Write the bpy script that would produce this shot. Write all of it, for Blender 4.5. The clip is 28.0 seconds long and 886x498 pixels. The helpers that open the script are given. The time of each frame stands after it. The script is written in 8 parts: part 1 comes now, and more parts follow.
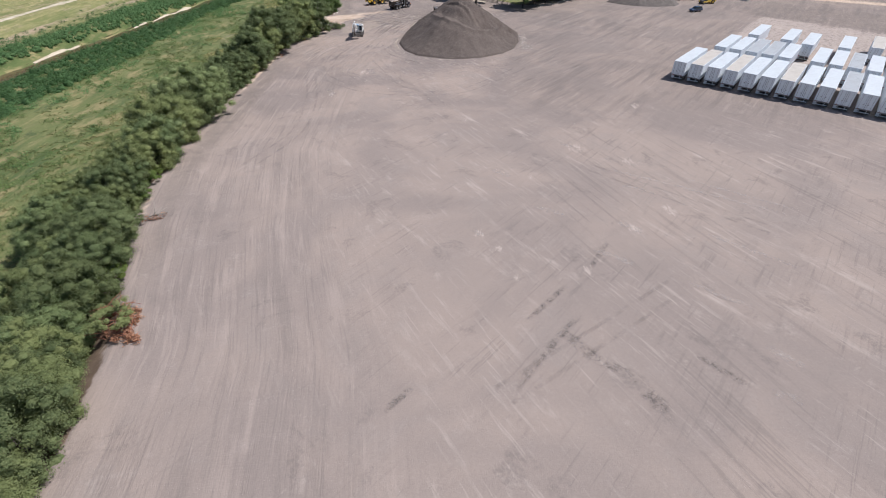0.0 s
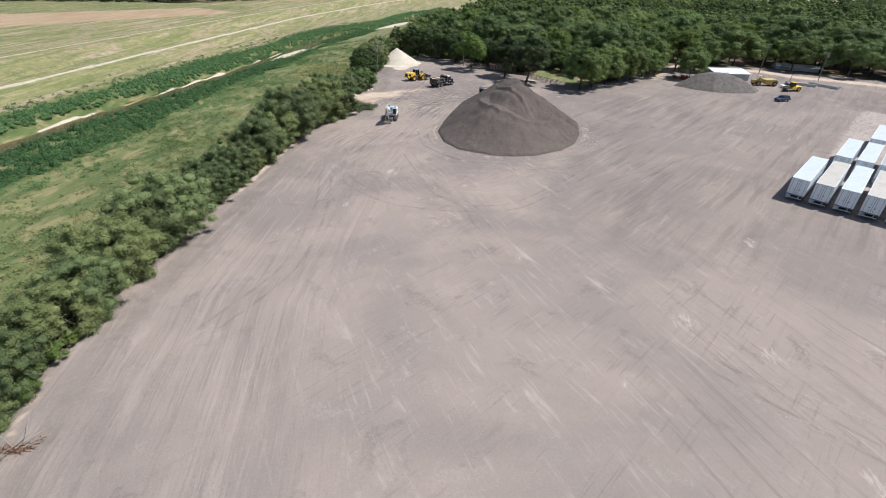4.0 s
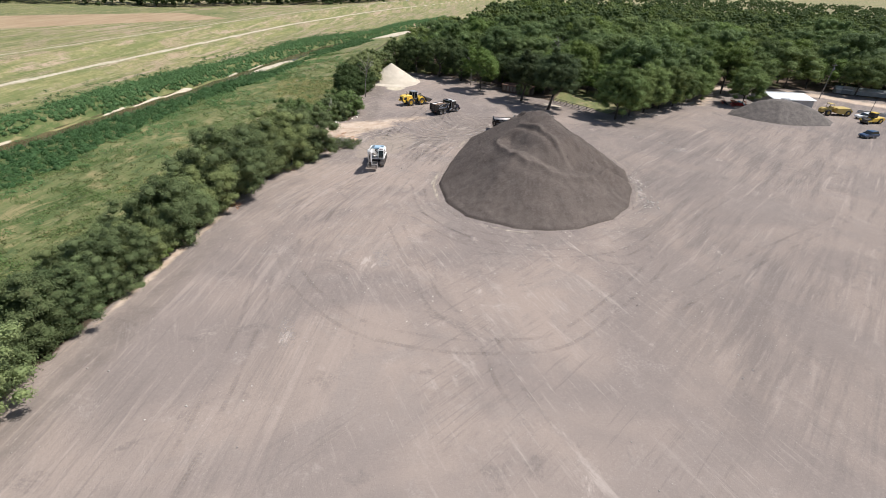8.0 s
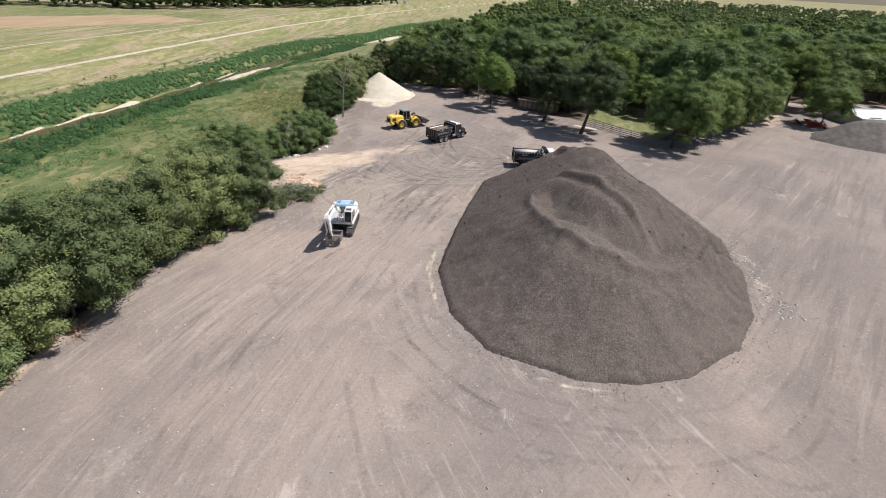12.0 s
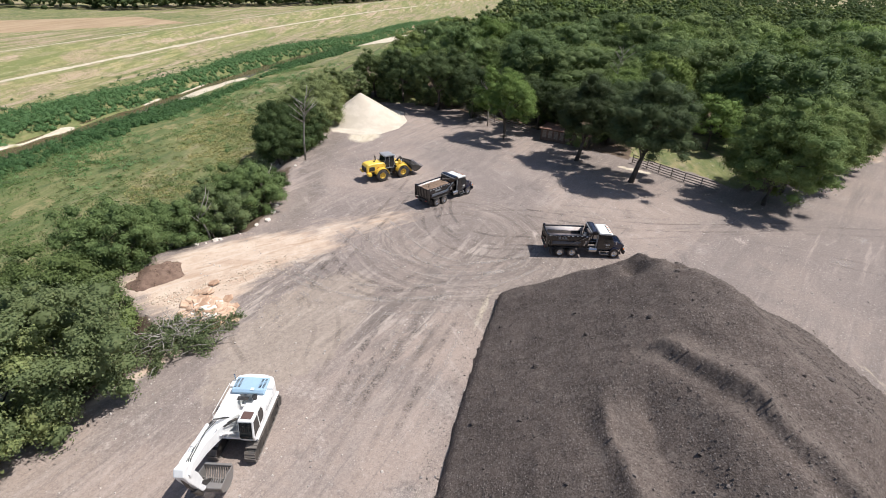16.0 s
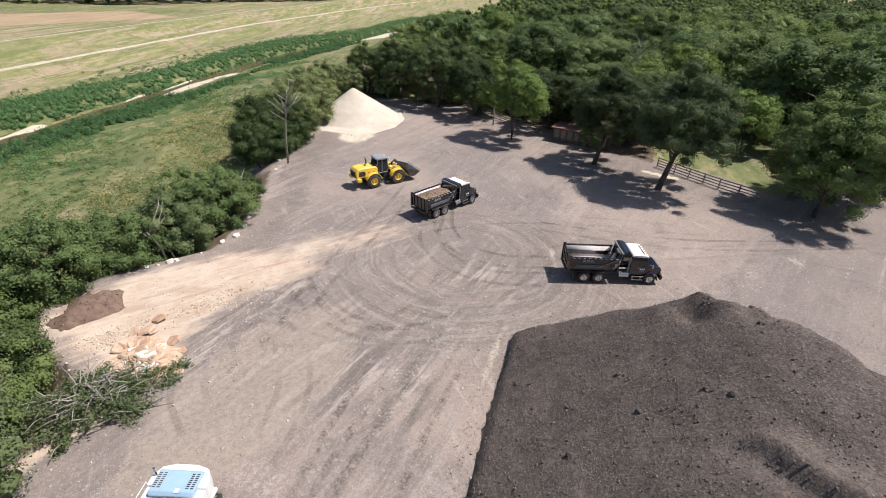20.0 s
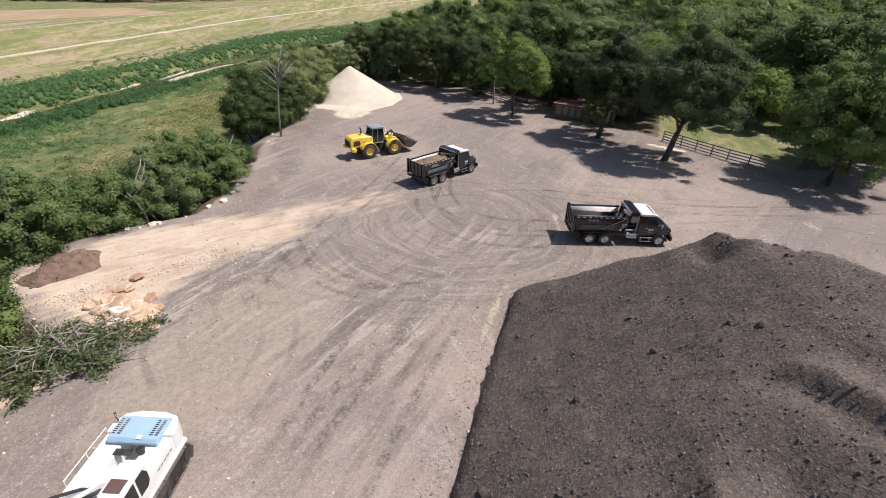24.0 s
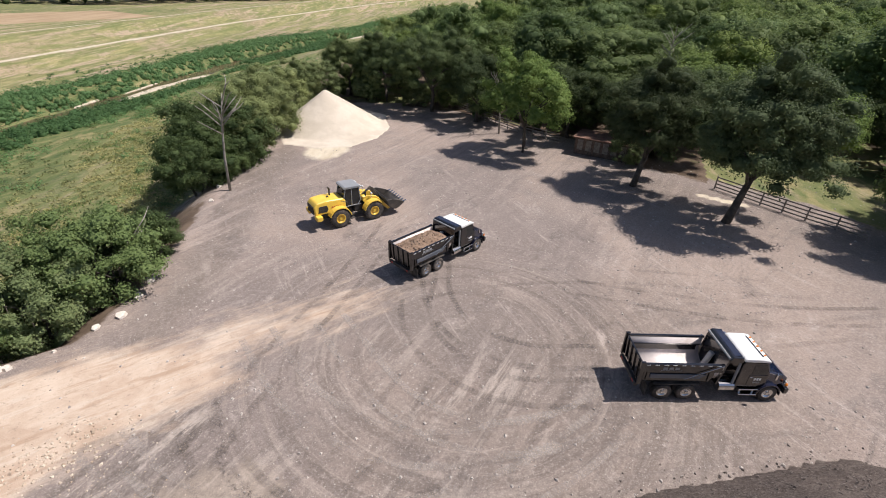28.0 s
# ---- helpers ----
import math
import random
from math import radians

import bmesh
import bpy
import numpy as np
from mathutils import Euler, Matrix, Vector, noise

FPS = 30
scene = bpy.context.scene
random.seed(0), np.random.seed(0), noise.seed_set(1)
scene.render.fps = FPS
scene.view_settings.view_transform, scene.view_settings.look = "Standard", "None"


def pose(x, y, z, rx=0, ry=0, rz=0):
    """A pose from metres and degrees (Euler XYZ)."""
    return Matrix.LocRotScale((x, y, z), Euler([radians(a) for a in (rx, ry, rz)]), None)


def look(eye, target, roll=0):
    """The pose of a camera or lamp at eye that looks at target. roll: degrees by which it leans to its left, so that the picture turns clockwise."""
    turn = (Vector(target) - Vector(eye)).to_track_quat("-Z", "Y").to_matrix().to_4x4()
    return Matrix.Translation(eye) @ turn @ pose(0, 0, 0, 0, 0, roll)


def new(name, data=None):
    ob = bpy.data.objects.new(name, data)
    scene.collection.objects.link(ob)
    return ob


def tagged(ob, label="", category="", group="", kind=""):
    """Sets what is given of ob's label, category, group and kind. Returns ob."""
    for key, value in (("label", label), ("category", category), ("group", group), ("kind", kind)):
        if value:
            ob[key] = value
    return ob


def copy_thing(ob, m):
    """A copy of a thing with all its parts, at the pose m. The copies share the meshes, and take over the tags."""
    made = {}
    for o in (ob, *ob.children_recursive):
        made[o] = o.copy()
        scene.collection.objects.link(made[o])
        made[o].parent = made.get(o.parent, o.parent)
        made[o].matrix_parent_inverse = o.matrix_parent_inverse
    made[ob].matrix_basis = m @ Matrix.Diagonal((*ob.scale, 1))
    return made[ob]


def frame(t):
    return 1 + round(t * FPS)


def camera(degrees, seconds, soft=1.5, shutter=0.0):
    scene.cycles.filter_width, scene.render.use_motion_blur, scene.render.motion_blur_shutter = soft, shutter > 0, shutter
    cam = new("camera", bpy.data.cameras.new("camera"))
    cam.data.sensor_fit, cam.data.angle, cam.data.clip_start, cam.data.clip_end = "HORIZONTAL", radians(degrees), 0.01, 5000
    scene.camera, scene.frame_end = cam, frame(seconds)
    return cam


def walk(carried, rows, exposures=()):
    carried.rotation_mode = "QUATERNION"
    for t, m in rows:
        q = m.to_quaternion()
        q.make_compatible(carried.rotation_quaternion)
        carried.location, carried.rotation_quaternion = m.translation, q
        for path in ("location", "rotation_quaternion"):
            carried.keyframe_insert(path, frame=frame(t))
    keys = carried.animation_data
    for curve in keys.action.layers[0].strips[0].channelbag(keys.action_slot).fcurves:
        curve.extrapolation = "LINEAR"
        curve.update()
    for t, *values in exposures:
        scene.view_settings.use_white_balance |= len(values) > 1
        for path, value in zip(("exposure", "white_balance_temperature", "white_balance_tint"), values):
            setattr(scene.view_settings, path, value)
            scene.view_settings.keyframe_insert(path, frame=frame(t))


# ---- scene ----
cam = camera(85.3, 28.0, soft=0.95)
PATH = [
    (0, (1.06, -1.138, 32.89), (1.076, 0.462, 31.69), 1.4),
    (0.5, (1.096, 1.365, 32.961), (1.015, 2.962, 31.759), 1.5),
    (1, (0.998, 4.242, 32.803), (0.899, 5.842, 31.607), 1.5),
    (1.5, (0.897, 7.428, 32.767), (0.793, 9.029, 31.573), 1.5),
    (2, (0.686, 10.977, 32.816), (0.579, 12.578, 31.623), 1.7),
    (2.5, (0.38, 14.88, 32.793), (0.268, 16.519, 31.651), 1.8),
    (3, (0.064, 18.793, 32.769), (-0.058, 20.497, 31.728), 1.8),
    (3.5, (-0.432, 22.94, 32.739), (-0.551, 24.65, 31.709), 2.1),
    (5.5, (-2.428, 39.65, 32.593), (-2.545, 41.376, 31.589), 2.9),
    (6, (-2.663, 43.709, 32.337), (-2.778, 45.437, 31.337), 3.0),
    (6.5, (-3.22, 47.672, 32.074), (-3.334, 49.399, 31.071), 3.2),
    (7, (-3.463, 51.789, 31.488), (-3.58, 53.514, 30.482), 3.1),
    (7.5, (-4.013, 55.828, 30.91), (-4.127, 57.554, 29.907), 3.3),
    (8, (-4.207, 59.668, 30.264), (-4.325, 61.395, 29.262), 3.2),
    (8.5, (-4.552, 63.693, 29.68), (-4.67, 65.423, 28.684), 3.2),
    (9, (-5.03, 67.674, 28.887), (-5.146, 69.404, 27.891), 3.3),
    (9.5, (-5.581, 71.806, 28.011), (-5.695, 73.536, 27.014), 3.2),
    (10, (-5.971, 75.879, 27.372), (-6.086, 77.611, 26.379), 3.3),
    (10.5, (-6.212, 79.722, 27.031), (-6.33, 81.454, 26.039), 3.2),
    (11, (-6.573, 83.595, 26.753), (-6.69, 85.329, 25.763), 3.2),
    (11.5, (-7.054, 87.473, 26.473), (-7.169, 89.21, 25.487), 3.3),
    (12, (-7.316, 91.435, 26.038), (-7.433, 93.172, 25.054), 3.3),
    (12.5, (-7.629, 95.518, 25.384), (-7.75, 97.257, 24.403), 3.2),
    (14.5, (-7.974, 112.41, 26.063), (-8.115, 114.135, 25.06), 2.6),
    (15, (-8.278, 115.779, 26.001), (-8.422, 117.504, 25.0), 2.6),
    (15.5, (-8.596, 118.515, 25.731), (-8.738, 120.242, 24.732), 2.5),
    (16, (-8.833, 121.108, 25.634), (-8.978, 122.834, 24.633), 2.4),
    (16.5, (-9.134, 123.508, 25.561), (-9.28, 125.233, 24.559), 2.5),
    (17, (-9.302, 125.77, 25.574), (-9.449, 127.494, 24.571), 2.5),
    (17.5, (-9.384, 127.721, 25.618), (-9.533, 129.445, 24.615), 2.4),
    (18, (-9.537, 129.203, 25.614), (-9.686, 130.926, 24.61), 2.4),
    (18.5, (-9.658, 129.98, 25.386), (-9.806, 131.703, 24.383), 2.5),
    (19, (-9.712, 130.143, 24.698), (-9.859, 131.867, 23.695), 2.5),
    (19.5, (-9.65, 129.901, 23.994), (-9.798, 131.625, 22.991), 2.5),
    (20, (-9.57, 129.597, 23.271), (-9.719, 131.319, 22.265), 2.5),
    (20.5, (-9.506, 129.44, 22.509), (-9.655, 131.164, 21.506), 2.4),
    (21, (-9.446, 129.459, 21.876), (-9.597, 131.182, 20.873), 2.4),
    (21.5, (-9.542, 129.589, 21.024), (-9.692, 131.314, 20.024), 2.4),
    (23.5, (-9.329, 129.734, 19.223), (-9.485, 131.46, 18.226), 2.2),
    (24, (-9.109, 129.864, 19.164), (-9.264, 131.591, 18.166), 2.2),
    (24.5, (-8.931, 130.522, 18.998), (-9.043, 132.253, 18.003), 2.2),
    (25, (-8.87, 131.749, 19.07), (-8.991, 133.478, 18.073), 2.2),
    (25.5, (-9.066, 133.468, 19.13), (-9.194, 135.196, 18.131), 2.2),
    (26, (-9.408, 135.678, 19.106), (-9.54, 137.404, 18.105), 2.1),
    (26.5, (-9.873, 138.347, 19.185), (-10.006, 140.072, 18.183), 2.1),
    (27, (-10.258, 141.304, 19.293), (-10.395, 143.031, 18.293), 2.0),
    (27.5, (-10.557, 144.009, 19.502), (-10.695, 145.736, 18.503), 2.1),
    (28, (-10.775, 146.003, 19.838), (-10.917, 147.728, 18.836), 2.0),
]
walk(cam, [(t, look(eye, target, roll)) for t, eye, target, roll in PATH], [(0, 0.02, 6050, 14), (3, 0.12, 5920, 9), (6, 0.15, 6150, 10), (12, 0.17, 6250, 11), (16, 0.27, 6200, 12), (21, 0.27, 6300, 13), (24, 0.20, 6350, 14), (28, 0.18, 6400, 15)])

# ---- sky and sun ----
SUN_AZ, SUN_EL = radians(12.0), radians(60.0)  # azimuth from +x towards +y
world = bpy.data.worlds.new("sky")
scene.world = world
world.use_nodes = True
sky = world.node_tree.nodes.new("ShaderNodeTexSky")
sky.sky_type, sky.sun_disc = "NISHITA", False
sky.sun_elevation, sky.sun_rotation = SUN_EL, radians(90) - SUN_AZ
sky.dust_density, sky.air_density = 1.5, 1.0
world.node_tree.links.new(sky.outputs[0], world.node_tree.nodes["Background"].inputs[0])
world.node_tree.nodes["Background"].inputs[1].default_value = 0.086
sun = new("sun", bpy.data.lights.new("sun", "SUN"))
sun.data.energy, sun.data.angle, sun.data.color = 4.85, radians(0.53), (1.0, 0.95, 0.87)
SUN_DIR = Vector((math.cos(SUN_AZ) * math.cos(SUN_EL), math.sin(SUN_AZ) * math.cos(SUN_EL), math.sin(SUN_EL)))
sun.matrix_world = look(SUN_DIR * 300, (0, 0, 0))

# ---- materials ----
class Nodes:
    """A short way to write node materials."""

    def __init__(self, name):
        self.mat = bpy.data.materials.new(name)
        self.mat.use_nodes = True
        self.tree = self.mat.node_tree
        self.bsdf = self.tree.nodes["Principled BSDF"]
        self.out = self.tree.nodes["Material Output"]

    def put(self, socket, value):
        if value is None:
            return
        if isinstance(value, bpy.types.NodeSocket):
            self.tree.links.new(value, socket)
        elif isinstance(value, (tuple, list)) and len(value) == 3 and socket.type == "RGBA":
            socket.default_value = (*value, 1)
        else:
            socket.default_value = value

    def node(self, kind, ins=(), **props):
        n = self.tree.nodes.new("ShaderNode" + kind)
        for key, value in props.items():
            setattr(n, key, value)
        for key, value in dict(ins).items():
            self.put(n.inputs[key], value)
        return n

    def pos(self):
        return self.node("NewGeometry").outputs["Position"]

    def objpos(self):
        return self.node("TexCoord").outputs["Object"]

    def math(self, op, a, b=None, c=None, clamp=False):
        n = self.node("Math", operation=op, use_clamp=clamp)
        for i, v in enumerate((a, b, c)):
            self.put(n.inputs[i], v)
        return n.outputs[0]

    def noise(self, vector, scale, detail=3.0, rough=0.55, distort=0.0):
        return self.node("TexNoise", {"Vector": vector, "Scale": scale, "Detail": detail, "Roughness": rough, "Distortion": distort}).outputs[0]

    def stretch(self, vector, scale, turn=0.0):
        return self.node("Mapping", {"Vector": vector, "Rotation": (0, 0, radians(turn)), "Scale": scale}).outputs[0]

    def ramp(self, value, lo, hi, a=0.0, b=1.0):
        n = self.node("MapRange", {"Value": value, "From Min": lo, "From Max": hi, "To Min": a, "To Max": b})
        n.interpolation_type = "SMOOTHSTEP"
        return n.outputs[0]

    def mix(self, fac, a, b, kind="MIX"):
        n = self.node("Mix", data_type="RGBA", blend_type=kind)
        self.put(n.inputs[0], fac), self.put(n.inputs[6], a), self.put(n.inputs[7], b)
        return n.outputs[2]

    def attr(self, name):
        return self.node("Attribute", attribute_name=name)

    def bump(self, height, strength=0.3, distance=0.1):
        return self.node("Bump", {"Height": height, "Strength": strength, "Distance": distance}).outputs[0]

    def set(self, colour=None, rough=None, metal=None, normal=None, **more):
        self.put(self.bsdf.inputs["Base Color"], colour)
        self.put(self.bsdf.inputs["Roughness"], rough)
        self.put(self.bsdf.inputs["Metallic"], metal)
        self.put(self.bsdf.inputs["Normal"], normal)
        for key, value in more.items():
            self.put(self.bsdf.inputs[key.replace("_", " ")], value)
        return self.mat


def paint(name, colour, rough=0.45, dirt=0.35, dirt_colour=(0.23, 0.19, 0.155), metal=0.0, scale=1.0, coat=0.0):
    """Paint or metal with dust and grime at two scales."""
    n = Nodes(name)
    p = n.objpos()
    big = n.ramp(n.noise(p, 1.1 * scale, 4, 0.6), 0.42, 0.72)
    fine = n.ramp(n.noise(p, 9.0 * scale, 4, 0.65), 0.45, 0.75)
    fac = n.math("MULTIPLY", n.math("ADD", n.math("MULTIPLY", big, 0.6), n.math("MULTIPLY", fine, 0.4)), dirt)
    shade = n.mix(n.noise(p, 3.0 * scale), tuple(c * 0.86 for c in colour), tuple(min(1, c * 1.08) for c in colour))
    return n.set(n.mix(fac, shade, dirt_colour), n.math("ADD", n.math("MULTIPLY", fac, 0.4), rough), metal, Coat_Weight=coat)


def leaf_material(name, dark, light, dry, shine=0.45):
    n = Nodes(name)
    isl = n.node("NewGeometry").outputs["Random Per Island"]
    tree_rand = n.node("ObjectInfo").outputs["Random"]
    big = n.noise(n.pos(), 0.32, 2)
    v = n.math("ADD", n.math("MULTIPLY", isl, 0.26), n.math("MULTIPLY", n.ramp(big, 0.3, 0.7), 0.25))
    v = n.math("ADD", v, n.math("MULTIPLY", tree_rand, 0.45))
    v = n.math("ADD", v, n.ramp(n.noise(n.pos(), 1.7, 4, 0.7), 0.34, 0.66, -0.16, 0.22), clamp=True)
    c = n.mix(v, dark, light)
    c = n.mix(n.ramp(n.math("FRACT", n.math("MULTIPLY", tree_rand, 7.0)), 0.50, 1.0, 0, 0.40), c, (light[0] * 1.12, light[1] * 0.98, light[2] * 0.80))
    tone = n.ramp(n.math("FRACT", n.math("MULTIPLY", tree_rand, 13.7)), 0.0, 1.0, 0.78, 1.28)
    c = n.mix(1.0, c, n.node("CombineXYZ", {0: tone, 1: tone, 2: tone}).outputs[0], "MULTIPLY")
    c = n.mix(n.ramp(isl, 0.93, 0.98, 0, 0.35), c, dry)
    n.set(c, 0.68, Specular_IOR_Level=0.16)
    t = n.node("BsdfTranslucent", {"Color": n.mix(0.5, c, light)})
    m = n.node("MixShader", {0: 0.38, 1: n.bsdf.outputs[0], 2: t.outputs[0]})
    n.tree.links.new(m.outputs[0], n.out.inputs[0])
    return n.mat


def speckled(name, a, b, scale=1.0, rough=0.9, bump=0.4, c=None):
    """Earth, stone and bark."""
    n = Nodes(name)
    p = n.objpos()
    big, fine = n.noise(p, 0.7 * scale, 4, 0.6), n.noise(p, 7.0 * scale, 5, 0.7)
    col = n.mix(n.ramp(big, 0.3, 0.7), a, b)
    col = n.mix(n.math("MULTIPLY", n.ramp(fine, 0.5, 0.8), 0.6), col, c or tuple(x * 1.5 for x in b))
    return n.set(col, rough, 0.0, n.bump(fine, bump, 0.08))


LEAF_OAK = leaf_material("leaf_oak", (0.040, 0.064, 0.026), (0.138, 0.182, 0.070), (0.192, 0.192, 0.090))
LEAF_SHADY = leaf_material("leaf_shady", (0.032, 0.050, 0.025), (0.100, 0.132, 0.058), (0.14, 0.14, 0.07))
LEAF_WOOD = leaf_material("leaf_wood", (0.056, 0.092, 0.034), (0.180, 0.240, 0.088), (0.15, 0.16, 0.07))
LEAF_ELM = leaf_material("leaf_elm", (0.072, 0.116, 0.038), (0.225, 0.285, 0.100), (0.18, 0.17, 0.08))
LEAF_BRUSH = leaf_material("leaf_brush", (0.090, 0.132, 0.055), (0.258, 0.308, 0.138), (0.20, 0.18, 0.09))
LEAF_LIGHT = leaf_material("leaf_light", (0.080, 0.132, 0.032), (0.225, 0.300, 0.085), (0.22, 0.21, 0.08))
LEAF_REED = leaf_material("leaf_reed", (0.058, 0.135, 0.046), (0.165, 0.280, 0.112), (0.13, 0.16, 0.07))
LEAF_WEED = leaf_material("leaf_weed", (0.155, 0.190, 0.075), (0.320, 0.345, 0.155), (0.28, 0.25, 0.12))
LEAF_WEEDY = leaf_material("leaf_weedy", (0.100, 0.175, 0.054), (0.250, 0.335, 0.120), (0.22, 0.22, 0.10))
LEAF_CUT = leaf_material("leaf_cut", (0.130, 0.175, 0.078), (0.300, 0.345, 0.175), (0.30, 0.26, 0.17))
LEAF_DRY = leaf_material("leaf_dry", (0.27, 0.285, 0.115), (0.45, 0.43, 0.20), (0.42, 0.38, 0.19))
BARK = speckled("bark", (0.045, 0.036, 0.028), (0.11, 0.092, 0.075), 3.0)
BARK_PALE = speckled("bark_pale", (0.20, 0.18, 0.15), (0.36, 0.33, 0.29), 3.0)

# ---- plan ----
def part(name, bm, material, parent=None, label=""):
    """Links a bmesh as one mesh object under a thing or a part."""
    me = bpy.data.meshes.new(name)
    bm.to_mesh(me)
    bm.free()
    me.materials.append(material)
    ob = new(name, me)
    if parent is not None:
        ob.parent = parent
    return tagged(ob, label)


def mesh_np(name, verts, faces, material, smooth=False):
    """A mesh from arrays; faces all with the same number of corners."""
    verts, faces = np.asarray(verts, np.float32), np.asarray(faces, np.int32)
    me = bpy.data.meshes.new(name)
    k = faces.shape[1]
    me.vertices.add(len(verts)), me.loops.add(faces.size), me.polygons.add(len(faces))
    me.vertices.foreach_set("co", verts.ravel())
    me.loops.foreach_set("vertex_index", faces.ravel())
    me.polygons.foreach_set("loop_start", np.arange(0, faces.size, k, dtype=np.int32))
    me.polygons.foreach_set("use_smooth", np.broadcast_to(np.asarray(smooth, bool), len(faces)).copy())
    me.materials.append(material)
    me.update(calc_edges=True)
    return me


def along(table, y):
    return np.interp(y, [a for a, b in table], [b for a, b in table])


# the pad's edge above the flood plain, the creek, the levee's lower track and its crest: (y, x)
EDGE = [(-200, -24), (0, -23), (15, -24.5), (27, -26.8), (35, -29.8), (46, -34.5), (56, -37.2), (68, -38.4), (109, -38.3), (122, -38.2), (132, -36.9), (141, -33), (147, -30.5), (150, -34), (153, -41), (156, -42.5), (161, -38.5), (166, -33), (175, -33.5), (188, -36.3), (206, -38), (225, -46), (260, -50), (330, -50), (420, -32), (520, -12), (800, 90), (2500, 700)]
CREEK = [(-400, -125), (0, -117), (120, -115.5), (157, -113), (173, -110), (214, -105.5), (258, -101.5), (305, -98.5), (352, -91), (404, -74), (495, -55), (700, 5), (1000, 110), (2500, 700)]
TRACK = [(-400, -160), (0, -150), (186, -141), (260, -137.5), (380, -131), (480, -116), (560, -101), (800, -38), (2500, 420)]
CREST = [(-400, -185), (0, -172), (217, -159), (297, -152), (380, -144.5), (510, -127), (590, -111), (800, -55), (2500, 400)]
WATER = -10.3


def smooth01(v):
    v = np.clip(v, 0, 1)
    return v * v * (3 - 2 * v)


def wob(x, y, s, k=0.0):
    """Cheap smooth unevenness, about -1 to 1."""
    return (np.sin(x * s + 1.7 * np.sin(y * s * 0.73 + k)) + np.sin(y * s * 1.13 + 1.3 * np.sin(x * s * 0.61 + 2 * k)) + np.sin((x + y) * s * 0.57 + k)) / 3


def level(x, y):
    """The height of the ground."""
    x, y = np.asarray(x, float), np.asarray(y, float)
    e, c, t, k = along(EDGE, y), along(CREEK, y), along(TRACK, y), along(CREST, y)
    d = e - x
    z = 0.05 * wob(x, y, 0.21) + 0.03 * wob(x, y, 0.8, 1.0)
    bank = -4.2 * smooth01((d - 0.3) / 9) - 3.6 * smooth01((d - 6) / np.maximum(e - c - 16, 8)) - 3.6 * smooth01((d - (e - c) + 9.5) / 5)
    z = np.where(d > 0, z + bank + 0.25 * wob(x, y, 0.33) * smooth01(d / 5), z)
    f = c - x  # metres beyond the creek's middle line
    rise = -11.4 + 3.6 * smooth01((f - 3.5) / 5.5) + 1.2 * smooth01((f - 6) / np.maximum(c - t - 14, 6))
    z = np.where(f > 0, rise + 0.2 * wob(x, y, 0.3), z)
    g = (t + 9 - x) / 7.5
    z = np.where(f > 6, z + (-4.0 - z) * smooth01(g), z)
    g2 = (t - 2.2 - x) / np.maximum(t - k - 4.5, 3)
    z = np.where(x < t - 2.2, -4.0 + 4.0 * smooth01(g2), z)
    z = np.where(x < k - 2, -5.5 * smooth01((k - 2 - x) / 26), z)
    for off, half, y0, yh in ((2.0, 3.6, 275, 22), (4.5, 10.5, 420, 46), (-4.6, 1.0, 110, 75), (-3.4, 1.3, 226, 9), (-4.0, 0.9, 215, 90)):
        bar = np.clip(1.25 - np.hypot((x - c - off) / half, (y - y0) / yh) ** 2, 0, 1)
        z = np.where(bar > 0, np.maximum(z, WATER - 0.5 + 0.75 * smooth01(bar * 1.6)), z)
    return z


def box_dist(x, y, pts):
    """The distance from points to a polyline."""
    best = np.full(np.shape(x), 1e9)
    for (x0, y0), (x1, y1) in zip(pts, pts[1:]):
        dx, dy = x1 - x0, y1 - y0
        s = np.clip(((x - x0) * dx + (y - y0) * dy) / (dx * dx + dy * dy), 0, 1)
        best = np.minimum(best, np.hypot(x - x0 - s * dx, y - y0 - s * dy))
    return best


def inside(x, y, poly):
    c = np.zeros(np.shape(x), bool)
    for (x0, y0), (x1, y1) in zip(poly, poly[1:] + poly[:1]):
        hit = ((y0 > y) != (y1 > y)) & (x < (x1 - x0) * (y - y0) / (y1 - y0 + 1e-9) + x0)
        c ^= hit
    return c


PILE = [(-10.6, 133), (-8.8, 126), (-5.3, 121.4), (1.3, 119.2), (6, 119.2), (10.4, 120.6), (16, 125), (19.5, 130), (21.6, 137), (22.5, 146), (20, 156), (14, 161.5), (8, 163), (2.8, 161.5), (-2.4, 160), (-6.4, 158), (-8.0, 151), (-9.6, 142)]
WOOD_EDGE = [(-46, 222), (-30, 226), (-17, 224), (-8, 216), (0, 212), (6, 203), (14, 198), (21, 193), (26, 186), (32, 188), (42, 198), (53, 211), (66, 229), (78, 240), (110, 243), (125, 236), (140, 230), (200, 214), (400, 200)]
SLAB = [(54.0, 107.5), (101, 168), (109.5, 178), (175, 126), (150, 60), (79, 85.5)]
DARK = [(105.8, 182), (127, 208), (190, 165), (170, 130)]
LIME = [(-42, 154), (-38.5, 160.5), (-32.5, 165.5), (-26, 167), (-23, 164), (-28.5, 158), (-29.5, 153), (-30.5, 149.5), (-34, 150)]


def axis(lo, hi, fine, parts):
    """Coordinates with fine steps in the middle and wider ones outside."""
    a = []
    v = lo
    while v < hi:
        a.append(v)
        step = fine
        for (p, q, s) in parts:
            if p <= v < q:
                step = s
        v += step
    return np.array(a + [hi])


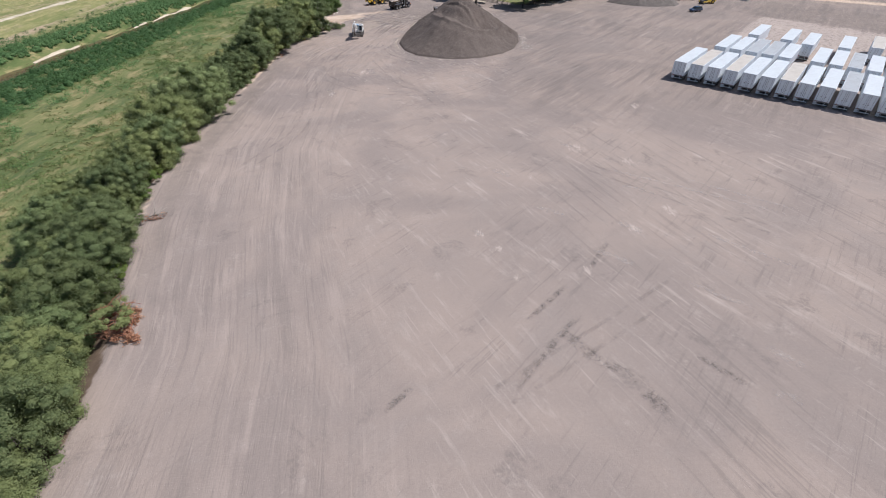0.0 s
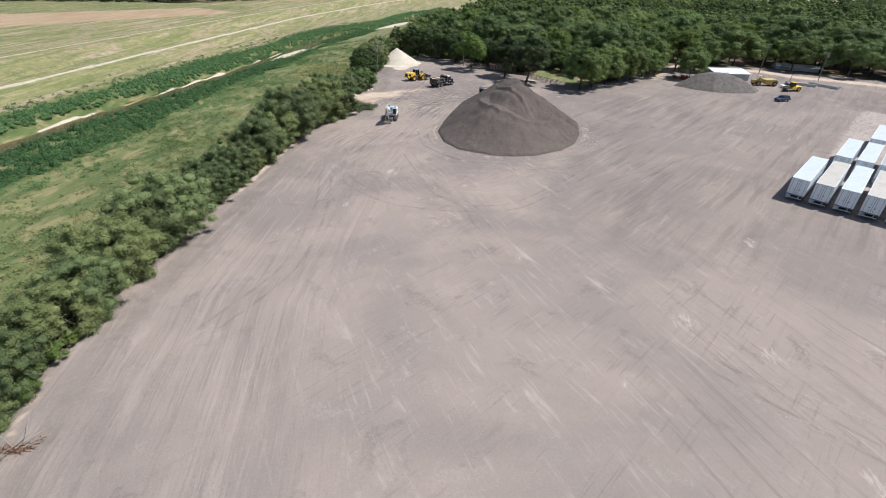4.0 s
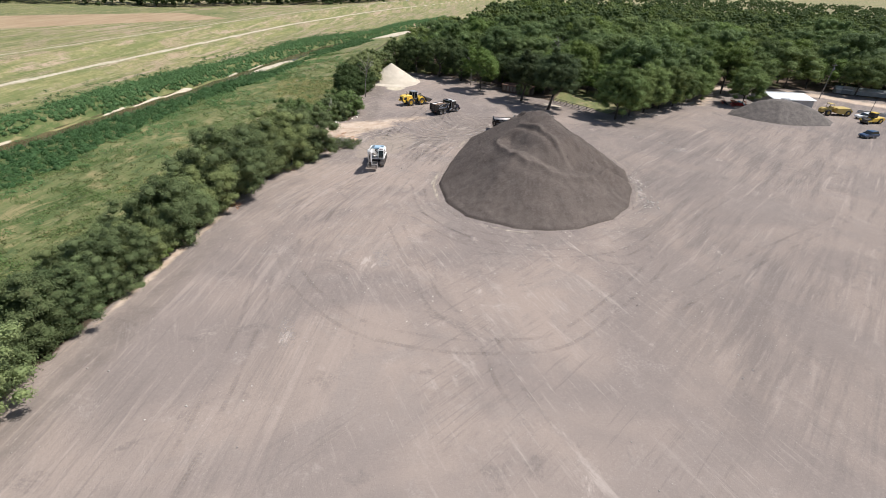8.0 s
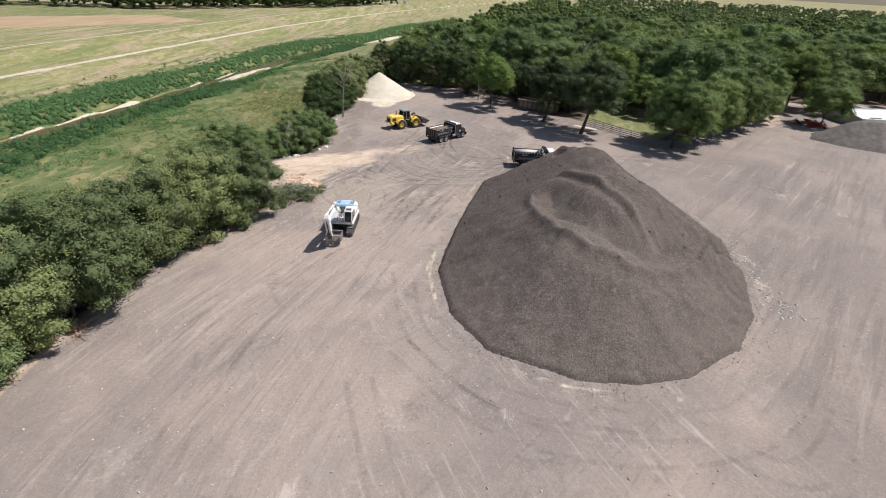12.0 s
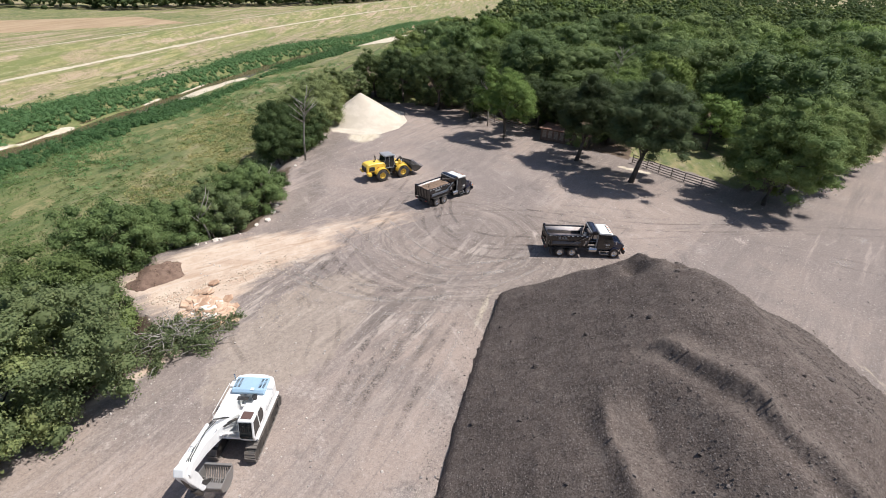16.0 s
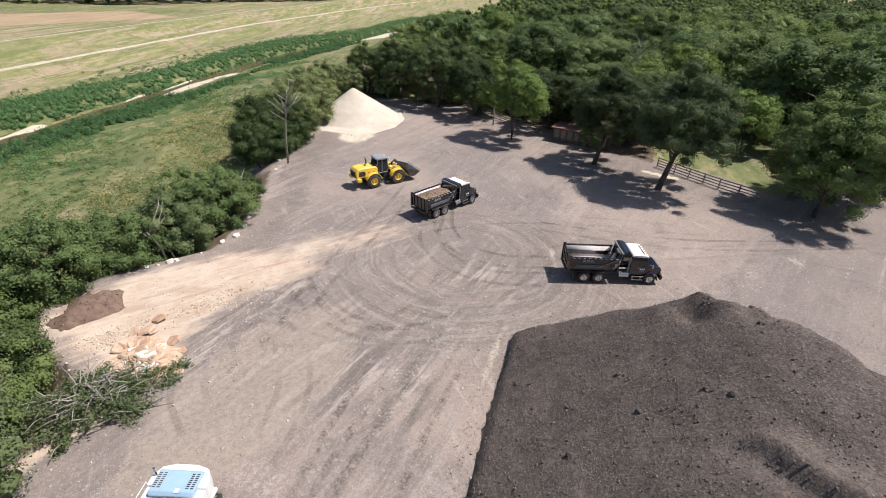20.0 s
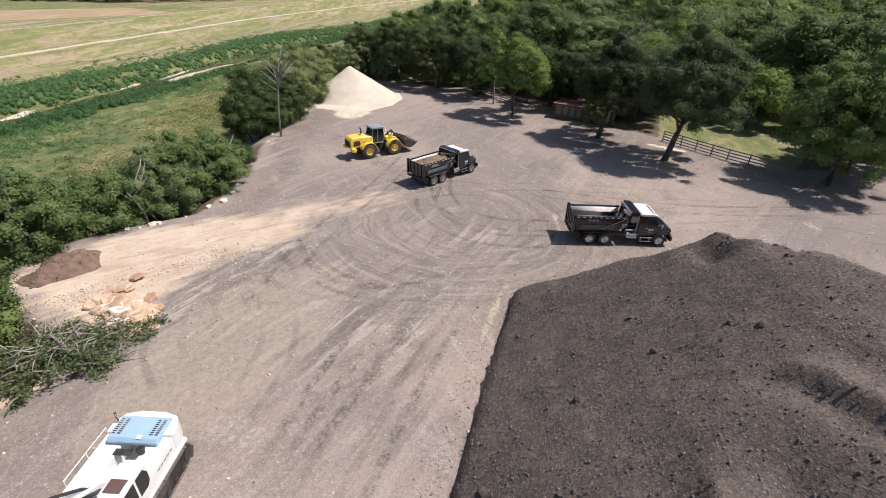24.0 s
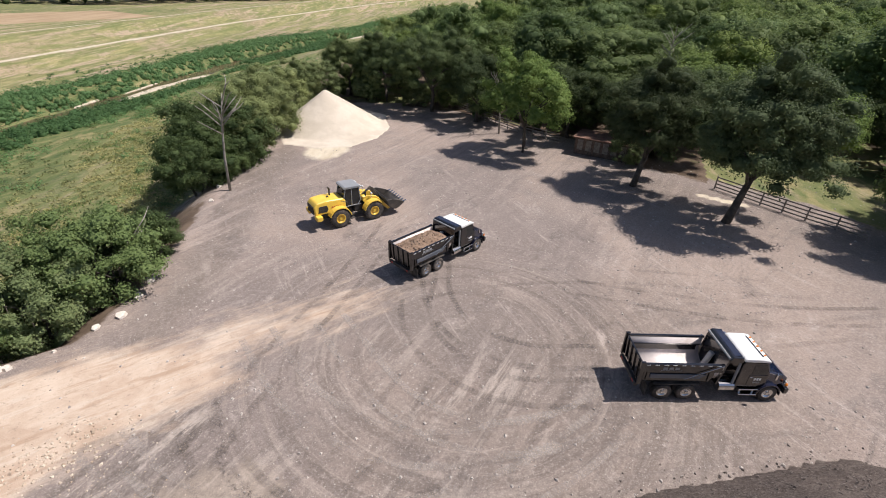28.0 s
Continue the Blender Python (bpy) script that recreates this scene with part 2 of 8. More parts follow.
gx = axis(-4500, 4500, 60, [(-4500, -700, 190), (-700, -300, 20), (-300, -190, 5), (-190, -95, 1.5), (-95, -48, 1.2), (-48, 36, 0.45), (36, 120, 1.3), (120, 300, 8), (300, 900, 40), (900, 4500, 190)])
gy = axis(-1500, 4800, 60, [(-1500, -200, 120), (-200, -15, 8), (-15, 60, 0.8), (60, 215, 0.6), (215, 320, 1.5), (320, 620, 4), (620, 1200, 25), (1200, 4800, 190)])
GX, GY = np.meshgrid(gx, gy)
GZ = level(GX, GY)

g = Nodes("ground_mixed")
P = g.pos()
zone, zone2, flow = g.attr("zone"), g.attr("zone2"), g.attr("flow")
zr = g.node("SeparateColor", {0: zone.outputs["Color"]})
z2 = g.node("SeparateColor", {0: zone2.outputs["Color"]})
fl = g.node("SeparateXYZ", {0: flow.outputs["Vector"]})
xyz = g.node("SeparateXYZ", {0: P})
edge_n = g.math("MULTIPLY", g.math("SUBTRACT", g.noise(P, 0.55, 5, 0.65), 0.5), 0.9)
# packed earth: greys and browns at several scales
n_big, n_mid, n_fine = g.noise(P, 0.045, 4, 0.6, 0.6), g.noise(P, 0.33, 6, 0.68, 0.4), g.noise(P, 4.0, 8, 0.85)
zone3 = g.attr("zone3")
z3 = g.node("SeparateColor", {0: zone3.outputs["Color"]})
yard_f = g.ramp(g.math("ADD", z2.outputs[0], g.math("MULTIPLY", edge_n, 0.7)), 0.25, 0.80)
light_e, dark_e = (0.420, 0.350, 0.305), (0.175, 0.150, 0.134)
earth = g.mix(g.ramp(n_big, 0.38, 0.62), (0.210, 0.176, 0.158), (0.325, 0.262, 0.220))
earth = g.mix(g.ramp(g.noise(P, 0.11, 6, 0.7, 0.8), 0.50, 0.64, 0, 0.55), earth, (0.250, 0.215, 0.192))
earth = g.mix(g.math("MULTIPLY", yard_f, 0.85), earth, g.mix(g.ramp(n_mid, 0.35, 0.65), (0.140, 0.117, 0.101), (0.222, 0.184, 0.155)))
earth = g.mix(g.ramp(n_mid, 0.52, 0.78, 0, 0.45), earth, (0.205, 0.177, 0.162))
blot = g.noise(P, 0.21, 8, 0.78, 0.5)
earth = g.mix(g.ramp(blot, 0.57, 0.70, 0, 0.65), earth, (0.430, 0.375, 0.330))
earth = g.mix(g.ramp(g.noise(g.stretch(P, (1, 1, 1), 33), 0.27, 8, 0.8, 0.4), 0.58, 0.72, 0, 0.55), earth, (0.165, 0.142, 0.130))


# the worn middle of the pad is calmer and smoother than the yard
calm, driven = g.ramp(xyz.outputs[1], 70, 150, 0.30, 1.0), g.ramp(xyz.outputs[1], 70, 150, 0.72, 1.0)
earth = g.mix(g.ramp(xyz.outputs[1], 55, 130, 0.50, 0.0), earth, g.mix(n_mid, (0.265, 0.226, 0.200), (0.322, 0.273, 0.239)))
# crumbled dark patches and pale scatterings
crumb = g.math("MULTIPLY", g.ramp(g.noise(P, 0.19, 5, 0.62, 0.7), 0.585, 0.665), g.ramp(g.noise(P, 2.6, 7, 0.85), 0.40, 0.56))
earth = g.mix(g.math("MULTIPLY", g.math("MULTIPLY", crumb, 0.75), g.ramp(xyz.outputs[1], 70, 150, 0.55, 1.0)), earth, (0.135, 0.117, 0.108))
scat = g.math("MULTIPLY", g.ramp(g.noise(g.stretch(P, (1, 1, 1), 71), 0.23, 5, 0.65, 0.5), 0.56, 0.66), g.ramp(g.noise(P, 3.4, 7, 0.85), 0.46, 0.62))
earth = g.mix(g.math("MULTIPLY", g.math("MULTIPLY", scat, 0.6), calm), earth, (0.520, 0.465, 0.420))


def streak(along_, across, k, lo, hi, seed, length=0.05):
    v = g.node("CombineXYZ", {0: g.math("MULTIPLY", across, k), 1: g.math("MULTIPLY", along_, length), 2: seed})
    return g.ramp(g.noise(v.outputs[0], 1.0, 7, 0.70, 0.35), lo, hi)


def aimed(deg):
    q = g.node("SeparateXYZ", {0: g.stretch(P, (1, 1, 1), -deg)})
    return q.outputs[0], q.outputs[1]


def patch(scale, lo, hi, turn):
    return g.ramp(g.noise(g.stretch(P, (1, 1, 1), turn), scale, 3), lo, hi)


lane_v, near_pile = fl.outputs[2], g.ramp(fl.outputs[1], 9, 2)
w_lane, w_yard, w_right = z3.outputs[0], z3.outputs[1], z3.outputs[2]
w_front = g.math("SUBTRACT", 1.0, g.math("MAXIMUM", w_lane, g.math("MAXIMUM", w_yard, w_right)), clamp=True)
s_lane = g.math("MULTIPLY", streak(xyz.outputs[1], lane_v, 0.75, 0.45, 0.60, 3.0), g.math("MULTIPLY", w_lane, patch(0.085, 0.36, 0.58, 30)))
l_lane = g.math("MULTIPLY", streak(xyz.outputs[1], lane_v, 0.95, 0.50, 0.62, 23.0), g.math("MULTIPLY", w_lane, patch(0.10, 0.38, 0.58, 65)))
a66 = aimed(66)
swirl = g.math("MULTIPLY", g.ramp(xyz.outputs[1], 176, 160, 0.30, 1.0), patch(0.10, 0.36, 0.56, 15))
s_yard = g.math("MULTIPLY", streak(a66[0], a66[1], 0.9, 0.45, 0.60, 7.0, 0.10), g.math("MULTIPLY", w_yard, swirl))
l_yard = g.math("MULTIPLY", streak(a66[0], a66[1], 1.1, 0.50, 0.61, 29.0, 0.14), g.math("MULTIPLY", w_yard, swirl))
ring_x, ring_y = g.math("SUBTRACT", xyz.outputs[0], -11.5), g.math("SUBTRACT", xyz.outputs[1], 168.5)
ring_r = g.math("SQRT", g.math("ADD", g.math("MULTIPLY", ring_x, ring_x), g.math("MULTIPLY", ring_y, ring_y)))
ring_a = g.math("MULTIPLY", g.math("ARCTAN2", ring_x, ring_y), 10.0)
w_ring = g.math("MULTIPLY", g.ramp(ring_r, 3.5, 7.0), g.ramp(ring_r, 15.5, 11.0))
s_ring = g.math("MULTIPLY", streak(ring_a, ring_r, 1.15, 0.46, 0.60, 61.0, 0.07), w_ring)
l_ring = g.math("MULTIPLY", streak(ring_a, ring_r, 1.7, 0.52, 0.64, 67.0, 0.08), w_ring)
off_ring = g.math("SUBTRACT", 1.0, g.math("MULTIPLY", w_ring, 0.6))
s_yard, l_yard = g.math("MULTIPLY", s_yard, off_ring), g.math("MULTIPLY", l_yard, off_ring)
a45 = aimed(53)
earth = g.mix(g.math("MULTIPLY", w_right, 0.45), earth, (0.205, 0.172, 0.150))
s_right = g.math("MULTIPLY", streak(a45[0], a45[1], 0.55, 0.46, 0.60, 5.0, 0.035), g.math("MULTIPLY", w_right, patch(0.04, 0.35, 0.55, 20)))
l_right = g.math("MULTIPLY", streak(a45[0], a45[1], 0.8, 0.54, 0.70, 37.0, 0.06), w_right)
a38, a_30 = aimed(47), aimed(-58)
s_front = g.math("MULTIPLY", streak(a38[0], a38[1], 0.55, 0.55, 0.70, 11.0, 0.09), g.math("MULTIPLY", w_front, patch(0.07, 0.40, 0.55, 70)))
l_front = g.math("MULTIPLY", streak(a_30[0], a_30[1], 0.6, 0.55, 0.70, 17.0, 0.10), g.math("MULTIPLY", w_front, patch(0.06, 0.36, 0.54, 10)))
s_pile = g.math("MULTIPLY", streak(xyz.outputs[0], fl.outputs[1], 0.9, 0.48, 0.66, 8.0, 0.04), near_pile)
a12, a55, am35 = aimed(-60), aimed(50), aimed(-66)
fine_w = g.math("SUBTRACT", 1.0, g.math("ADD", g.math("MULTIPLY", w_lane, 0.6), g.math("MULTIPLY", w_right, 0.75)), clamp=True)
x_a = g.math("MULTIPLY", streak(a55[0], a55[1], 2.3, 0.53, 0.64, 41.0, 0.10), g.math("MULTIPLY", fine_w, patch(0.09, 0.42, 0.56, 40)))
x_b = g.math("MULTIPLY", streak(a12[0], a12[1], 1.9, 0.55, 0.65, 43.0, 0.12), g.math("MULTIPLY", fine_w, patch(0.08, 0.40, 0.58, 90)))
x_d = g.math("MULTIPLY", streak(am35[0], am35[1], 1.2, 0.52, 0.64, 53.0, 0.05), g.math("MULTIPLY", g.math("MULTIPLY", w_front, g.ramp(xyz.outputs[0], 6, 22)), patch(0.05, 0.38, 0.58, 50)))
x_c = g.math("MULTIPLY", streak(xyz.outputs[1], lane_v, 2.6, 0.52, 0.64, 47.0, 0.09), w_lane)
for f_, k_, c_ in ((x_a, 0.50, (0.150, 0.128, 0.115)), (x_b, 0.55, (0.430, 0.375, 0.330)), (x_d, 0.55, (0.150, 0.129, 0.117)), (x_c, 0.5, (0.170, 0.147, 0.132)), (s_lane, 0.45, dark_e), (l_lane, 0.45, light_e), (s_yard, 0.78, (0.122, 0.103, 0.090)), (l_yard, 0.80, (0.460, 0.400, 0.345)), (s_ring, 0.58, (0.130, 0.108, 0.093)), (l_ring, 0.40, (0.400, 0.340, 0.290)), (s_right, 0.62, (0.135, 0.117, 0.107)), (l_right, 0.50, light_e), (s_front, 0.55, (0.160, 0.140, 0.128)), (l_front, 0.75, (0.450, 0.392, 0.345)), (s_pile, 0.50, dark_e)):
    earth = g.mix(g.math("MULTIPLY", g.math("MULTIPLY", f_, k_), driven), earth, c_)
# grit and fine gravel
earth = g.mix(g.math("MULTIPLY", calm, g.ramp(n_fine, 0.50, 0.68, 0, 0.55)), earth, (0.128, 0.108, 0.097))
earth = g.mix(g.math("MULTIPLY", calm, g.ramp(n_fine, 0.50, 0.34, 0, 0.50)), earth, (0.440, 0.385, 0.340))
vor = g.node("TexVoronoi", {"Vector": P, "Scale": 6.0, "Randomness": 1.0})
stone = g.math("MULTIPLY", g.ramp(vor.outputs["Distance"], 0.26, 0.12), g.ramp(g.noise(P, 0.9, 5, 0.75), 0.46, 0.60))
earth = g.mix(g.math("MULTIPLY", g.math("MULTIPLY", stone, 0.75), calm), earth, g.mix(g.node("SeparateColor", {0: vor.outputs["Color"]}).outputs[0], (0.13, 0.115, 0.105), (0.62, 0.57, 0.52)))
grit = g.noise(P, 13.0, 4, 0.8)
loose = g.ramp(xyz.outputs[1], 75, 150, 0.20, 1.0)
earth = g.mix(g.math("MULTIPLY", loose, g.ramp(grit, 0.53, 0.66, 0, 0.55)), earth, (0.115, 0.098, 0.088))
earth = g.mix(g.math("MULTIPLY", loose, g.ramp(grit, 0.45, 0.33, 0, 0.55)), earth, (0.500, 0.440, 0.390))
vor2 = g.node("TexVoronoi", {"Vector": P, "Scale": 2.4, "Randomness": 1.0})
rub = g.math("MULTIPLY", g.ramp(vor2.outputs["Distance"], 0.20, 0.12), g.ramp(g.noise(P, 0.16, 5, 0.7), 0.54, 0.64))
earth = g.mix(g.math("MULTIPLY", g.math("MULTIPLY", rub, 0.45), calm), earth, (0.60, 0.55, 0.50))
pale_n = g.math("MULTIPLY", g.math("SUBTRACT", g.noise(g.stretch(P, (1.6, 0.5, 1), 35), 1.0, 8, 0.82, 0.6), 0.5), 2.6)
earth = g.mix(g.ramp(g.math("ADD", zone3.outputs["Alpha"], pale_n), 0.42, 0.66, 0, 0.60), earth, (0.480, 0.415, 0.365))
churn = g.ramp(g.math("ADD", zone2.outputs["Alpha"], edge_n), 0.40, 0.62)
earth = g.mix(g.math("MULTIPLY", churn, 0.65), earth, g.mix(g.ramp(g.noise(P, 2.8, 8, 0.85, 0.5), 0.36, 0.62), (0.245, 0.203, 0.162), (0.390, 0.328, 0.268)))
earth = g.mix(1.0, earth, (1.015, 1.0, 1.0), "MULTIPLY")
# pale limestone fill
lime = g.mix(g.ramp(n_mid, 0.3, 0.7), (0.44, 0.325, 0.240), (0.585, 0.475, 0.375))
lime = g.mix(g.ramp(n_fine, 0.5, 0.8, 0, 0.4), lime, (0.36, 0.27, 0.20))
LS = g.stretch(g.stretch(P, (1, 1, 1), -42), (0.16, 1.0, 1.0))
lime = g.mix(g.ramp(g.noise(LS, 1.6, 7, 0.75, 0.3), 0.50, 0.62, 0, 0.55), lime, (0.58, 0.50, 0.41))
lime = g.mix(g.ramp(g.noise(LS, 0.9, 7, 0.72, 0.3), 0.53, 0.64, 0, 0.6), lime, (0.36, 0.245, 0.165))
lime = g.mix(g.ramp(g.noise(P, 2.2, 7, 0.85), 0.54, 0.64, 0, 0.5), lime, (0.26, 0.20, 0.155))
earth = g.mix(g.ramp(g.math("ADD", g.math("ADD", zr.outputs[1], g.math("MULTIPLY", edge_n, 0.6)), g.math("MULTIPLY", g.math("SUBTRACT", g.noise(LS, 1.1, 5, 0.7), 0.5), 0.9)), 0.32, 0.78), earth, lime)
# grass, green to dry
PL = g.stretch(P, (1.0, 0.22, 1.0), -4)
gn1, gn2, gn3, gn4 = g.noise(PL, 0.12, 5, 0.65), g.noise(PL, 0.75, 5, 0.72), g.noise(P, 2.6, 6, 0.85), g.noise(PL, 0.30, 6, 0.7)
green = g.mix(g.ramp(gn1, 0.38, 0.62), (0.095, 0.150, 0.046), (0.160, 0.205, 0.072))
green = g.mix(g.ramp(gn2, 0.50, 0.66, 0, 0.65), green, (0.245, 0.250, 0.110))
green = g.mix(g.ramp(gn4, 0.56, 0.70, 0, 0.6), green, (0.050, 0.095, 0.034))
green = g.mix(g.ramp(gn3, 0.50, 0.72, 0, 0.55), green, (0.040, 0.070, 0.020))
mott = g.noise(g.stretch(P, (1.0, 0.55, 1.0), -8), 0.20, 6, 0.72, 0.6)
green = g.mix(g.ramp(mott, 0.52, 0.62, 0, 0.75), green, (0.300, 0.290, 0.130))
green = g.mix(g.ramp(mott, 0.45, 0.36, 0, 0.65), green, (0.055, 0.100, 0.036))
dry = g.mix(g.ramp(gn2, 0.38, 0.62), (0.310, 0.268, 0.128), (0.200, 0.205, 0.082))
dry = g.mix(g.ramp(gn4, 0.52, 0.62, 0, 0.80), dry, (0.370, 0.285, 0.200))
dry = g.mix(g.ramp(gn1, 0.52, 0.66, 0, 0.6), dry, (0.185, 0.200, 0.075))
PS = g.stretch(P, (1.0, 0.07, 1.0), -4)
dry = g.mix(g.ramp(g.noise(PS, 0.33, 6, 0.7), 0.49, 0.58, 0, 0.9), dry, (0.150, 0.170, 0.062))
dry = g.mix(g.ramp(g.noise(PS, 0.27, 6, 0.7, 0.4), 0.53, 0.62, 0, 0.85), dry, (0.430, 0.320, 0.235))
dry = g.mix(g.ramp(g.noise(PS, 1.1, 6, 0.75), 0.52, 0.62, 0, 0.40), dry, (0.125, 0.140, 0.048))
dry = g.mix(g.ramp(g.noise(PS, 0.8, 6, 0.75, 0.3), 0.56, 0.66, 0, 0.40), dry, (0.420, 0.375, 0.220))
dry = g.mix(g.ramp(gn3, 0.50, 0.68, 0, 0.55), dry, (0.120, 0.115, 0.050))
green, dry = (g.mix(1.0, c_, m_, "MULTIPLY") for c_, m_ in ((green, (1.02, 0.88, 0.98)), (dry, (1.02, 1.02, 1.05))))
bare = g.math("MULTIPLY", g.ramp(g.noise(g.stretch(P, (1.0, 0.30, 1.0), -4), 0.09, 6, 0.65, 0.5), 0.52, 0.62), g.ramp(gn3, 0.62, 0.40))
dry = g.mix(g.math("MULTIPLY", bare, 0.95), dry, (0.360, 0.262, 0.195))
tuft = g.ramp(g.noise(g.stretch(P, (1.0, 0.45, 1.0), 20), 0.9, 6, 0.8), 0.52, 0.62)
dry = g.mix(g.math("MULTIPLY", tuft, 0.6), dry, (0.165, 0.175, 0.068))
clump = g.noise(g.stretch(P, (1.0, 0.6, 1.0), 12), 0.33, 8, 0.78, 0.6)
dry = g.mix(g.ramp(clump, 0.52, 0.64, 0, 0.65), dry, (0.135, 0.130, 0.055))
dry = g.mix(g.ramp(clump, 0.44, 0.34, 0, 0.55), dry, (0.420, 0.345, 0.200))
grass = g.mix(g.ramp(g.math("ADD", zr.outputs[2], edge_n), 0.30, 0.75), green, dry)
col = g.mix(g.ramp(g.math("ADD", zr.outputs[0], edge_n), 0.38, 0.62), earth, grass)
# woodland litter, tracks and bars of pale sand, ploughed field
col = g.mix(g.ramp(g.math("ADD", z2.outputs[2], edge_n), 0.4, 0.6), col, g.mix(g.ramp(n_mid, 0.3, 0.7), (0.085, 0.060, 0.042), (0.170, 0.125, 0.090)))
col = g.mix(g.ramp(g.math("ADD", z2.outputs[1], g.math("MULTIPLY", edge_n, 0.35)), 0.40, 0.60), col, g.mix(g.ramp(gn2, 0.3, 0.7), (0.48, 0.410, 0.300), (0.610, 0.545, 0.430)))
tilled = g.mix(g.ramp(g.noise(g.stretch(P, (1.0, 0.12, 1.0), -28), 0.22, 6, 0.7), 0.36, 0.64), (0.330, 0.225, 0.140), (0.430, 0.315, 0.205))
col = g.mix(g.ramp(g.math("ADD", zone.outputs["Alpha"], g.math("MULTIPLY", edge_n, 0.5)), 0.40, 0.66, 0, 0.85), col, tilled)
bump_h = g.math("ADD", g.math("MULTIPLY", n_fine, 0.6), g.math("MULTIPLY", g.math("ADD", s_lane, g.math("ADD", s_pile, s_yard)), -0.3))
bump_h = g.math("ADD", bump_h, g.math("MULTIPLY", stone, 0.35))
bump_h = g.math("ADD", bump_h, g.math("MULTIPLY", g.math("MULTIPLY", gn3, zr.outputs[0]), 1.6))
GROUND = g.set(col, 0.92, 0.0, g.bump(bump_h, 0.55, 0.10), Specular_IOR_Level=0.2)

nx, ny = len(gx), len(gy)
idx = np.arange(nx * ny).reshape(ny, nx)
quads = np.stack([idx[:-1, :-1], idx[:-1, 1:], idx[1:, 1:], idx[1:, :-1]], -1).reshape(-1, 4)
me = mesh_np("ground", np.stack([GX, GY, GZ], -1).reshape(-1, 3), quads, GROUND, True)
e_, c_, t_, k_ = along(EDGE, GY), along(CREEK, GY), along(TRACK, GY), along(CREST, GY)
d_ = e_ - GX
wood = np.minimum(np.where(GY > along([(a, b) for a, b in WOOD_EDGE], GX), box_dist(GX, GY, WOOD_EDGE), -box_dist(GX, GY, WOOD_EDGE)), 30)
wood = np.where(GX < -46, -30, wood)
grass_m = np.clip(0.5 + (d_ - 7) / 2.2, 0, 1)
grass_m = np.maximum(grass_m, np.clip(0.5 + (wood - 3) / 3, 0, 1))
grass_m = np.maximum(grass_m, smooth01((GY - 224) / 8) * (GX < -28))
lime_m = np.clip(0.5 + np.where(inside(GX, GY, LIME), 1, -1) * box_dist(GX, GY, LIME + LIME[:1]) / 5.0, 0, 1)
lime_tail = box_dist(GX, GY, [(-31, 160), (-26, 167), (-19, 172)])
lime_m = np.maximum(lime_m, np.clip(0.66 - lime_tail / 9.0, 0, 0.62))
spill = np.clip(1.5 - np.hypot((GX + 30.4) / 3.6, (GY - 203) / 5.6), 0, 1)
tan_strip = np.clip(1 - np.abs(d_ - 0.3) / 1.1, 0, 1) * np.clip(0.55 + 0.7 * wob(GX, GY, 0.16, 2.0), 0, 0.9) * (GY > 48) * (GY < 150)
FIELD = [(-184, 408), (-227, 335), (-330, 160), (-420, 190), (-268, 377), (-229, 428)]
field = np.clip(0.5 + np.where(inside(GX, GY, FIELD), 1, -1) * box_dist(GX, GY, FIELD + FIELD[:1]) / 8.0, 0, 1)
slab_m = np.clip(0.5 + np.where(inside(GX, GY, SLAB), 1, -1) * box_dist(GX, GY, SLAB + SLAB[:1]) / 9.0, 0, 0.58)
lime_m = np.maximum(lime_m, tan_strip)
grass_m = np.where(lime_m > 0.4, np.minimum(grass_m, 0.3), grass_m)
f_ = c_ - GX
dry_m = np.clip(0.5 + (GX * 0 + (e_ - c_) * 0.36 - np.abs(d_ - (e_ - c_) * 0.20)) / 26, 0, 1) * (f_ < 0) * (0.50 + 0.25 * wob(GX, GY, 0.07, 3.0))
dry_m = np.maximum(dry_m, np.clip(1.3 - np.abs(d_ - 18) / 13, 0, 1.0) * smooth01((GY - 132) / 20) * (f_ < -12))
dry_m = np.where(f_ < 0, dry_m * (0.45 + 0.55 * smooth01((GY - 70) / 60)), dry_m)
dry_m = np.where(f_ > 14, np.clip(0.40 + (f_ - 14) / 20, 0, 0.74) + 0.16 * wob(GX, GY, 0.05, 4.0), dry_m)
dry_m = np.where(f_ < 0, np.minimum(dry_m * 0.72, 0.50), dry_m)
far_green = np.clip((k_ - 55 - GX) / 10, 0, 1)
dry_m = dry_m * (1 - 0.35 * far_green * (0.5 + 0.5 * np.sign(wob(GX, GY, 0.012))))
dry_m = np.where(wood > 0, 0.46, dry_m)
dry_m = np.where(GY > 460, np.maximum(dry_m, 0.75), dry_m)
dark_m = np.clip(0.5 + np.where(inside(GX, GY, DARK), 1, -1) * box_dist(GX, GY, DARK + DARK[:1]) / 4.0, 0, 1)
yard = np.exp(-((GX + 7) / 15) ** 4 - ((GY - 164) / 16) ** 4) * 0.58 + 0.28 * np.exp(-((GX - 22) / 22) ** 4 - ((GY - 172) / 20) ** 4)
left_dark = (0.35 + 0.65 * smooth01((GY - 32) / 14)) * np.clip(1 - np.abs(d_ + 2.6) / 3.6, 0, 1) * np.clip(0.75 + 0.5 * wob(GX, GY, 0.07, 1.0), 0, 1) * (d_ < 0)
shore = np.clip(1.2 - np.abs(GX + 37) / 8, 0, 1) * np.exp(-((GY - 188) / 13) ** 2) * (d_ < 0)
# Dark litter soil plus the trees' shade, painted along the wood's edge.
litter_and_shade = np.clip(1.25 - np.abs(wood + 3.5) / 5.5, 0, 1) * (0.62 + 0.25 * wob(GX, GY, 0.21, 5.0)) * (GX > -34) * (GX < 34) * (GY < 232)
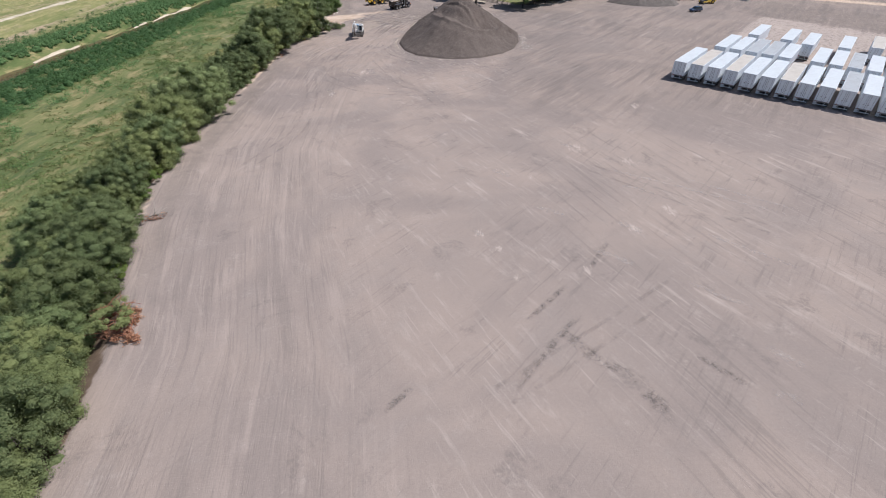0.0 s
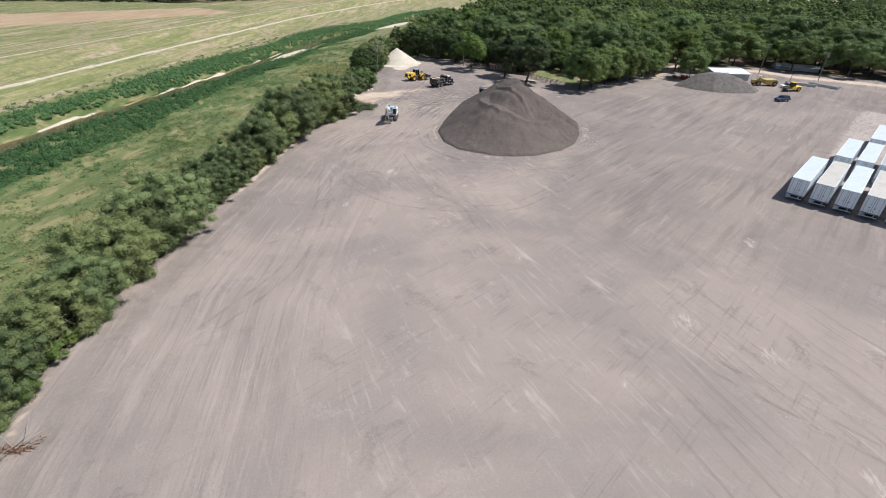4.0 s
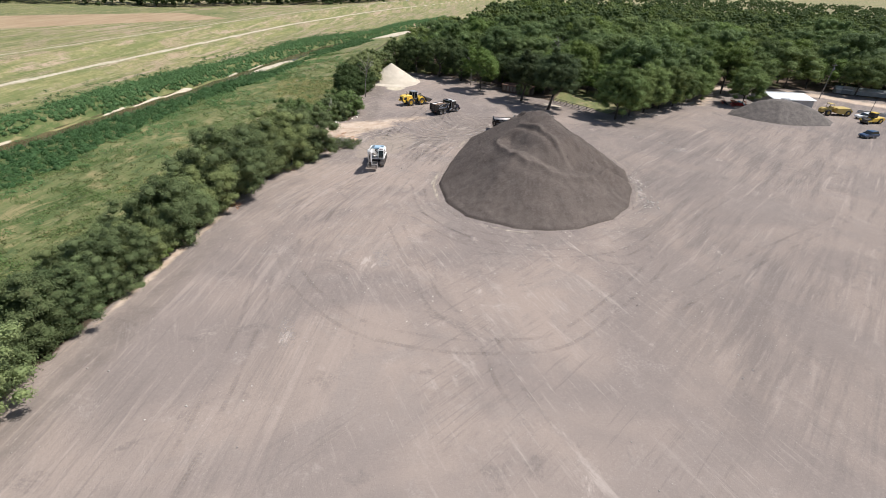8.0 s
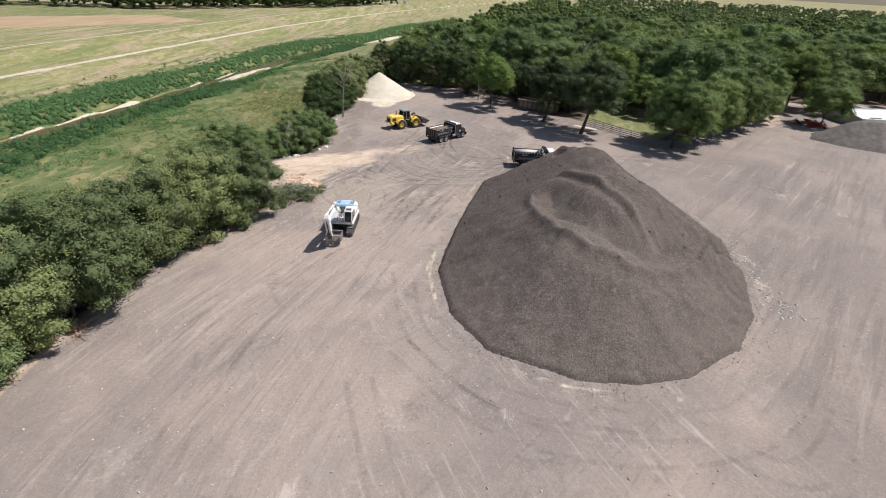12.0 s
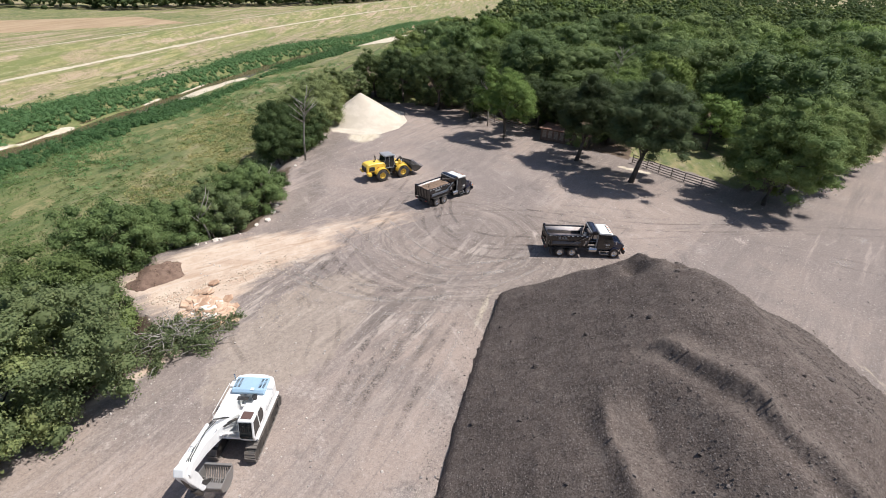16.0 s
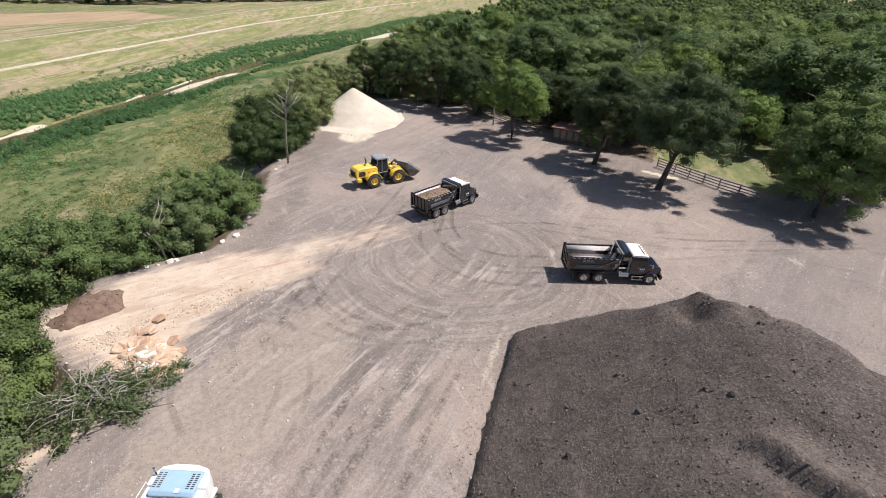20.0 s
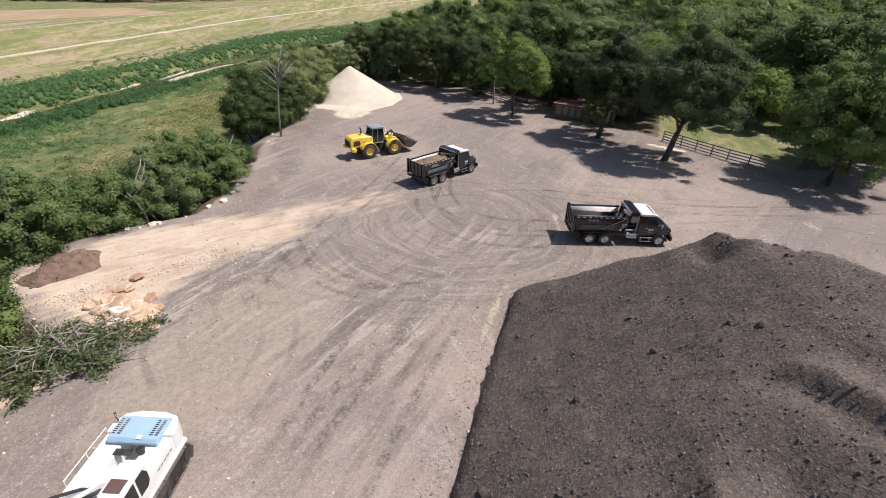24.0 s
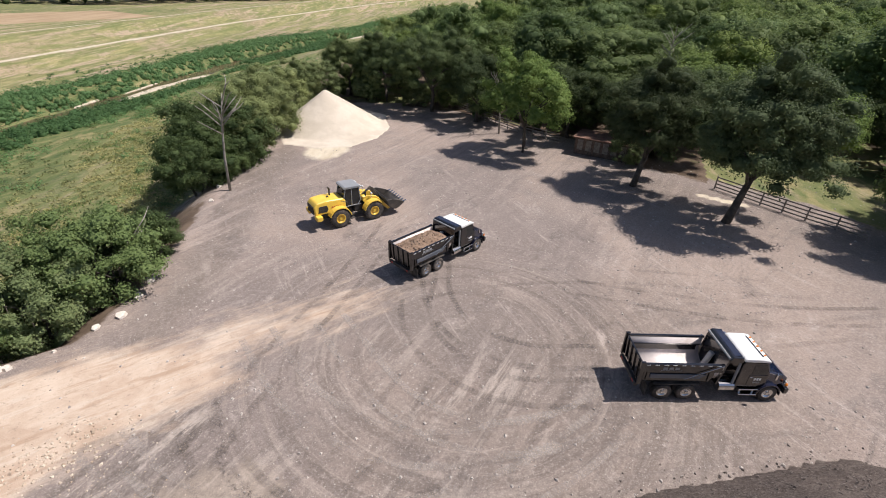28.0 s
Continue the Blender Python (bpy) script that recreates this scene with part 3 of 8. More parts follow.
dark_m = np.maximum.reduce([dark_m * 0.8, yard, left_dark, shore, litter_and_shade])
path_m = np.maximum(np.clip(1.35 - np.abs(GX - t_) / 1.9, 0, 0.56), 0.56 * np.clip(1.3 - np.abs(GX - k_) / 1.8, 0, 1))
bar = np.clip(1.25 - np.hypot((GX - c_ - 3.6) / 5.4, (GY - 272) / 25) ** 2, 0, 1) + np.clip(1.25 - np.hypot((GX - c_ - 7.5) / 13.0, (GY - 415) / 50) ** 2, 0, 1)
bar += np.clip(1.2 - np.hypot((GX - c_ + 3.4) / 1.3, (GY - 226) / 9) ** 2, 0, 1) + np.clip(1.2 - np.hypot((GX - c_ + 4.0) / 0.9, (GY - 215) / 90) ** 2, 0, 1) + np.clip(1.2 - np.hypot((GX - c_ + 4.6) / (1.0 + 0.5 * wob(GX, GY, 0.12, 1.0)), (GY - 110) / 75) ** 2, 0, 1)
bar *= np.where(GY < 250, smooth01(0.42 + 1.6 * wob(0 * GX, GY, 0.16, 2.0)), 1)
pale = np.zeros_like(GX)
for px, py, ps in [(5.7, 46, 1.0), (8.1, 42.9, 0.7), (22.7, 70.8, 1.6), (17.2, 39.3, 0.9), (9.4, 38.2, 0.8), (25, 47.5, 1.2), (31, 52, 1.3), (-8, 96.5, 0.5), (-16.3, 107, 1.5), (-20.6, 92.7, 1.2), (5.2, 81.2, 0.9), (-3, 103.4, 0.8), (22.9, 136, 1.2), (23.6, 141, 1.4), (38.2, 163, 1.8), (43.7, 157, 1.5), (8.9, 118, 0.8), (2.8, 117.8, 0.9), (-3.9, 115, 0.7), (21, 173, 1.3), (-2.6, 170.5, 0.8), (-20.3, 166.5, 0.7), (30, 66, 1.5), (14, 60, 1.0), (38, 90, 1.6), (28, 118, 1.2)]:
    pale += np.exp(-((GX - px) / ps) ** 2 - ((GY - py) / (ps * 1.5)) ** 2)
foot_ring = np.exp(-((box_dist(GX, GY, PILE + PILE[:1]) - 0.9) / 0.7) ** 2) * (~inside(GX, GY, PILE)) * np.clip(0.42 + 0.25 * wob(GX, GY, 0.3, 1.0), 0, 0.54)
plank = np.clip(1.2 - box_dist(GX, GY, [(12.4, 195.5), (16.0, 193.5)]) / 0.9, 0, 0.6)
fork = np.clip(1.3 - box_dist(GX, GY, [(-112, 585), (-119, 625), (-126, 655)]) / 2.2, 0, 0.56)
path_m = np.maximum.reduce([path_m, plank, fork, np.clip(bar, 0, 1), spill * 0.62, foot_ring])
rd = box_dist(GX, GY, [(57, 209), (66, 222), (80, 247), (92, 262)])
rd2 = box_dist(GX, GY, [(78, 240), (92, 239), (108, 235), (116, 227), (135, 222), (200, 196)])
lime_m = np.maximum.reduce([lime_m, np.clip(0.75 - rd / 8, 0, 0.62), np.clip(1.0 - rd2 / 7, 0, 0.85), 0.75 * np.exp(-((GX - 57) / 4) ** 2 - ((GY - 209) / 3) ** 2)])
grass_m = np.where((rd < 5) | (rd2 < 7), 0.1, grass_m)
bank_soil = np.clip(0.5 + (d_ - 0.8) / 1.5, 0, 1) * np.clip(0.5 + (8.5 - d_) / 2, 0, 1) * (0.62 + 0.3 * wob(GX, GY, 0.4, 2.0))
PADDOCK = [(14.5, 199), (16, 196), (21, 191), (27, 188.5), (33, 196), (42, 216), (20, 218)]
pad_in = inside(GX, GY, PADDOCK)
litter = np.clip(0.5 + (wood - 1) / 3, 0, 1) * np.clip(0.72 + 0.4 * wob(GX, GY, 0.23, 3.0), 0, 1) * (GY < 420) * (GX > -46) * (1 - pad_in)
LANE = [(-200, -24), (0, -23), (27, -27), (46, -33), (68, -38), (109, -38.5), (122, -36.5), (135, -32.5), (150, -26.5), (165, -20), (185, -11), (260, 23)]
lane_x = GX - along(LANE, GY)
yard_w = smooth01((4 - GX + 0.4 * (GY - 160).clip(0, 30)) / 9) * smooth01((GY - 138) / 16) * smooth01((30 - GX) / 14) * smooth01((GX + 34) / 6) * smooth01((205 - GY) / 20)
right_w = smooth01((GX - 8) / 16) * smooth01((GY - 72) / 26) * (1 - yard_w)
lane_w = smooth01((30 - lane_x) / 14) * (1 - yard_w) * (1 - right_w)
churn_m = np.clip(0.5 + (1 - np.hypot((GX + 22.5 - 0.25 * (GY - 152)) / 4.5, (GY - 151) / 8.5)) * 1.2, 0, 1)
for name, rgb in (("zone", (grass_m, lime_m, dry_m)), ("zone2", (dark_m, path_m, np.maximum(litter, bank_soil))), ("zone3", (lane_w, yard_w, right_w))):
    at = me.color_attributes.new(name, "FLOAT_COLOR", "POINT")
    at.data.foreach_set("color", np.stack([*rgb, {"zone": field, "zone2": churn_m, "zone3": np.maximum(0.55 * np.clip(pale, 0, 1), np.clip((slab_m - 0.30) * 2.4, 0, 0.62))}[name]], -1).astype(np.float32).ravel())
at = me.attributes.new("flow", "FLOAT_VECTOR", "POINT")
pile_d = box_dist(GX, GY, PILE + PILE[:1])
at.data.foreach_set("vector", np.stack([d_, pile_d, lane_x], -1).astype(np.float32).ravel())
tagged(new("ground", me), "wide pad of packed grey-brown earth above a grassy flood plain and levee", "ground", kind="structure")

w = Nodes("creek_water")
wn = w.noise(w.pos(), 0.8, 3)
WATER_MAT = w.set(w.mix(w.noise(w.pos(), 0.05, 3), (0.10, 0.072, 0.040), (0.145, 0.105, 0.060)), 0.12, 0.0, w.bump(wn, 0.15, 0.05))
ys = np.linspace(-300, 900, 240)
cx = along(CREEK, ys)
wv = np.concatenate([np.stack([cx - 6.0, ys, ys * 0 + WATER], -1), np.stack([cx + 8.0, ys, ys * 0 + WATER], -1)])
wf = np.stack([np.arange(239), np.arange(239) + 240, np.arange(239) + 241, np.arange(239) + 1], -1)
tagged(new("creek", mesh_np("creek", wv, wf, WATER_MAT, True)), "shallow muddy brown creek between reedy banks", "creek", kind="structure")

# ---- trees, brush and reeds ----
rng = np.random.default_rng(7)


def unit(v):
    return v / np.maximum(np.linalg.norm(v, axis=-1, keepdims=True), 1e-9)


def blades(c, n, size, r, slim=0.75):
    """Small three-cornered leaves with middle c, facing n."""
    t = unit(np.cross(n, unit(r.normal(size=c.shape))))
    u = np.cross(n, t)
    s = size[:, None]
    v = np.stack([c + t * s, c - t * s * 0.6 + u * s * slim, c - t * s * 0.6 - u * s * slim], 1).reshape(-1, 3)
    return v, np.arange(len(v)).reshape(-1, 3)


def ball():
    bm = bmesh.new()
    bmesh.ops.create_icosphere(bm, subdivisions=2, radius=1.0)
    v = np.array([q.co[:] for q in bm.verts])
    f = np.array([[q.index for q in p.verts] for p in bm.faces])
    bm.free()
    return v, f


BALL_V, BALL_F = ball()


def cores(r, mid, size):
    """Uneven inner masses of foliage, one to a clump; size has three numbers each."""
    v = BALL_V[None] * r.uniform(0.72, 1.22, (len(mid), len(BALL_V), 1)) * size[:, None, :] + mid[:, None, :]
    return v.reshape(-1, 3), (BALL_F[None] + (np.arange(len(mid)) * len(BALL_V))[:, None, None]).reshape(-1, 3)


def joined(a, b):
    return np.concatenate([a[0], b[0]]), np.concatenate([a[1], b[1] + len(a[0])])


def crown_points(r, rx, rz, clumps, leaves, size, low=-0.5, shell=0.6, full=1.0):
    """Leaves in many clumps over an uneven crown, and the clumps' inner masses; the middle of the crown is the origin."""
    d = unit(r.normal(size=(clumps * 3, 3)))
    d = d[d[:, 2] > low][:clumps]
    lump = 1 + 0.22 * np.sin(d[:, 0] * 3.1 + r.uniform(0, 6)) * np.sin(d[:, 1] * 3.7 + r.uniform(0, 6)) + 0.12 * r.normal(size=len(d))
    rad = r.uniform(shell, 1.0, len(d)) ** 0.6 * lump
    mid = d * rad[:, None] * np.array([rx, rx, rz])
    cr = r.uniform(0.10, 0.27, len(d)) * rx * full
    out = unit(r.normal(size=(len(d), leaves, 3)) + 0.5 * d[:, None, :] + np.array([0, 0, 0.25]))
    dist = np.abs(r.normal(0.92, 0.26, (len(d), leaves, 1)))
    squash = np.array([1, 1, 0.72])
    pts = (mid[:, None, :] + out * dist * cr[:, None, None] * squash).reshape(-1, 3)
    nrm = unit(out.reshape(-1, 3) + 0.42 * r.normal(size=(len(pts), 3)) + np.array([0, 0, 0.35]))
    return pts, nrm, r.uniform(0.65, 1.25, len(pts)) * size, mid, cr[:, None] * squash * 0.60


def tube(bm, pts, radii, sides=7):
    """A tapered limb through points."""
    rings = []
    for i, p in enumerate(pts):
        p = Vector(p)
        a, b = Vector(pts[max(0, i - 1)]), Vector(pts[min(len(pts) - 1, i + 1)])
        q = (b - a).to_track_quat("Z", "Y")
        rings.append([bm.verts.new(p + q @ Vector((math.cos(k * math.tau / sides) * radii[i], math.sin(k * math.tau / sides) * radii[i], 0))) for k in range(sides)])
    for r0, r1 in zip(rings, rings[1:]):
        for k in range(sides):
            bm.faces.new((r0[k], r0[(k + 1) % sides], r1[(k + 1) % sides], r1[k])).smooth = True
    bm.faces.new(rings[0][::-1]), bm.faces.new(rings[-1])


def trunk_mesh(r, h, rx, rz, thick, limbs, lean=0.0, multi=1):
    bm = bmesh.new()
    for m in range(multi):
        off = Vector((r.uniform(-1, 1), r.uniform(-1, 1), 0)) * (0.5 if multi > 1 else 0)
        top = Vector((lean * h + off.x * 2.2, r.uniform(-0.3, 0.3) + off.y * 2.2, h))
        p0 = off + Vector((0, 0, -0.6))
        mids = [p0.lerp(top, s) + Vector((r.uniform(-0.18, 0.18), r.uniform(-0.18, 0.18), 0)) * (h / 6) for s in (0.3, 0.62)]
        tube(bm, [p0, *mids, top], [thick * 1.25, thick * 0.95, thick * 0.78, thick * 0.5])
        for k in range(limbs):
            a = k * math.tau / limbs + r.uniform(-0.5, 0.5)
            start = mids[1].lerp(top, r.uniform(0.1, 0.95))
            end = Vector((top.x + math.cos(a) * rx * 0.72, top.y + math.sin(a) * rx * 0.72, h + rz * r.uniform(0.1, 0.75)))
            mid = start.lerp(end, 0.5) + Vector((0, 0, rz * 0.12))
            tube(bm, [start, mid, end], [thick * 0.45, thick * 0.28, thick * 0.08], 5)
    return bm


def make_tree(name, seed, height, rx, bole, leaf, clumps, leaves, size, thick, bark=None, low=-0.5, limbs=6, multi=1, lean=0.0, label="", category="tree", full=1.0, shell=0.6):
    r = np.random.default_rng(seed)
    rz = (height - bole) / 2
    root = new(name)
    part("trunk", trunk_mesh(r, bole + rz * 0.5, rx, rz, thick, limbs, lean, multi), bark or BARK, root)
    pts, nrm, sz, mid, cs = crown_points(r, rx, rz, clumps, leaves, size, low, shell, full)
    shift = np.array([lean * (bole + rz * 0.5), 0, bole + rz])
    pts, mid = pts + shift, mid + shift
    keep = pts[:, 2] > 0.15
    v, f = joined(blades(pts[keep], nrm[keep], sz[keep], r), cores(r, mid[mid[:, 2] > 0.3], cs[mid[:, 2] > 0.3]))
    crown = new("crown", mesh_np("crown", v, f, leaf, np.arange(len(f)) >= keep.sum()))
    crown.parent = root
    return tagged(root, label, category)


def ground_at(x, y):
    return float(level(np.array([x]), np.array([y]))[0])


placed = set()


def plant(proto, x, y, scale=1.0, turn=0.0, squash=1.0, z=None, group=""):
    m = pose(x, y, ground_at(x, y) if z is None else z, 0, 0, turn)
    if proto.name not in placed:
        placed.add(proto.name)
        ob = proto
        ob.matrix_basis = m
    else:
        ob = copy_thing(proto, m)
    ob.scale = (scale, scale, scale * squash)
    return tagged(ob, group=group)


OAK_L = "dark green oak with a broad rounded crown at the yard's edge"
OAKS = [(11.5, 5.4, 2.3), (10.0, 4.8, 1.8), (12.5, 5.8, 2.6)]
oaks = [make_tree("oak_tree", 11 + i, h, rx, b, LEAF_OAK, 170, 290, 0.100, 0.36, label=OAK_L) for i, (h, rx, b) in enumerate(OAKS)]
elms = [make_tree("elm_tree", 31 + i, h, rx, b, LEAF_ELM, 160, 280, 0.100, 0.26, low=-0.7, label="mid-green elm with a full leafy crown") for i, (h, rx, b) in enumerate([(10.5, 4.8, 1.2), (9.0, 4.2, 0.8)])]
light = make_tree("pecan_tree", 41, 11.5, 4.6, 2.6, LEAF_LIGHT, 120, 220, 0.122, 0.26, label="bright yellow-green tree with loose leaf clusters")
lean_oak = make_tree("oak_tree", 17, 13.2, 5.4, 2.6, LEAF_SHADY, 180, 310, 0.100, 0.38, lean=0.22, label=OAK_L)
wood_oaks = [make_tree("wood_oak", 15 + i, h, rx, b, LEAF_WOOD, 58, 150, 0.165, 0.34, limbs=4, full=1.55, shell=0.8, label="dark green oak in the wood behind the yard") for i, (h, rx, b) in enumerate(OAKS)]
wood_elms = [make_tree("wood_elm", 35 + i, h, rx, b, LEAF_ELM, 58, 150, 0.165, 0.26, limbs=4, full=1.55, shell=0.8, label="mid-green tree in the wood behind the yard") for i, (h, rx, b) in enumerate([(11, 4.8, 2.2), (9.5, 4.2, 1.6)])]
wood_light = make_tree("wood_pecan", 43, 11.0, 4.6, 2.6, LEAF_LIGHT, 58, 150, 0.165, 0.26, limbs=4, full=1.55, shell=0.8, label="yellow-green tree in the wood behind the yard")
shrubs = [make_tree("brush_tree", 51 + i, h, rx, 0.3, LEAF_BRUSH if i != 2 else LEAF_WOOD, 140, 210, 0.080, 0.12, low=-0.75, multi=3, limbs=4, label="dense green brush tree on the pad's sloping edge", category="tree") for i, (h, rx) in enumerate([(6.2, 3.4), (7.4, 3.8), (5.2, 3.2), (6.6, 3.0)])]
bushes = [make_tree("bush", 61 + i, h, rx, 0.0, LEAF_BRUSH if i else LEAF_LIGHT, 44, 170, 0.08, 0.06, low=-0.2, multi=2, limbs=4, label="low green bush on the bank", category="bush") for i, (h, rx) in enumerate([(2.4, 1.9), (3.2, 2.2)])]

# the hedge along the pad's left edge
LIGHT_BRUSH = (0, 1, 3)
y = -22.0
while y < 143:
    e = float(along(EDGE, y))
    big = 66 < y < 92 or 106 < y < 145
    k = LIGHT_BRUSH[int(rng.integers(0, 3))]
    plant(shrubs[k], e - rng.uniform(2.2, 3.9) - (2.6 if 22 < y < 37 else 0), y, rng.uniform(0.85, 1.1) * (1.40 if 116 < y < 140 else 1.22 if big else 0.90), rng.uniform(0, 360), group="brush along the pad's edge")
    if rng.random() < 0.75:
        plant(shrubs[LIGHT_BRUSH[int(rng.integers(0, 3))]], e - rng.uniform(5.5, 8.5), y + rng.uniform(-2, 2), rng.uniform(0.8, 1.05), rng.uniform(0, 360), group="brush along the pad's edge")
    if y < 62:
        plant(shrubs[LIGHT_BRUSH[int(rng.integers(0, 3))]], e - rng.uniform(9.0, 13.0), y + rng.uniform(-2, 2), rng.uniform(0.7, 0.95), rng.uniform(0, 360), group="brush along the pad's edge")
    if rng.random() < 0.45:
        plant(bushes[int(rng.integers(0, 2))], e - rng.uniform(0.7, 1.8), y + rng.uniform(-2.5, 2.5), rng.uniform(0.5, 0.9), rng.uniform(0, 360), group="bushes on the bank")
    y += rng.uniform(3.2, 4.6)
for x, y, k, s in [(-38.5, 146, 2, 1.25), (-41.5, 150, 2, 1.2), (-44, 157.5, 2, 1.2), (-42, 163, 2, 1.2), (-38.5, 167.5, 3, 1.05), (-37.5, 172, 2, 1.25), (-41, 176, 0, 0.9), (-37, 176.5, 2, 0.75), (-46, 161, 3, 0.9), (-45, 152, 2, 1.3), (-43, 170, 2, 0.8)]:
    plant(shrubs[k], x, y, s, rng.uniform(0, 360), group="brush along the pad's edge")
for x, y, k, s in [(-40.5, 190.5, 2, 1.15), (-41.2, 195.5, 2, 1.6), (-42.0, 202, 1, 1.25), (-40.5, 206.5, 1, 1.2), (-43.5, 199, 2, 1.0), (-42.5, 210, 1, 1.1), (-42, 218, 0, 1.0), (-41.5, 224, 1, 0.95), (-38.5, 226.5, 3, 0.95), (-38.6, 199.5, 3, 0.9), (-38.5, 192.5, 2, 0.7)]:
    plant(shrubs[k], x, y, s, rng.uniform(0, 360), group="brush along the pad's edge")

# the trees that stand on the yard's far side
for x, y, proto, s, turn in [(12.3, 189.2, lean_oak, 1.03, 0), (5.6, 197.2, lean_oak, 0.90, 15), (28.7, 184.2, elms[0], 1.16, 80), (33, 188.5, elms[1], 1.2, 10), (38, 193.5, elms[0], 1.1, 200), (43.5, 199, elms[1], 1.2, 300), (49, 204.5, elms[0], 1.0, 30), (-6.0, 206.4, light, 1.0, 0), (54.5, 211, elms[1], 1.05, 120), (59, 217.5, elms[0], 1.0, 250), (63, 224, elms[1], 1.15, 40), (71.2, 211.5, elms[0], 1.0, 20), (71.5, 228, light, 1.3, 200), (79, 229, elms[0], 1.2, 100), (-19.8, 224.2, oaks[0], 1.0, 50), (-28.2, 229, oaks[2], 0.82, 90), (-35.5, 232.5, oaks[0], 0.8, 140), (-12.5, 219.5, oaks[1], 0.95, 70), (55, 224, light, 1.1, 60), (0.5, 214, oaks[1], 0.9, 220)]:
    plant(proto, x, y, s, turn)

WOOD_LEFT = [(205, -41), (230, -38), (260, -35), (300, -33), (340, -29), (380, -20), (450, -6), (520, 6), (640, 36)]
# undergrowth along the wood's edge
for k in range(26):
    x = rng.uniform(-38, 48)
    y = float(along(WOOD_EDGE, x)) + rng.uniform(1.5, 11)
    if 13 < x < 35:
        continue
    plant(shrubs[2] if k % 3 else shrubs[0], x, y, rng.uniform(0.4, 0.75), rng.uniform(0, 360), group="undergrowth of the wood")
# the wood behind, tree by tree near the yard
near_wood, tries = [], 0
while len(near_wood) < 270 and tries < 9000:
    tries += 1
    x, y = rng.uniform(-62, 170), rng.uniform(205, 330)
    if x < along(WOOD_LEFT, y):
        continue
    wy = float(along(WOOD_EDGE, x)) if x > -46 else 224
    if y < wy + (8 if x < 66 else 1.5) or box_dist(np.array([x]), np.array([y]), [(57, 209), (66, 222), (80, 247), (92, 262)])[0] < 5 or (14 < x < 34 and y < wy + 14):
        continue
    if any((x - a) ** 2 + (y - b) ** 2 < 38 for a, b in near_wood):
        continue
    near_wood.append((x, y))
for x, y in near_wood:
    k = rng.random()
    front = y < (float(along(WOOD_EDGE, x)) if x > -46 else 224) + 13 and x < 50
    if front:
        plant((oaks[0], oaks[1], oaks[2], elms[0], light)[int(k * 4.99)], x, y, rng.uniform(0.75, 1.1) * (0.85 if x < -12 else 1), rng.uniform(0, 360), rng.uniform(0.85, 1.1), group="trees of the wood")
        continue
    proto = wood_oaks[int(rng.integers(0, 3))] if k < 0.40 else wood_elms[int(rng.integers(0, 2))] if k < 0.76 else wood_light
    plant(proto, x, y, rng.uniform(0.72, 1.40) * (0.8 if x < -12 else 1), rng.uniform(0, 360), rng.uniform(0.8, 1.1), group="trees of the wood")


def woods(name, spots, seed, leaf, label, h=(8, 13), clumps=26, leaves=14, size=0.50):
    """Far trees, joined."""
    r = np.random.default_rng(seed)
    base = [crown_points(np.random.default_rng(seed + i), 5.0, 4.6, clumps, leaves, size, -0.35, full=1.35) for i in range(6)]
    P_, N_, S_, M_, C_ = [], [], [], [], []
    for x, y in spots:
        pts, nrm, sz, mid, cs = base[int(r.integers(0, 6))]
        s = r.uniform(0.75, 1.25)
        a = r.uniform(0, 6.28)
        rot = np.array([[math.cos(a), -math.sin(a), 0], [math.sin(a), math.cos(a), 0], [0, 0, 1]])
        at = np.array([x, y, ground_at(x, y) + r.uniform(*h) - 4.6 * s])
        P_.append((pts @ rot.T) * s + at), M_.append((mid @ rot.T) * s + at)
        N_.append(nrm @ rot.T), S_.append(sz * s), C_.append(cs * s * 1.25)
    leaf_vf = blades(np.concatenate(P_), np.concatenate(N_), np.concatenate(S_), r)
    v, f = joined(leaf_vf, cores(r, np.concatenate(M_), np.concatenate(C_)))
    return tagged(new(name, mesh_np(name, v, f, leaf, np.arange(len(f)) >= len(leaf_vf[1]))), label, "wood", kind="stuff")


def scatter_wood(n, x0, x1, y0, y1, test, gap, seed):
    r = np.random.default_rng(seed)
    cells, out = {}, []
    for _ in range(n * 12):
        x, y = r.uniform(x0, x1), r.uniform(y0, y1)
        key = (int(x // gap), int(y // gap))
        if key in cells or not test(x, y):
            continue
        cells[key] = True
        out.append((x, y))
        if len(out) >= n:
            break
    return out


def wood_test(x, y):
    if y < 330 and -62 < x < 170:
        return False
    return x > along(WOOD_LEFT, y) and y > (along(WOOD_EDGE, x) + 4 if x > -46 else 300) and x < 420 + 0.1 * y


spots = scatter_wood(1150, -70, 520, 225, 640, wood_test, 8.5, 3)
mixw = np.random.default_rng(5).random(len(spots))
woods("far_woods", [s for s, m in zip(spots, mixw) if m < 0.5], 81, LEAF_WOOD, "far dark green woodland canopy")
woods("far_woods", [s for s, m in zip(spots, mixw) if 0.5 <= m < 0.88], 82, LEAF_ELM, "far mid-green woodland canopy")
woods("far_woods", [s for s, m in zip(spots, mixw) if m >= 0.88], 83, LEAF_LIGHT, "far yellow-green woodland canopy")
spots = scatter_wood(650, -40, 900, 640, 1150, lambda x, y: x > along(CREEK, y) + 25, 15, 6)
woods("far_woods", spots, 84, LEAF_WOOD, "distant hazy woodland", clumps=12, leaves=8, size=0.9)
rl = np.random.default_rng(9)
TL = [(-470, 352), (-325, 432), (-251, 463), (-168, 590), (-120, 720)]
line = []
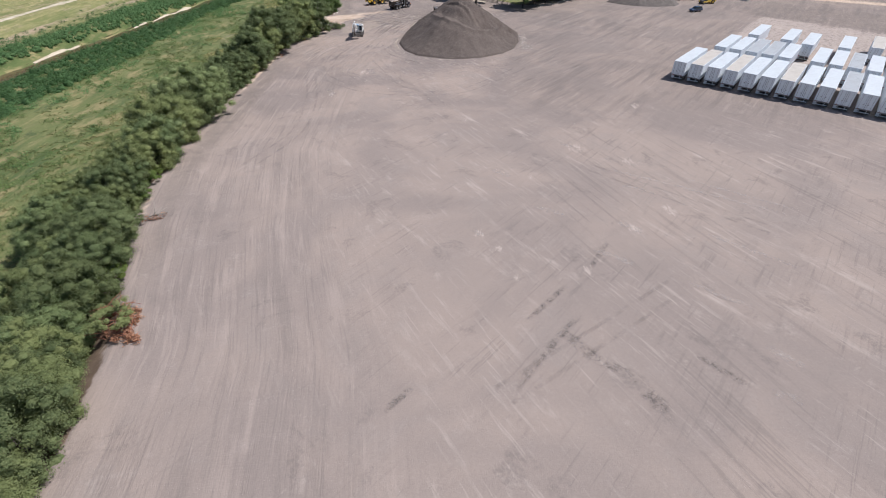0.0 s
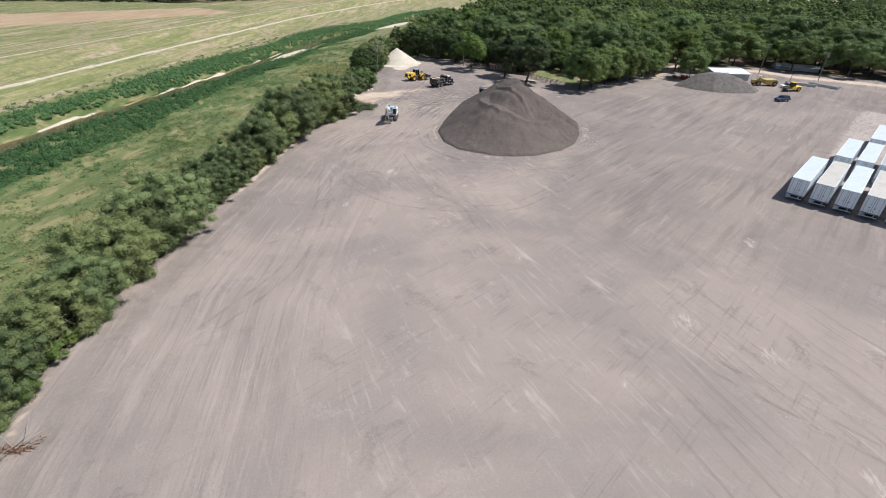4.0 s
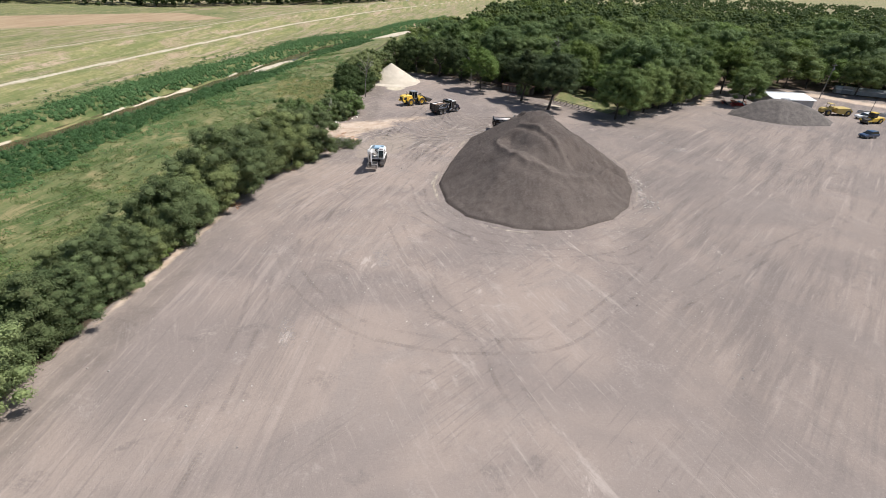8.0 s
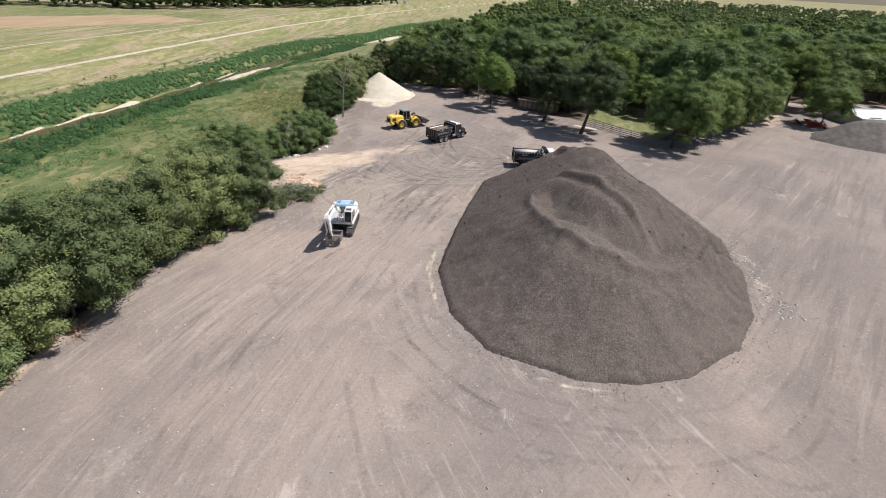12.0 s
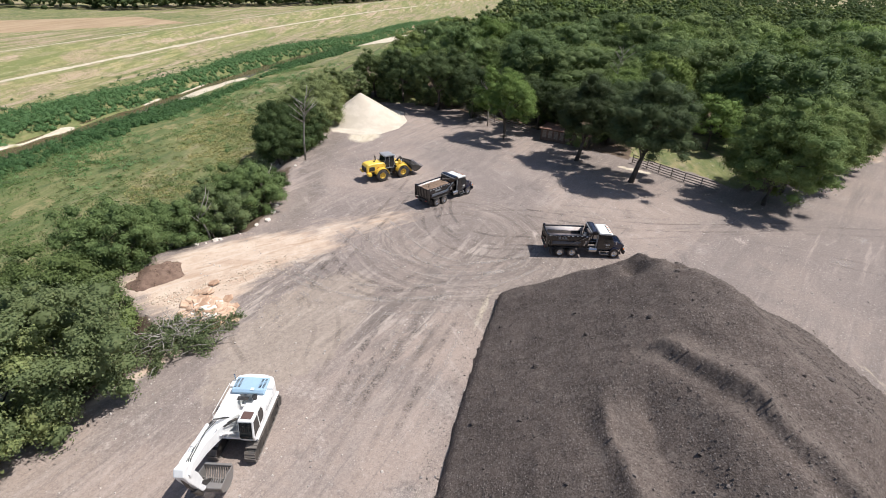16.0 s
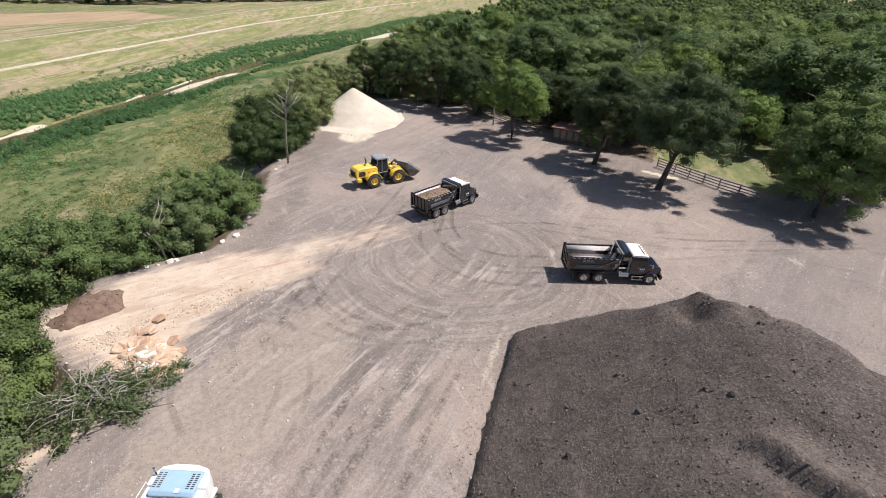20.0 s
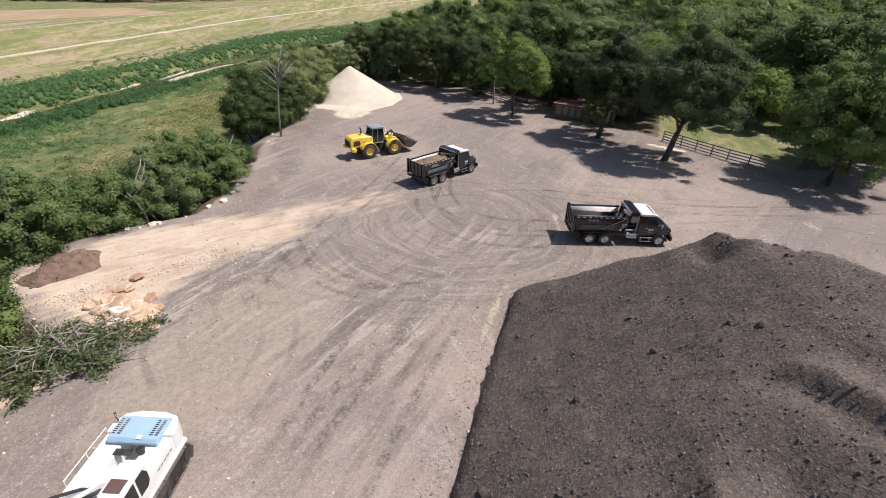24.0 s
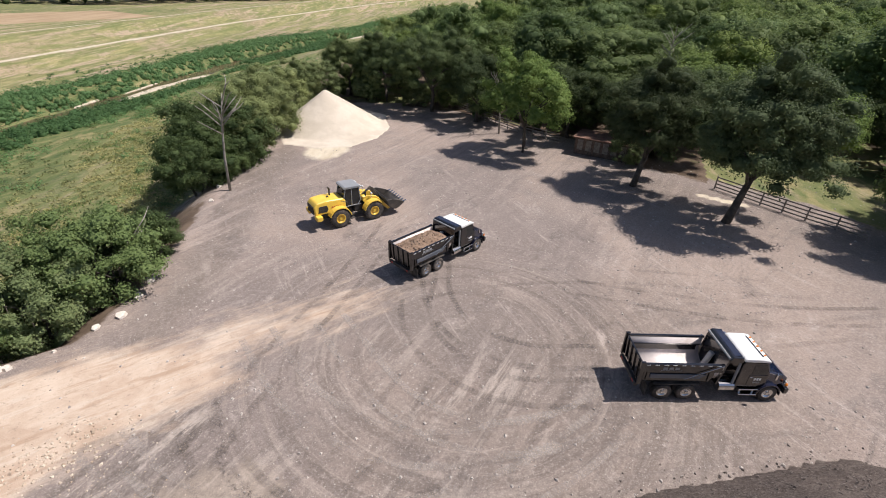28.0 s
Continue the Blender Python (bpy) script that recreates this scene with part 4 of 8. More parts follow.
for (x0, y0), (x1, y1) in zip(TL, TL[1:]):
    L = math.hypot(x1 - x0, y1 - y0)
    for k in range(int(L / 0.8)):
        s, o = rl.random(), rl.uniform(1, 42) ** 1.0
        line.append((x0 + (x1 - x0) * s - (y1 - y0) / L * o, y0 + (y1 - y0) * s + (x1 - x0) / L * o))
woods("far_treeline", line, 91, LEAF_OAK, "dark line of trees beyond the levee fields", clumps=12, leaves=10, size=0.8)

# reeds on both banks, weeds and tufts on the flood plain
def tufts(name, n, seed, y0, y1, across, leaf, label, size, h, dense=None):
    r = np.random.default_rng(seed)
    ny_ = int(n / 13)
    y = r.uniform(y0, y1, ny_)
    x = across(y, r)
    pick = np.ones(ny_, bool) if dense is None else dense(x, y)
    x, y = x[pick], y[pick]
    z = np.maximum(level(x, y), WATER - 0.2)
    k = 13
    s = r.uniform(0.5, 1.25, len(x))
    o = r.normal(size=(len(x), k, 3)) * np.array([1, 1, 0.45])
    pts = np.stack([x, y, z], -1)[:, None, :] + o * (0.55 * (h + 0.25) * s)[:, None, None]
    pts[:, :, 2] = z[:, None] + np.abs(r.normal(0.45, 0.28, (len(x), k))) * (h * s)[:, None]
    nrm = unit(r.normal(size=pts.shape) + np.array([0, 0, 1.3]))
    v, f = blades(pts.reshape(-1, 3), nrm.reshape(-1, 3), (r.uniform(0.6, 1.3, (len(x), k)) * size * s[:, None]).ravel(), r, 0.55)
    return tagged(new(name, mesh_np(name, v, f, leaf)), label, "plants", kind="stuff")


def fringe(y, r, lo, hi, side, wave):
    wide = 1 + (0.8 * smooth01((200 - y) / 50) if side > 0 else 0)
    return along(CREEK, y) + side * (lo + r.uniform(0, hi - lo, len(y)) * wide) + 2.0 * np.sin(y * wave)


def mounds(name, n, seed, y0, y1, across, leaf, label, radius, height, blade, per, dense=None, core=0.0):
    """Leafy herbs in uneven clumps, joined; y0 to y1 along the creek, crowded towards y0."""
    r = np.random.default_rng(seed)
    y = y0 + (y1 - y0) * r.random(n) ** 1.25
    x = across(y, r)
    pick = np.ones(n, bool) if dense is None else dense(x, y)
    x, y = x[pick], y[pick]
    m = len(x)
    rad, tall = r.uniform(*radius, m), r.uniform(*height, m) * (1 + 0.35 * wob(x, y, 0.23, 4.0))
    size = np.stack([rad, rad * r.uniform(0.7, 1.1, m), tall * 0.75], -1)
    mid = np.stack([x, y, np.maximum(level(x, y), WATER - 0.2) + 0.05], -1)
    out = unit(r.normal(size=(m, per, 3)) * np.array([1, 1, 0.8]) + np.array([0, 0, 0.6]))
    out[:, :, 2] = np.abs(out[:, :, 2])
    pts = mid[:, None, :] + out * size[:, None, :] * np.abs(r.normal(0.84, 0.34, (m, per, 1)))
    nrm = unit(0.7 * out + 0.6 * r.normal(size=out.shape) + np.array([0, 0, 0.7]))
    leaf_vf = blades(pts.reshape(-1, 3), nrm.reshape(-1, 3), r.uniform(0.5, 1.45, m * per) * blade, r, 0.42)
    v, f = joined(leaf_vf, cores(r, mid, size * core)) if core else leaf_vf
    return tagged(new(name, mesh_np(name, v, f, leaf, np.arange(len(f)) >= len(leaf_vf[1]))), label, "plants", kind="stuff")


def open_bar(x, y, least):
    """True where no pale bar of sand lies between the plants and the water."""
    off = np.where(np.abs(y - 275) < 26, 13.0, np.where(np.abs(y - 415) < 56, 22.0, least))
    return x > along(CREEK, y) + off


mounds("reeds", 4600, 101, 40, 520, lambda y, r: along(CREEK, y) + 3 + r.uniform(0, 1, len(y)) * (14 + 9 * smooth01((220 - y) / 80)) + 2.0 * np.sin(y * 0.06), LEAF_REED, "thick dark green reeds and herbs on the creek's near bank", (0.7, 1.8), (1.0, 2.2), 0.23, 52, lambda x, y: open_bar(x, y, np.where(y < 165, 5.2, 3.2)), 0.55)
mounds("reeds", 4200, 102, 60, 560, lambda y, r: fringe(y, r, 4.0, 15, -1, 0.05), LEAF_REED, "thick dark green reeds and herbs on the creek's far bank", (0.7, 1.8), (0.9, 2.0), 0.25, 46, lambda x, y: x < along(CREEK, y) - np.where(y < 190, 6.8, 4.2), 0.55)
mounds("weeds", 4200, 103, 0, 300, lambda y, r: along(EDGE, y) - r.uniform(8, 66, len(y)), LEAF_WEEDY, "rank green weeds in clumps on the flood plain", (0.6, 1.9), (0.35, 1.1), 0.16, 44, lambda x, y: (x > along(CREEK, y) + 14) & (wob(x, y, 0.19, 2.5) + 0.6 * wob(x, y, 0.55, 1.0) > -0.1))
mounds("weeds", 2300, 105, 0, 300, lambda y, r: along(CREEK, y) + 16 + np.abs(r.normal(0, 12, len(y))), LEAF_REED, "darker herbs scattered between the reeds and the grass", (0.5, 1.4), (0.5, 1.3), 0.17, 44, lambda x, y: (wob(x, y, 0.27, 2.0) > -0.1) & (x < along(EDGE, y) - 10))
mounds("weeds", 600, 107, 60, 420, lambda y, r: along(CREEK, y) - 15 - np.abs(r.normal(0, 4, len(y))), LEAF_REED, "scattered herbs at the levee's foot", (0.4, 1.1), (0.4, 1.0), 0.18, 36, lambda x, y: x < along(CREEK, y) - 6)
tufts("weeds", 130000, 108, 0, 300, lambda y, r: along(EDGE, y) - r.uniform(8, 64, len(y)), LEAF_WEED, "pale green grass and low weeds on the flood plain", 0.16, 0.22, lambda x, y: (x > along(CREEK, y) + 14) & (wob(x, y, 0.17, 2.5) + 0.7 * wob(x, y, 0.6, 1.5) > 0.0))
tufts("dry_grass", 80000, 104, 20, 230, lambda y, r: along(EDGE, y) - 9 - np.abs(r.normal(4, 9, len(y))), LEAF_DRY, "dry yellow grass on the flood plain", 0.16, 0.26, lambda x, y: (wob(x, y, 0.09, 1.0) + 0.9 * wob(x, y, 0.6, 2.0) > 0.0) & (x > along(CREEK, y) + 20))
tufts("dry_grass", 60000, 106, 130, 235, lambda y, r: along(EDGE, y) - r.uniform(8, 30, len(y)), LEAF_DRY, "dry yellow grass below the pad's bank", 0.15, 0.24, lambda x, y: wob(x, y, 0.13, 3.0) + 0.9 * wob(x, y, 0.7, 1.0) > -0.1)

# ---- stockpiles ----
def bumpy(x, y, s, seed):
    out = np.zeros(np.shape(x))
    flat = out.ravel()
    for i, (a, b) in enumerate(zip(np.ravel(x), np.ravel(y))):
        flat[i] = noise.noise((a * s + seed, b * s, seed))
    return out


def heap(name, poly, height, material, label, step=0.3, seed=1.0, rough=0.12):
    """A heap over a footprint; height(x, y, d) with d metres inside its foot."""
    xs, ys = [p[0] for p in poly], [p[1] for p in poly]
    x, y = np.meshgrid(np.arange(min(xs) - 1, max(xs) + 1, step), np.arange(min(ys) - 1, max(ys) + 1, step))
    d = np.where(inside(x, y, poly), 1, -1) * box_dist(x, y, poly + poly[:1])
    d = d + 0.3 * bumpy(x, y, 0.28, seed)
    z = level(x, y) + height(x, y, d)
    lumps = bumpy(x, y, 0.9, seed + 3) * rough + bumpy(x, y, 2.3, seed + 5) * rough * 0.6
    z = z + lumps * smooth01(d / 0.8) - 0.25 * (d < 0)
    keep = d > -0.7
    i = np.arange(x.size).reshape(x.shape)
    q = np.stack([i[:-1, :-1], i[:-1, 1:], i[1:, 1:], i[1:, :-1]], -1)
    ok = keep[:-1, :-1] & keep[:-1, 1:] & keep[1:, 1:] & keep[1:, :-1]
    q = q[ok]
    used, inv = np.unique(q, return_inverse=True)
    v = np.stack([x, y, z], -1).reshape(-1, 3)[used]
    return tagged(new(name, mesh_np(name, v, inv.reshape(q.shape), material, True)), label, "heap"), v


def seg_gain(x, y, pts, width):
    return np.exp(-(box_dist(x, y, pts) / width) ** 2)


def soft_min(a, b, k):
    h = np.clip(0.5 + 0.5 * (b - a) / k, 0, 1)
    return b * (1 - h) + a * h - k * h * (1 - h)


LIP = [(-1.3, 141.6), (-1.6, 139.8), (-1.6, 137.0), (-0.9, 133.8), (0.8, 130.7), (3.2, 129.0), (6.2, 128.3), (9.0, 128.7), (12.0, 130.4), (14.8, 133.4), (17.3, 137.2)]
CREST_LINE = [(2.1, 143.5), (3.2, 141.8), (4.6, 139.7), (5.3, 137.8), (5.8, 136.3), (7.4, 134.2), (9.6, 132.7)]
TERRACE = LIP + [(30, 139), (30, 172), (4, 150), (-1.0, 143.5)]
BACK_FOOT = [(22.5, 146), (20, 156), (14, 161.5), (8, 163), (2.8, 161.5), (-2.4, 160), (-6.4, 158)]
FORE_FOOT = [(-6.6, 158.4), (-8.0, 151), (-9.6, 142), (-10.6, 133), (-8.8, 126), (-5.3, 121.4), (1.3, 119.2), (6, 119.2), (10.4, 120.6), (16, 125), (19.5, 130), (21.6, 137), (22.5, 146)]
CREST_EAST = CREST_LINE + [(24, 133), (24, 150), (4, 150)]


def main_pile(x, y, d):
    """One great cone at the soil's angle of rest, with a worn shelf cut behind a lip, a crusted crest line and a trough beyond it."""
    wx, wy = x + 0.45 * bumpy(x, y, 0.5, 41.0), y + 0.45 * bumpy(x, y, 0.5, 47.0)
    df = np.maximum(np.where(d > 0, box_dist(x + 0.3 * (wx - x), y + 0.3 * (wy - y), FORE_FOOT), 0), 0)
    db = np.where(d > 0, box_dist(x + 0.5 * (wx - x), y + 0.5 * (wy - y), BACK_FOOT), 0)
    side = 0.45 * smooth01(df / 0.5) + 0.66 * df
    face = 7.1 * (np.minimum(df, 14) / 11.2) ** 1.22 + 0.25 * smooth01(df / 0.4)
    w = smooth01((137.5 - y) / 7)
    slope = side * (1 - w) + face * w
    cap = 8.7 + 0.65 * smooth01((y - 136) / 7) - 0.05 * np.maximum(y - 147, 0) ** 1.25 + 0.20 * bumpy(x, y, 0.33, 7.0)
    z = soft_min(soft_min(slope, (0.97 - 0.37 * smooth01((x - 3) / 6)) * db, 0.5), cap, 1.3)
    # the shelf behind the lip
    sd = np.where(inside(wx, wy, TERRACE), 1, -1) * box_dist(wx, wy, LIP)
    s = np.maximum(sd, 0)
    fade = 1 - smooth01((y - 138.5) / 3.5) * smooth01((6 - x) / 4)
    z = z - fade * np.minimum(0.66 * s, 1.5) * (1 - smooth01((s - 2.6) / 4.2))
    z = z + fade * (0.22 + 0.22 * bumpy(x, y, 0.8, 13.0)) * np.exp(-((sd - 0.1) / 0.28) ** 2)
    z = z - fade * 0.15 * np.exp(-((sd + 0.8) / 0.7) ** 2)
    crack = box_dist(wx + 0.25 * bumpy(x, y, 1.6, 5.0), wy, [(0.4, 135.6), (1.9, 132.8), (4.4, 131.2), (8.0, 130.4)])
    z = z - 0.22 * np.exp(-(crack / 0.22) ** 2) * smooth01((bumpy(x, y, 0.7, 23.0) + 0.2) / 0.4)
    # the crest line, steep to the shelf, with a trough on its other side
    dc = box_dist(wx, wy, CREST_LINE)
    east = inside(wx, wy, CREST_EAST)
    ends = smooth01((145 - y) / 2.0) * smooth01((y - 131.5) / 2.5)
    z = z - ends * np.where(east, 0.70 * (smooth01(dc / 1.6) - smooth01((dc - 1.6) / 4.6)), 0.38 * smooth01(dc / 0.7) * np.exp(-((dc - 0.6) / 0.8) ** 2))
    z = z + ends * 0.24 * np.exp(-(dc / 0.26) ** 2) * (1 + 0.9 * bumpy(x, y, 0.9, 31.0))
    # dumped lumps and hollows on the back crest
    for hx, hy, hw, hh in ((2.9, 152.6, 0.75, -0.75), (5.4, 151.6, 0.8, -0.8), (3.3, 153.9, 0.7, 0.55), (6.2, 152.5, 0.8, 0.5), (1.2, 153.6, 0.8, 0.25), (9.6, 150.4, 1.0, 0.35), (13.6, 146.6, 1.1, 0.35), (12.4, 147.9, 0.7, -0.4), (16.2, 143.4, 0.9, 0.3)):
        z = z + hh * np.exp(-((x - hx) ** 2 + (y - hy) ** 2) / hw ** 2)
    z = z + 0.16 * bumpy(x, y, 0.75, 37.0) * smooth01(d / 2) * smooth01((x - 4) / 6 + (y - 146) / 8)
    return np.where(d > 0, np.maximum(z, 0.02), 0)


n = Nodes("dark_soil")
p = n.pos()
a, b, c = n.noise(p, 0.22, 4, 0.6), n.noise(p, 2.2, 5, 0.75), n.noise(p, 11.0, 3, 0.8)
soil = n.mix(n.ramp(a, 0.35, 0.65), (0.075, 0.059, 0.051), (0.112, 0.088, 0.075))
soil = n.mix(n.ramp(b, 0.45, 0.75, 0, 0.55), soil, (0.178, 0.145, 0.124))
soil = n.mix(n.ramp(c, 0.50, 0.66, 0, 0.50), soil, (0.235, 0.200, 0.177))
soil = n.mix(n.ramp(c, 0.48, 0.34, 0, 0.65), soil, (0.048, 0.040, 0.036))
vs = n.node("TexVoronoi", {"Vector": p, "Scale": 5.5, "Randomness": 1.0})
grain = n.math("MULTIPLY", n.ramp(vs.outputs["Distance"], 0.30, 0.16), n.ramp(n.node("SeparateColor", {0: vs.outputs["Color"]}).outputs[0], 0.45, 0.9))
soil = n.mix(n.math("MULTIPLY", grain, 0.8), soil, (0.255, 0.225, 0.205))
crest_f = n.ramp(n.noise(p, 0.55, 6, 0.75), 0.54, 0.66, 0, 0.5)
soil = n.mix(crest_f, soil, (0.172, 0.142, 0.122))
run = n.noise(n.stretch(p, (1.4, 1.4, 0.12)), 1.0, 4, 0.6)
soil = n.mix(n.ramp(run, 0.5, 0.75, 0, 0.35), soil, (0.086, 0.071, 0.063))
soil = n.mix(n.math("MULTIPLY", n.attr("worn").outputs["Fac"], 0.22), soil, n.mix(n.ramp(c, 0.36, 0.62), (0.115, 0.096, 0.085), (0.225, 0.190, 0.166)))
# The dry attribute also holds painted sun on the crest line.
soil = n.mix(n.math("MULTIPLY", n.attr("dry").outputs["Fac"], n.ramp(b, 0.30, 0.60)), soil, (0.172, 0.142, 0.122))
cell = n.node("TexVoronoi", {"Vector": p, "Scale": 9.0, "Randomness": 1.0})
cv = n.node("SeparateColor", {0: cell.outputs["Color"]}).outputs[0]
soil = n.mix(n.ramp(cv, 0.55, 1.0, 0, 0.28), soil, (0.235, 0.198, 0.172))
soil = n.mix(n.ramp(cv, 0.40, 0.0, 0, 0.25), soil, (0.062, 0.050, 0.044))
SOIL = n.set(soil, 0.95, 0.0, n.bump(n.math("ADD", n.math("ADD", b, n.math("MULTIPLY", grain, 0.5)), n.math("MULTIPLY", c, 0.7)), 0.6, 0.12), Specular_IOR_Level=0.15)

n = Nodes("pale_sand")
p = n.pos()
a, b, c = n.noise(p, 0.35, 3), n.noise(n.stretch(p, (1.6, 1.6, 0.2)), 1.0, 4, 0.65), n.noise(p, 9.0, 3, 0.8)
sand = n.mix(n.ramp(a, 0.35, 0.65), (0.52, 0.455, 0.365), (0.60, 0.530, 0.435))
sand = n.mix(n.ramp(b, 0.5, 0.75, 0, 0.4), sand, (0.45, 0.385, 0.305))
SAND = n.set(n.mix(n.ramp(c, 0.5, 0.8, 0, 0.3), sand, (0.36, 0.31, 0.25)), 0.93, 0.0, n.bump(c, 0.4, 0.06), Specular_IOR_Level=0.15)

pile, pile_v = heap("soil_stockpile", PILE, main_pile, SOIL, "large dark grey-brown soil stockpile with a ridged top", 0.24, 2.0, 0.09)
px_, py_ = pile_v[:, 0], pile_v[:, 1]
# Dried soil on shelf and flank; crest's sun side is painted lighter.
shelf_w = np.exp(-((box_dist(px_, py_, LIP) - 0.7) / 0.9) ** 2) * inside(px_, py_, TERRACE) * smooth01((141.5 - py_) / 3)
dry_and_lit = np.maximum.reduce([0.75 * shelf_w, seg_gain(px_, py_, CREST_LINE, 0.35), 0.55 * np.exp(-((box_dist(px_, py_, CREST_LINE) - 0.8) / 0.9) ** 2) * inside(px_, py_, CREST_EAST), 0.7 * seg_gain(px_, py_, [(15.6, 146.0), (18.0, 141.5)], 0.9)])
pile.data.attributes.new("dry", "FLOAT", "POINT").data.foreach_set("value", (0.45 * dry_and_lit).astype(np.float32))
worn = smooth01((136 - pile_v[:, 1]) / 6)
pile.data.attributes.new("worn", "FLOAT", "POINT").data.foreach_set("value", worn.astype(np.float32))
SANDPILE = [(-40.3, 214), (-39.2, 208), (-36.5, 203.6), (-32, 202.6), (-27.8, 204.2), (-25.2, 208.5), (-24.6, 214), (-26.5, 220), (-31, 223.5), (-36.5, 222.5), (-39.6, 219)]
heap("sand_stockpile", SANDPILE, lambda x, y, d: np.minimum(0.74 * np.maximum(d, 0), np.maximum(4.9 - 0.62 * np.hypot(x + 33.8, y - 213.4), 0.05)) + 0.28 * np.clip(d, 0, 1.5) * 0.3, SAND, "pale cream sand stockpile in a clean cone", 0.25, 6.0, 0.05)
PILE2 = [(62, 199), (66, 194.5), (72, 191), (80, 191.5), (86, 193.5), (89, 197.5), (88, 203), (82, 207), (72, 207), (65, 204)]
GREY_GRAVEL = speckled("grey_gravel", (0.098, 0.084, 0.075), (0.150, 0.128, 0.113), 1.6)
heap("soil_stockpile", PILE2, lambda x, y, d: np.minimum(0.7 * np.maximum(d, 0), 4.6 - 0.02 * (x - 74) ** 2), GREY_GRAVEL, "grey-brown soil stockpile with a flat ridge", 0.4, 9.0, 0.14)
BROWN = speckled("brown_earth", (0.125, 0.080, 0.057), (0.200, 0.132, 0.096), 3.0)
HEAP3 = [(-38.5 + (2.1 + 0.35 * math.sin(3 * q + 1) + 0.2 * math.sin(7 * q)) * math.cos(q), 155.7 + (2.5 + 0.4 * math.sin(2 * q) + 0.2 * math.sin(5 * q + 2)) * math.sin(q)) for q in [k * math.tau / 24 for k in range(24)]]
mound_v = heap("earth_mound", HEAP3, lambda x, y, d: soft_min(0.62 * np.maximum(d, 0), 1.0 + 0.5 * bumpy(x, y, 0.9, 3.0), 0.3), BROWN, "small mound of fresh dark brown earth", 0.12, 12.0, 0.22)[1]


# ---- clods and stones ----
def stones(name, pts, sizes, material, label, seed):
    """Many small rough stones, joined."""
    r = np.random.default_rng(seed)
    base = np.array([(1, 0, -.3), (.2, 1, -.3), (-.9, .3, -.3), (-.2, -.9, -.3), (.45, .35, .55), (-.4, .2, .6), (.1, -.5, .55)])
    tri = np.array([(0, 1, 4), (1, 5, 4), (1, 2, 5), (2, 3, 6), (2, 6, 5), (3, 0, 6), (0, 4, 6), (4, 5, 6), (3, 2, 1), (3, 1, 0)])
    m = len(pts)
    a = r.uniform(0, 6.28, m)
    v = base[None] * r.uniform(0.7, 1.3, (m, 7, 3)) * np.asarray(sizes)[:, None, None]
    ca, sa = np.cos(a)[:, None], np.sin(a)[:, None]
    v = np.stack([v[..., 0] * ca - v[..., 1] * sa, v[..., 0] * sa + v[..., 1] * ca, v[..., 2] * 0.8], -1) + np.asarray(pts)[:, None, :]
    f = tri[None] + (np.arange(m) * 7)[:, None, None]
    return tagged(new(name, mesh_np(name, v.reshape(-1, 3), f.reshape(-1, 3), material)), label, "stones", kind="stuff")


def stone_mat(name, lo, hi):
    n = Nodes(name)
    isl = n.node("NewGeometry").outputs["Random Per Island"]
    c = n.mix(isl, lo, hi)
    return n.set(n.mix(n.ramp(n.noise(n.pos(), 14, 3), 0.4, 0.7, 0, 0.4), c, tuple(x * 0.6 for x in lo)), 0.9)


STONE_PALE, CLOD = stone_mat("stone_pale", (0.26, 0.23, 0.21), (0.56, 0.50, 0.44)), stone_mat("clod", (0.085, 0.069, 0.060), (0.235, 0.195, 0.168))
r5 = np.random.default_rng(55)
pick = r5.integers(0, len(pile_v), 3600)
stones("clods", pile_v[pick] + np.array([0, 0, 0.02]), 0.024 + 0.10 * r5.random(3600) ** 8, CLOD, "clods and stones lying on the soil stockpile", 21)
top_v = pile_v[(pile_v[:, 2] > 0.3) & (pile_v[:, 1] > 130)]
pick = r5.integers(0, len(top_v), 44000)
stones("crumbs", top_v[pick] + np.column_stack([r5.uniform(-0.13, 0.13, (44000, 2)), np.full(44000, -0.006)]), 0.017 + 0.048 * r5.random(44000) ** 4, CLOD, "small crumbs of soil strewn over the stockpile", 24)
foot = np.array(PILE + PILE[:1])
kk = r5.uniform(0, len(PILE), 1500)
i0 = kk.astype(int)
fp = foot[i0] + (foot[i0 + 1] - foot[i0]) * (kk - i0)[:, None] + r5.normal(0, 0.5, (1500, 2))
stones("clods", np.column_stack([fp, level(fp[:, 0], fp[:, 1]) + 0.02]), 0.025 + 0.08 * r5.random(1500) ** 4, CLOD, "clods at the foot of the soil stockpile", 22)
gxr, gyr = r5.uniform(-36, 30, 15000), r5.uniform(70, 205, 15000)
ok = ~inside(gxr, gyr, PILE) & (gxr > along(EDGE, gyr) + 0.5) & (bumpy(gxr, gyr, 0.12, 4.0) > -0.25) & (r5.random(15000) < np.clip((gyr - 85) / 55, 0.06, 1))
gxr, gyr = gxr[ok], gyr[ok]
stones("gravel", np.column_stack([gxr, gyr, level(gxr, gyr) + 0.01]), 0.032 + 0.11 * r5.random(len(gxr)) ** 5, STONE_PALE, "pale stones scattered over the pad", 23)
CLOD_DARK = speckled("dark_clod", (0.055, 0.044, 0.039), (0.095, 0.077, 0.067), 3.0)
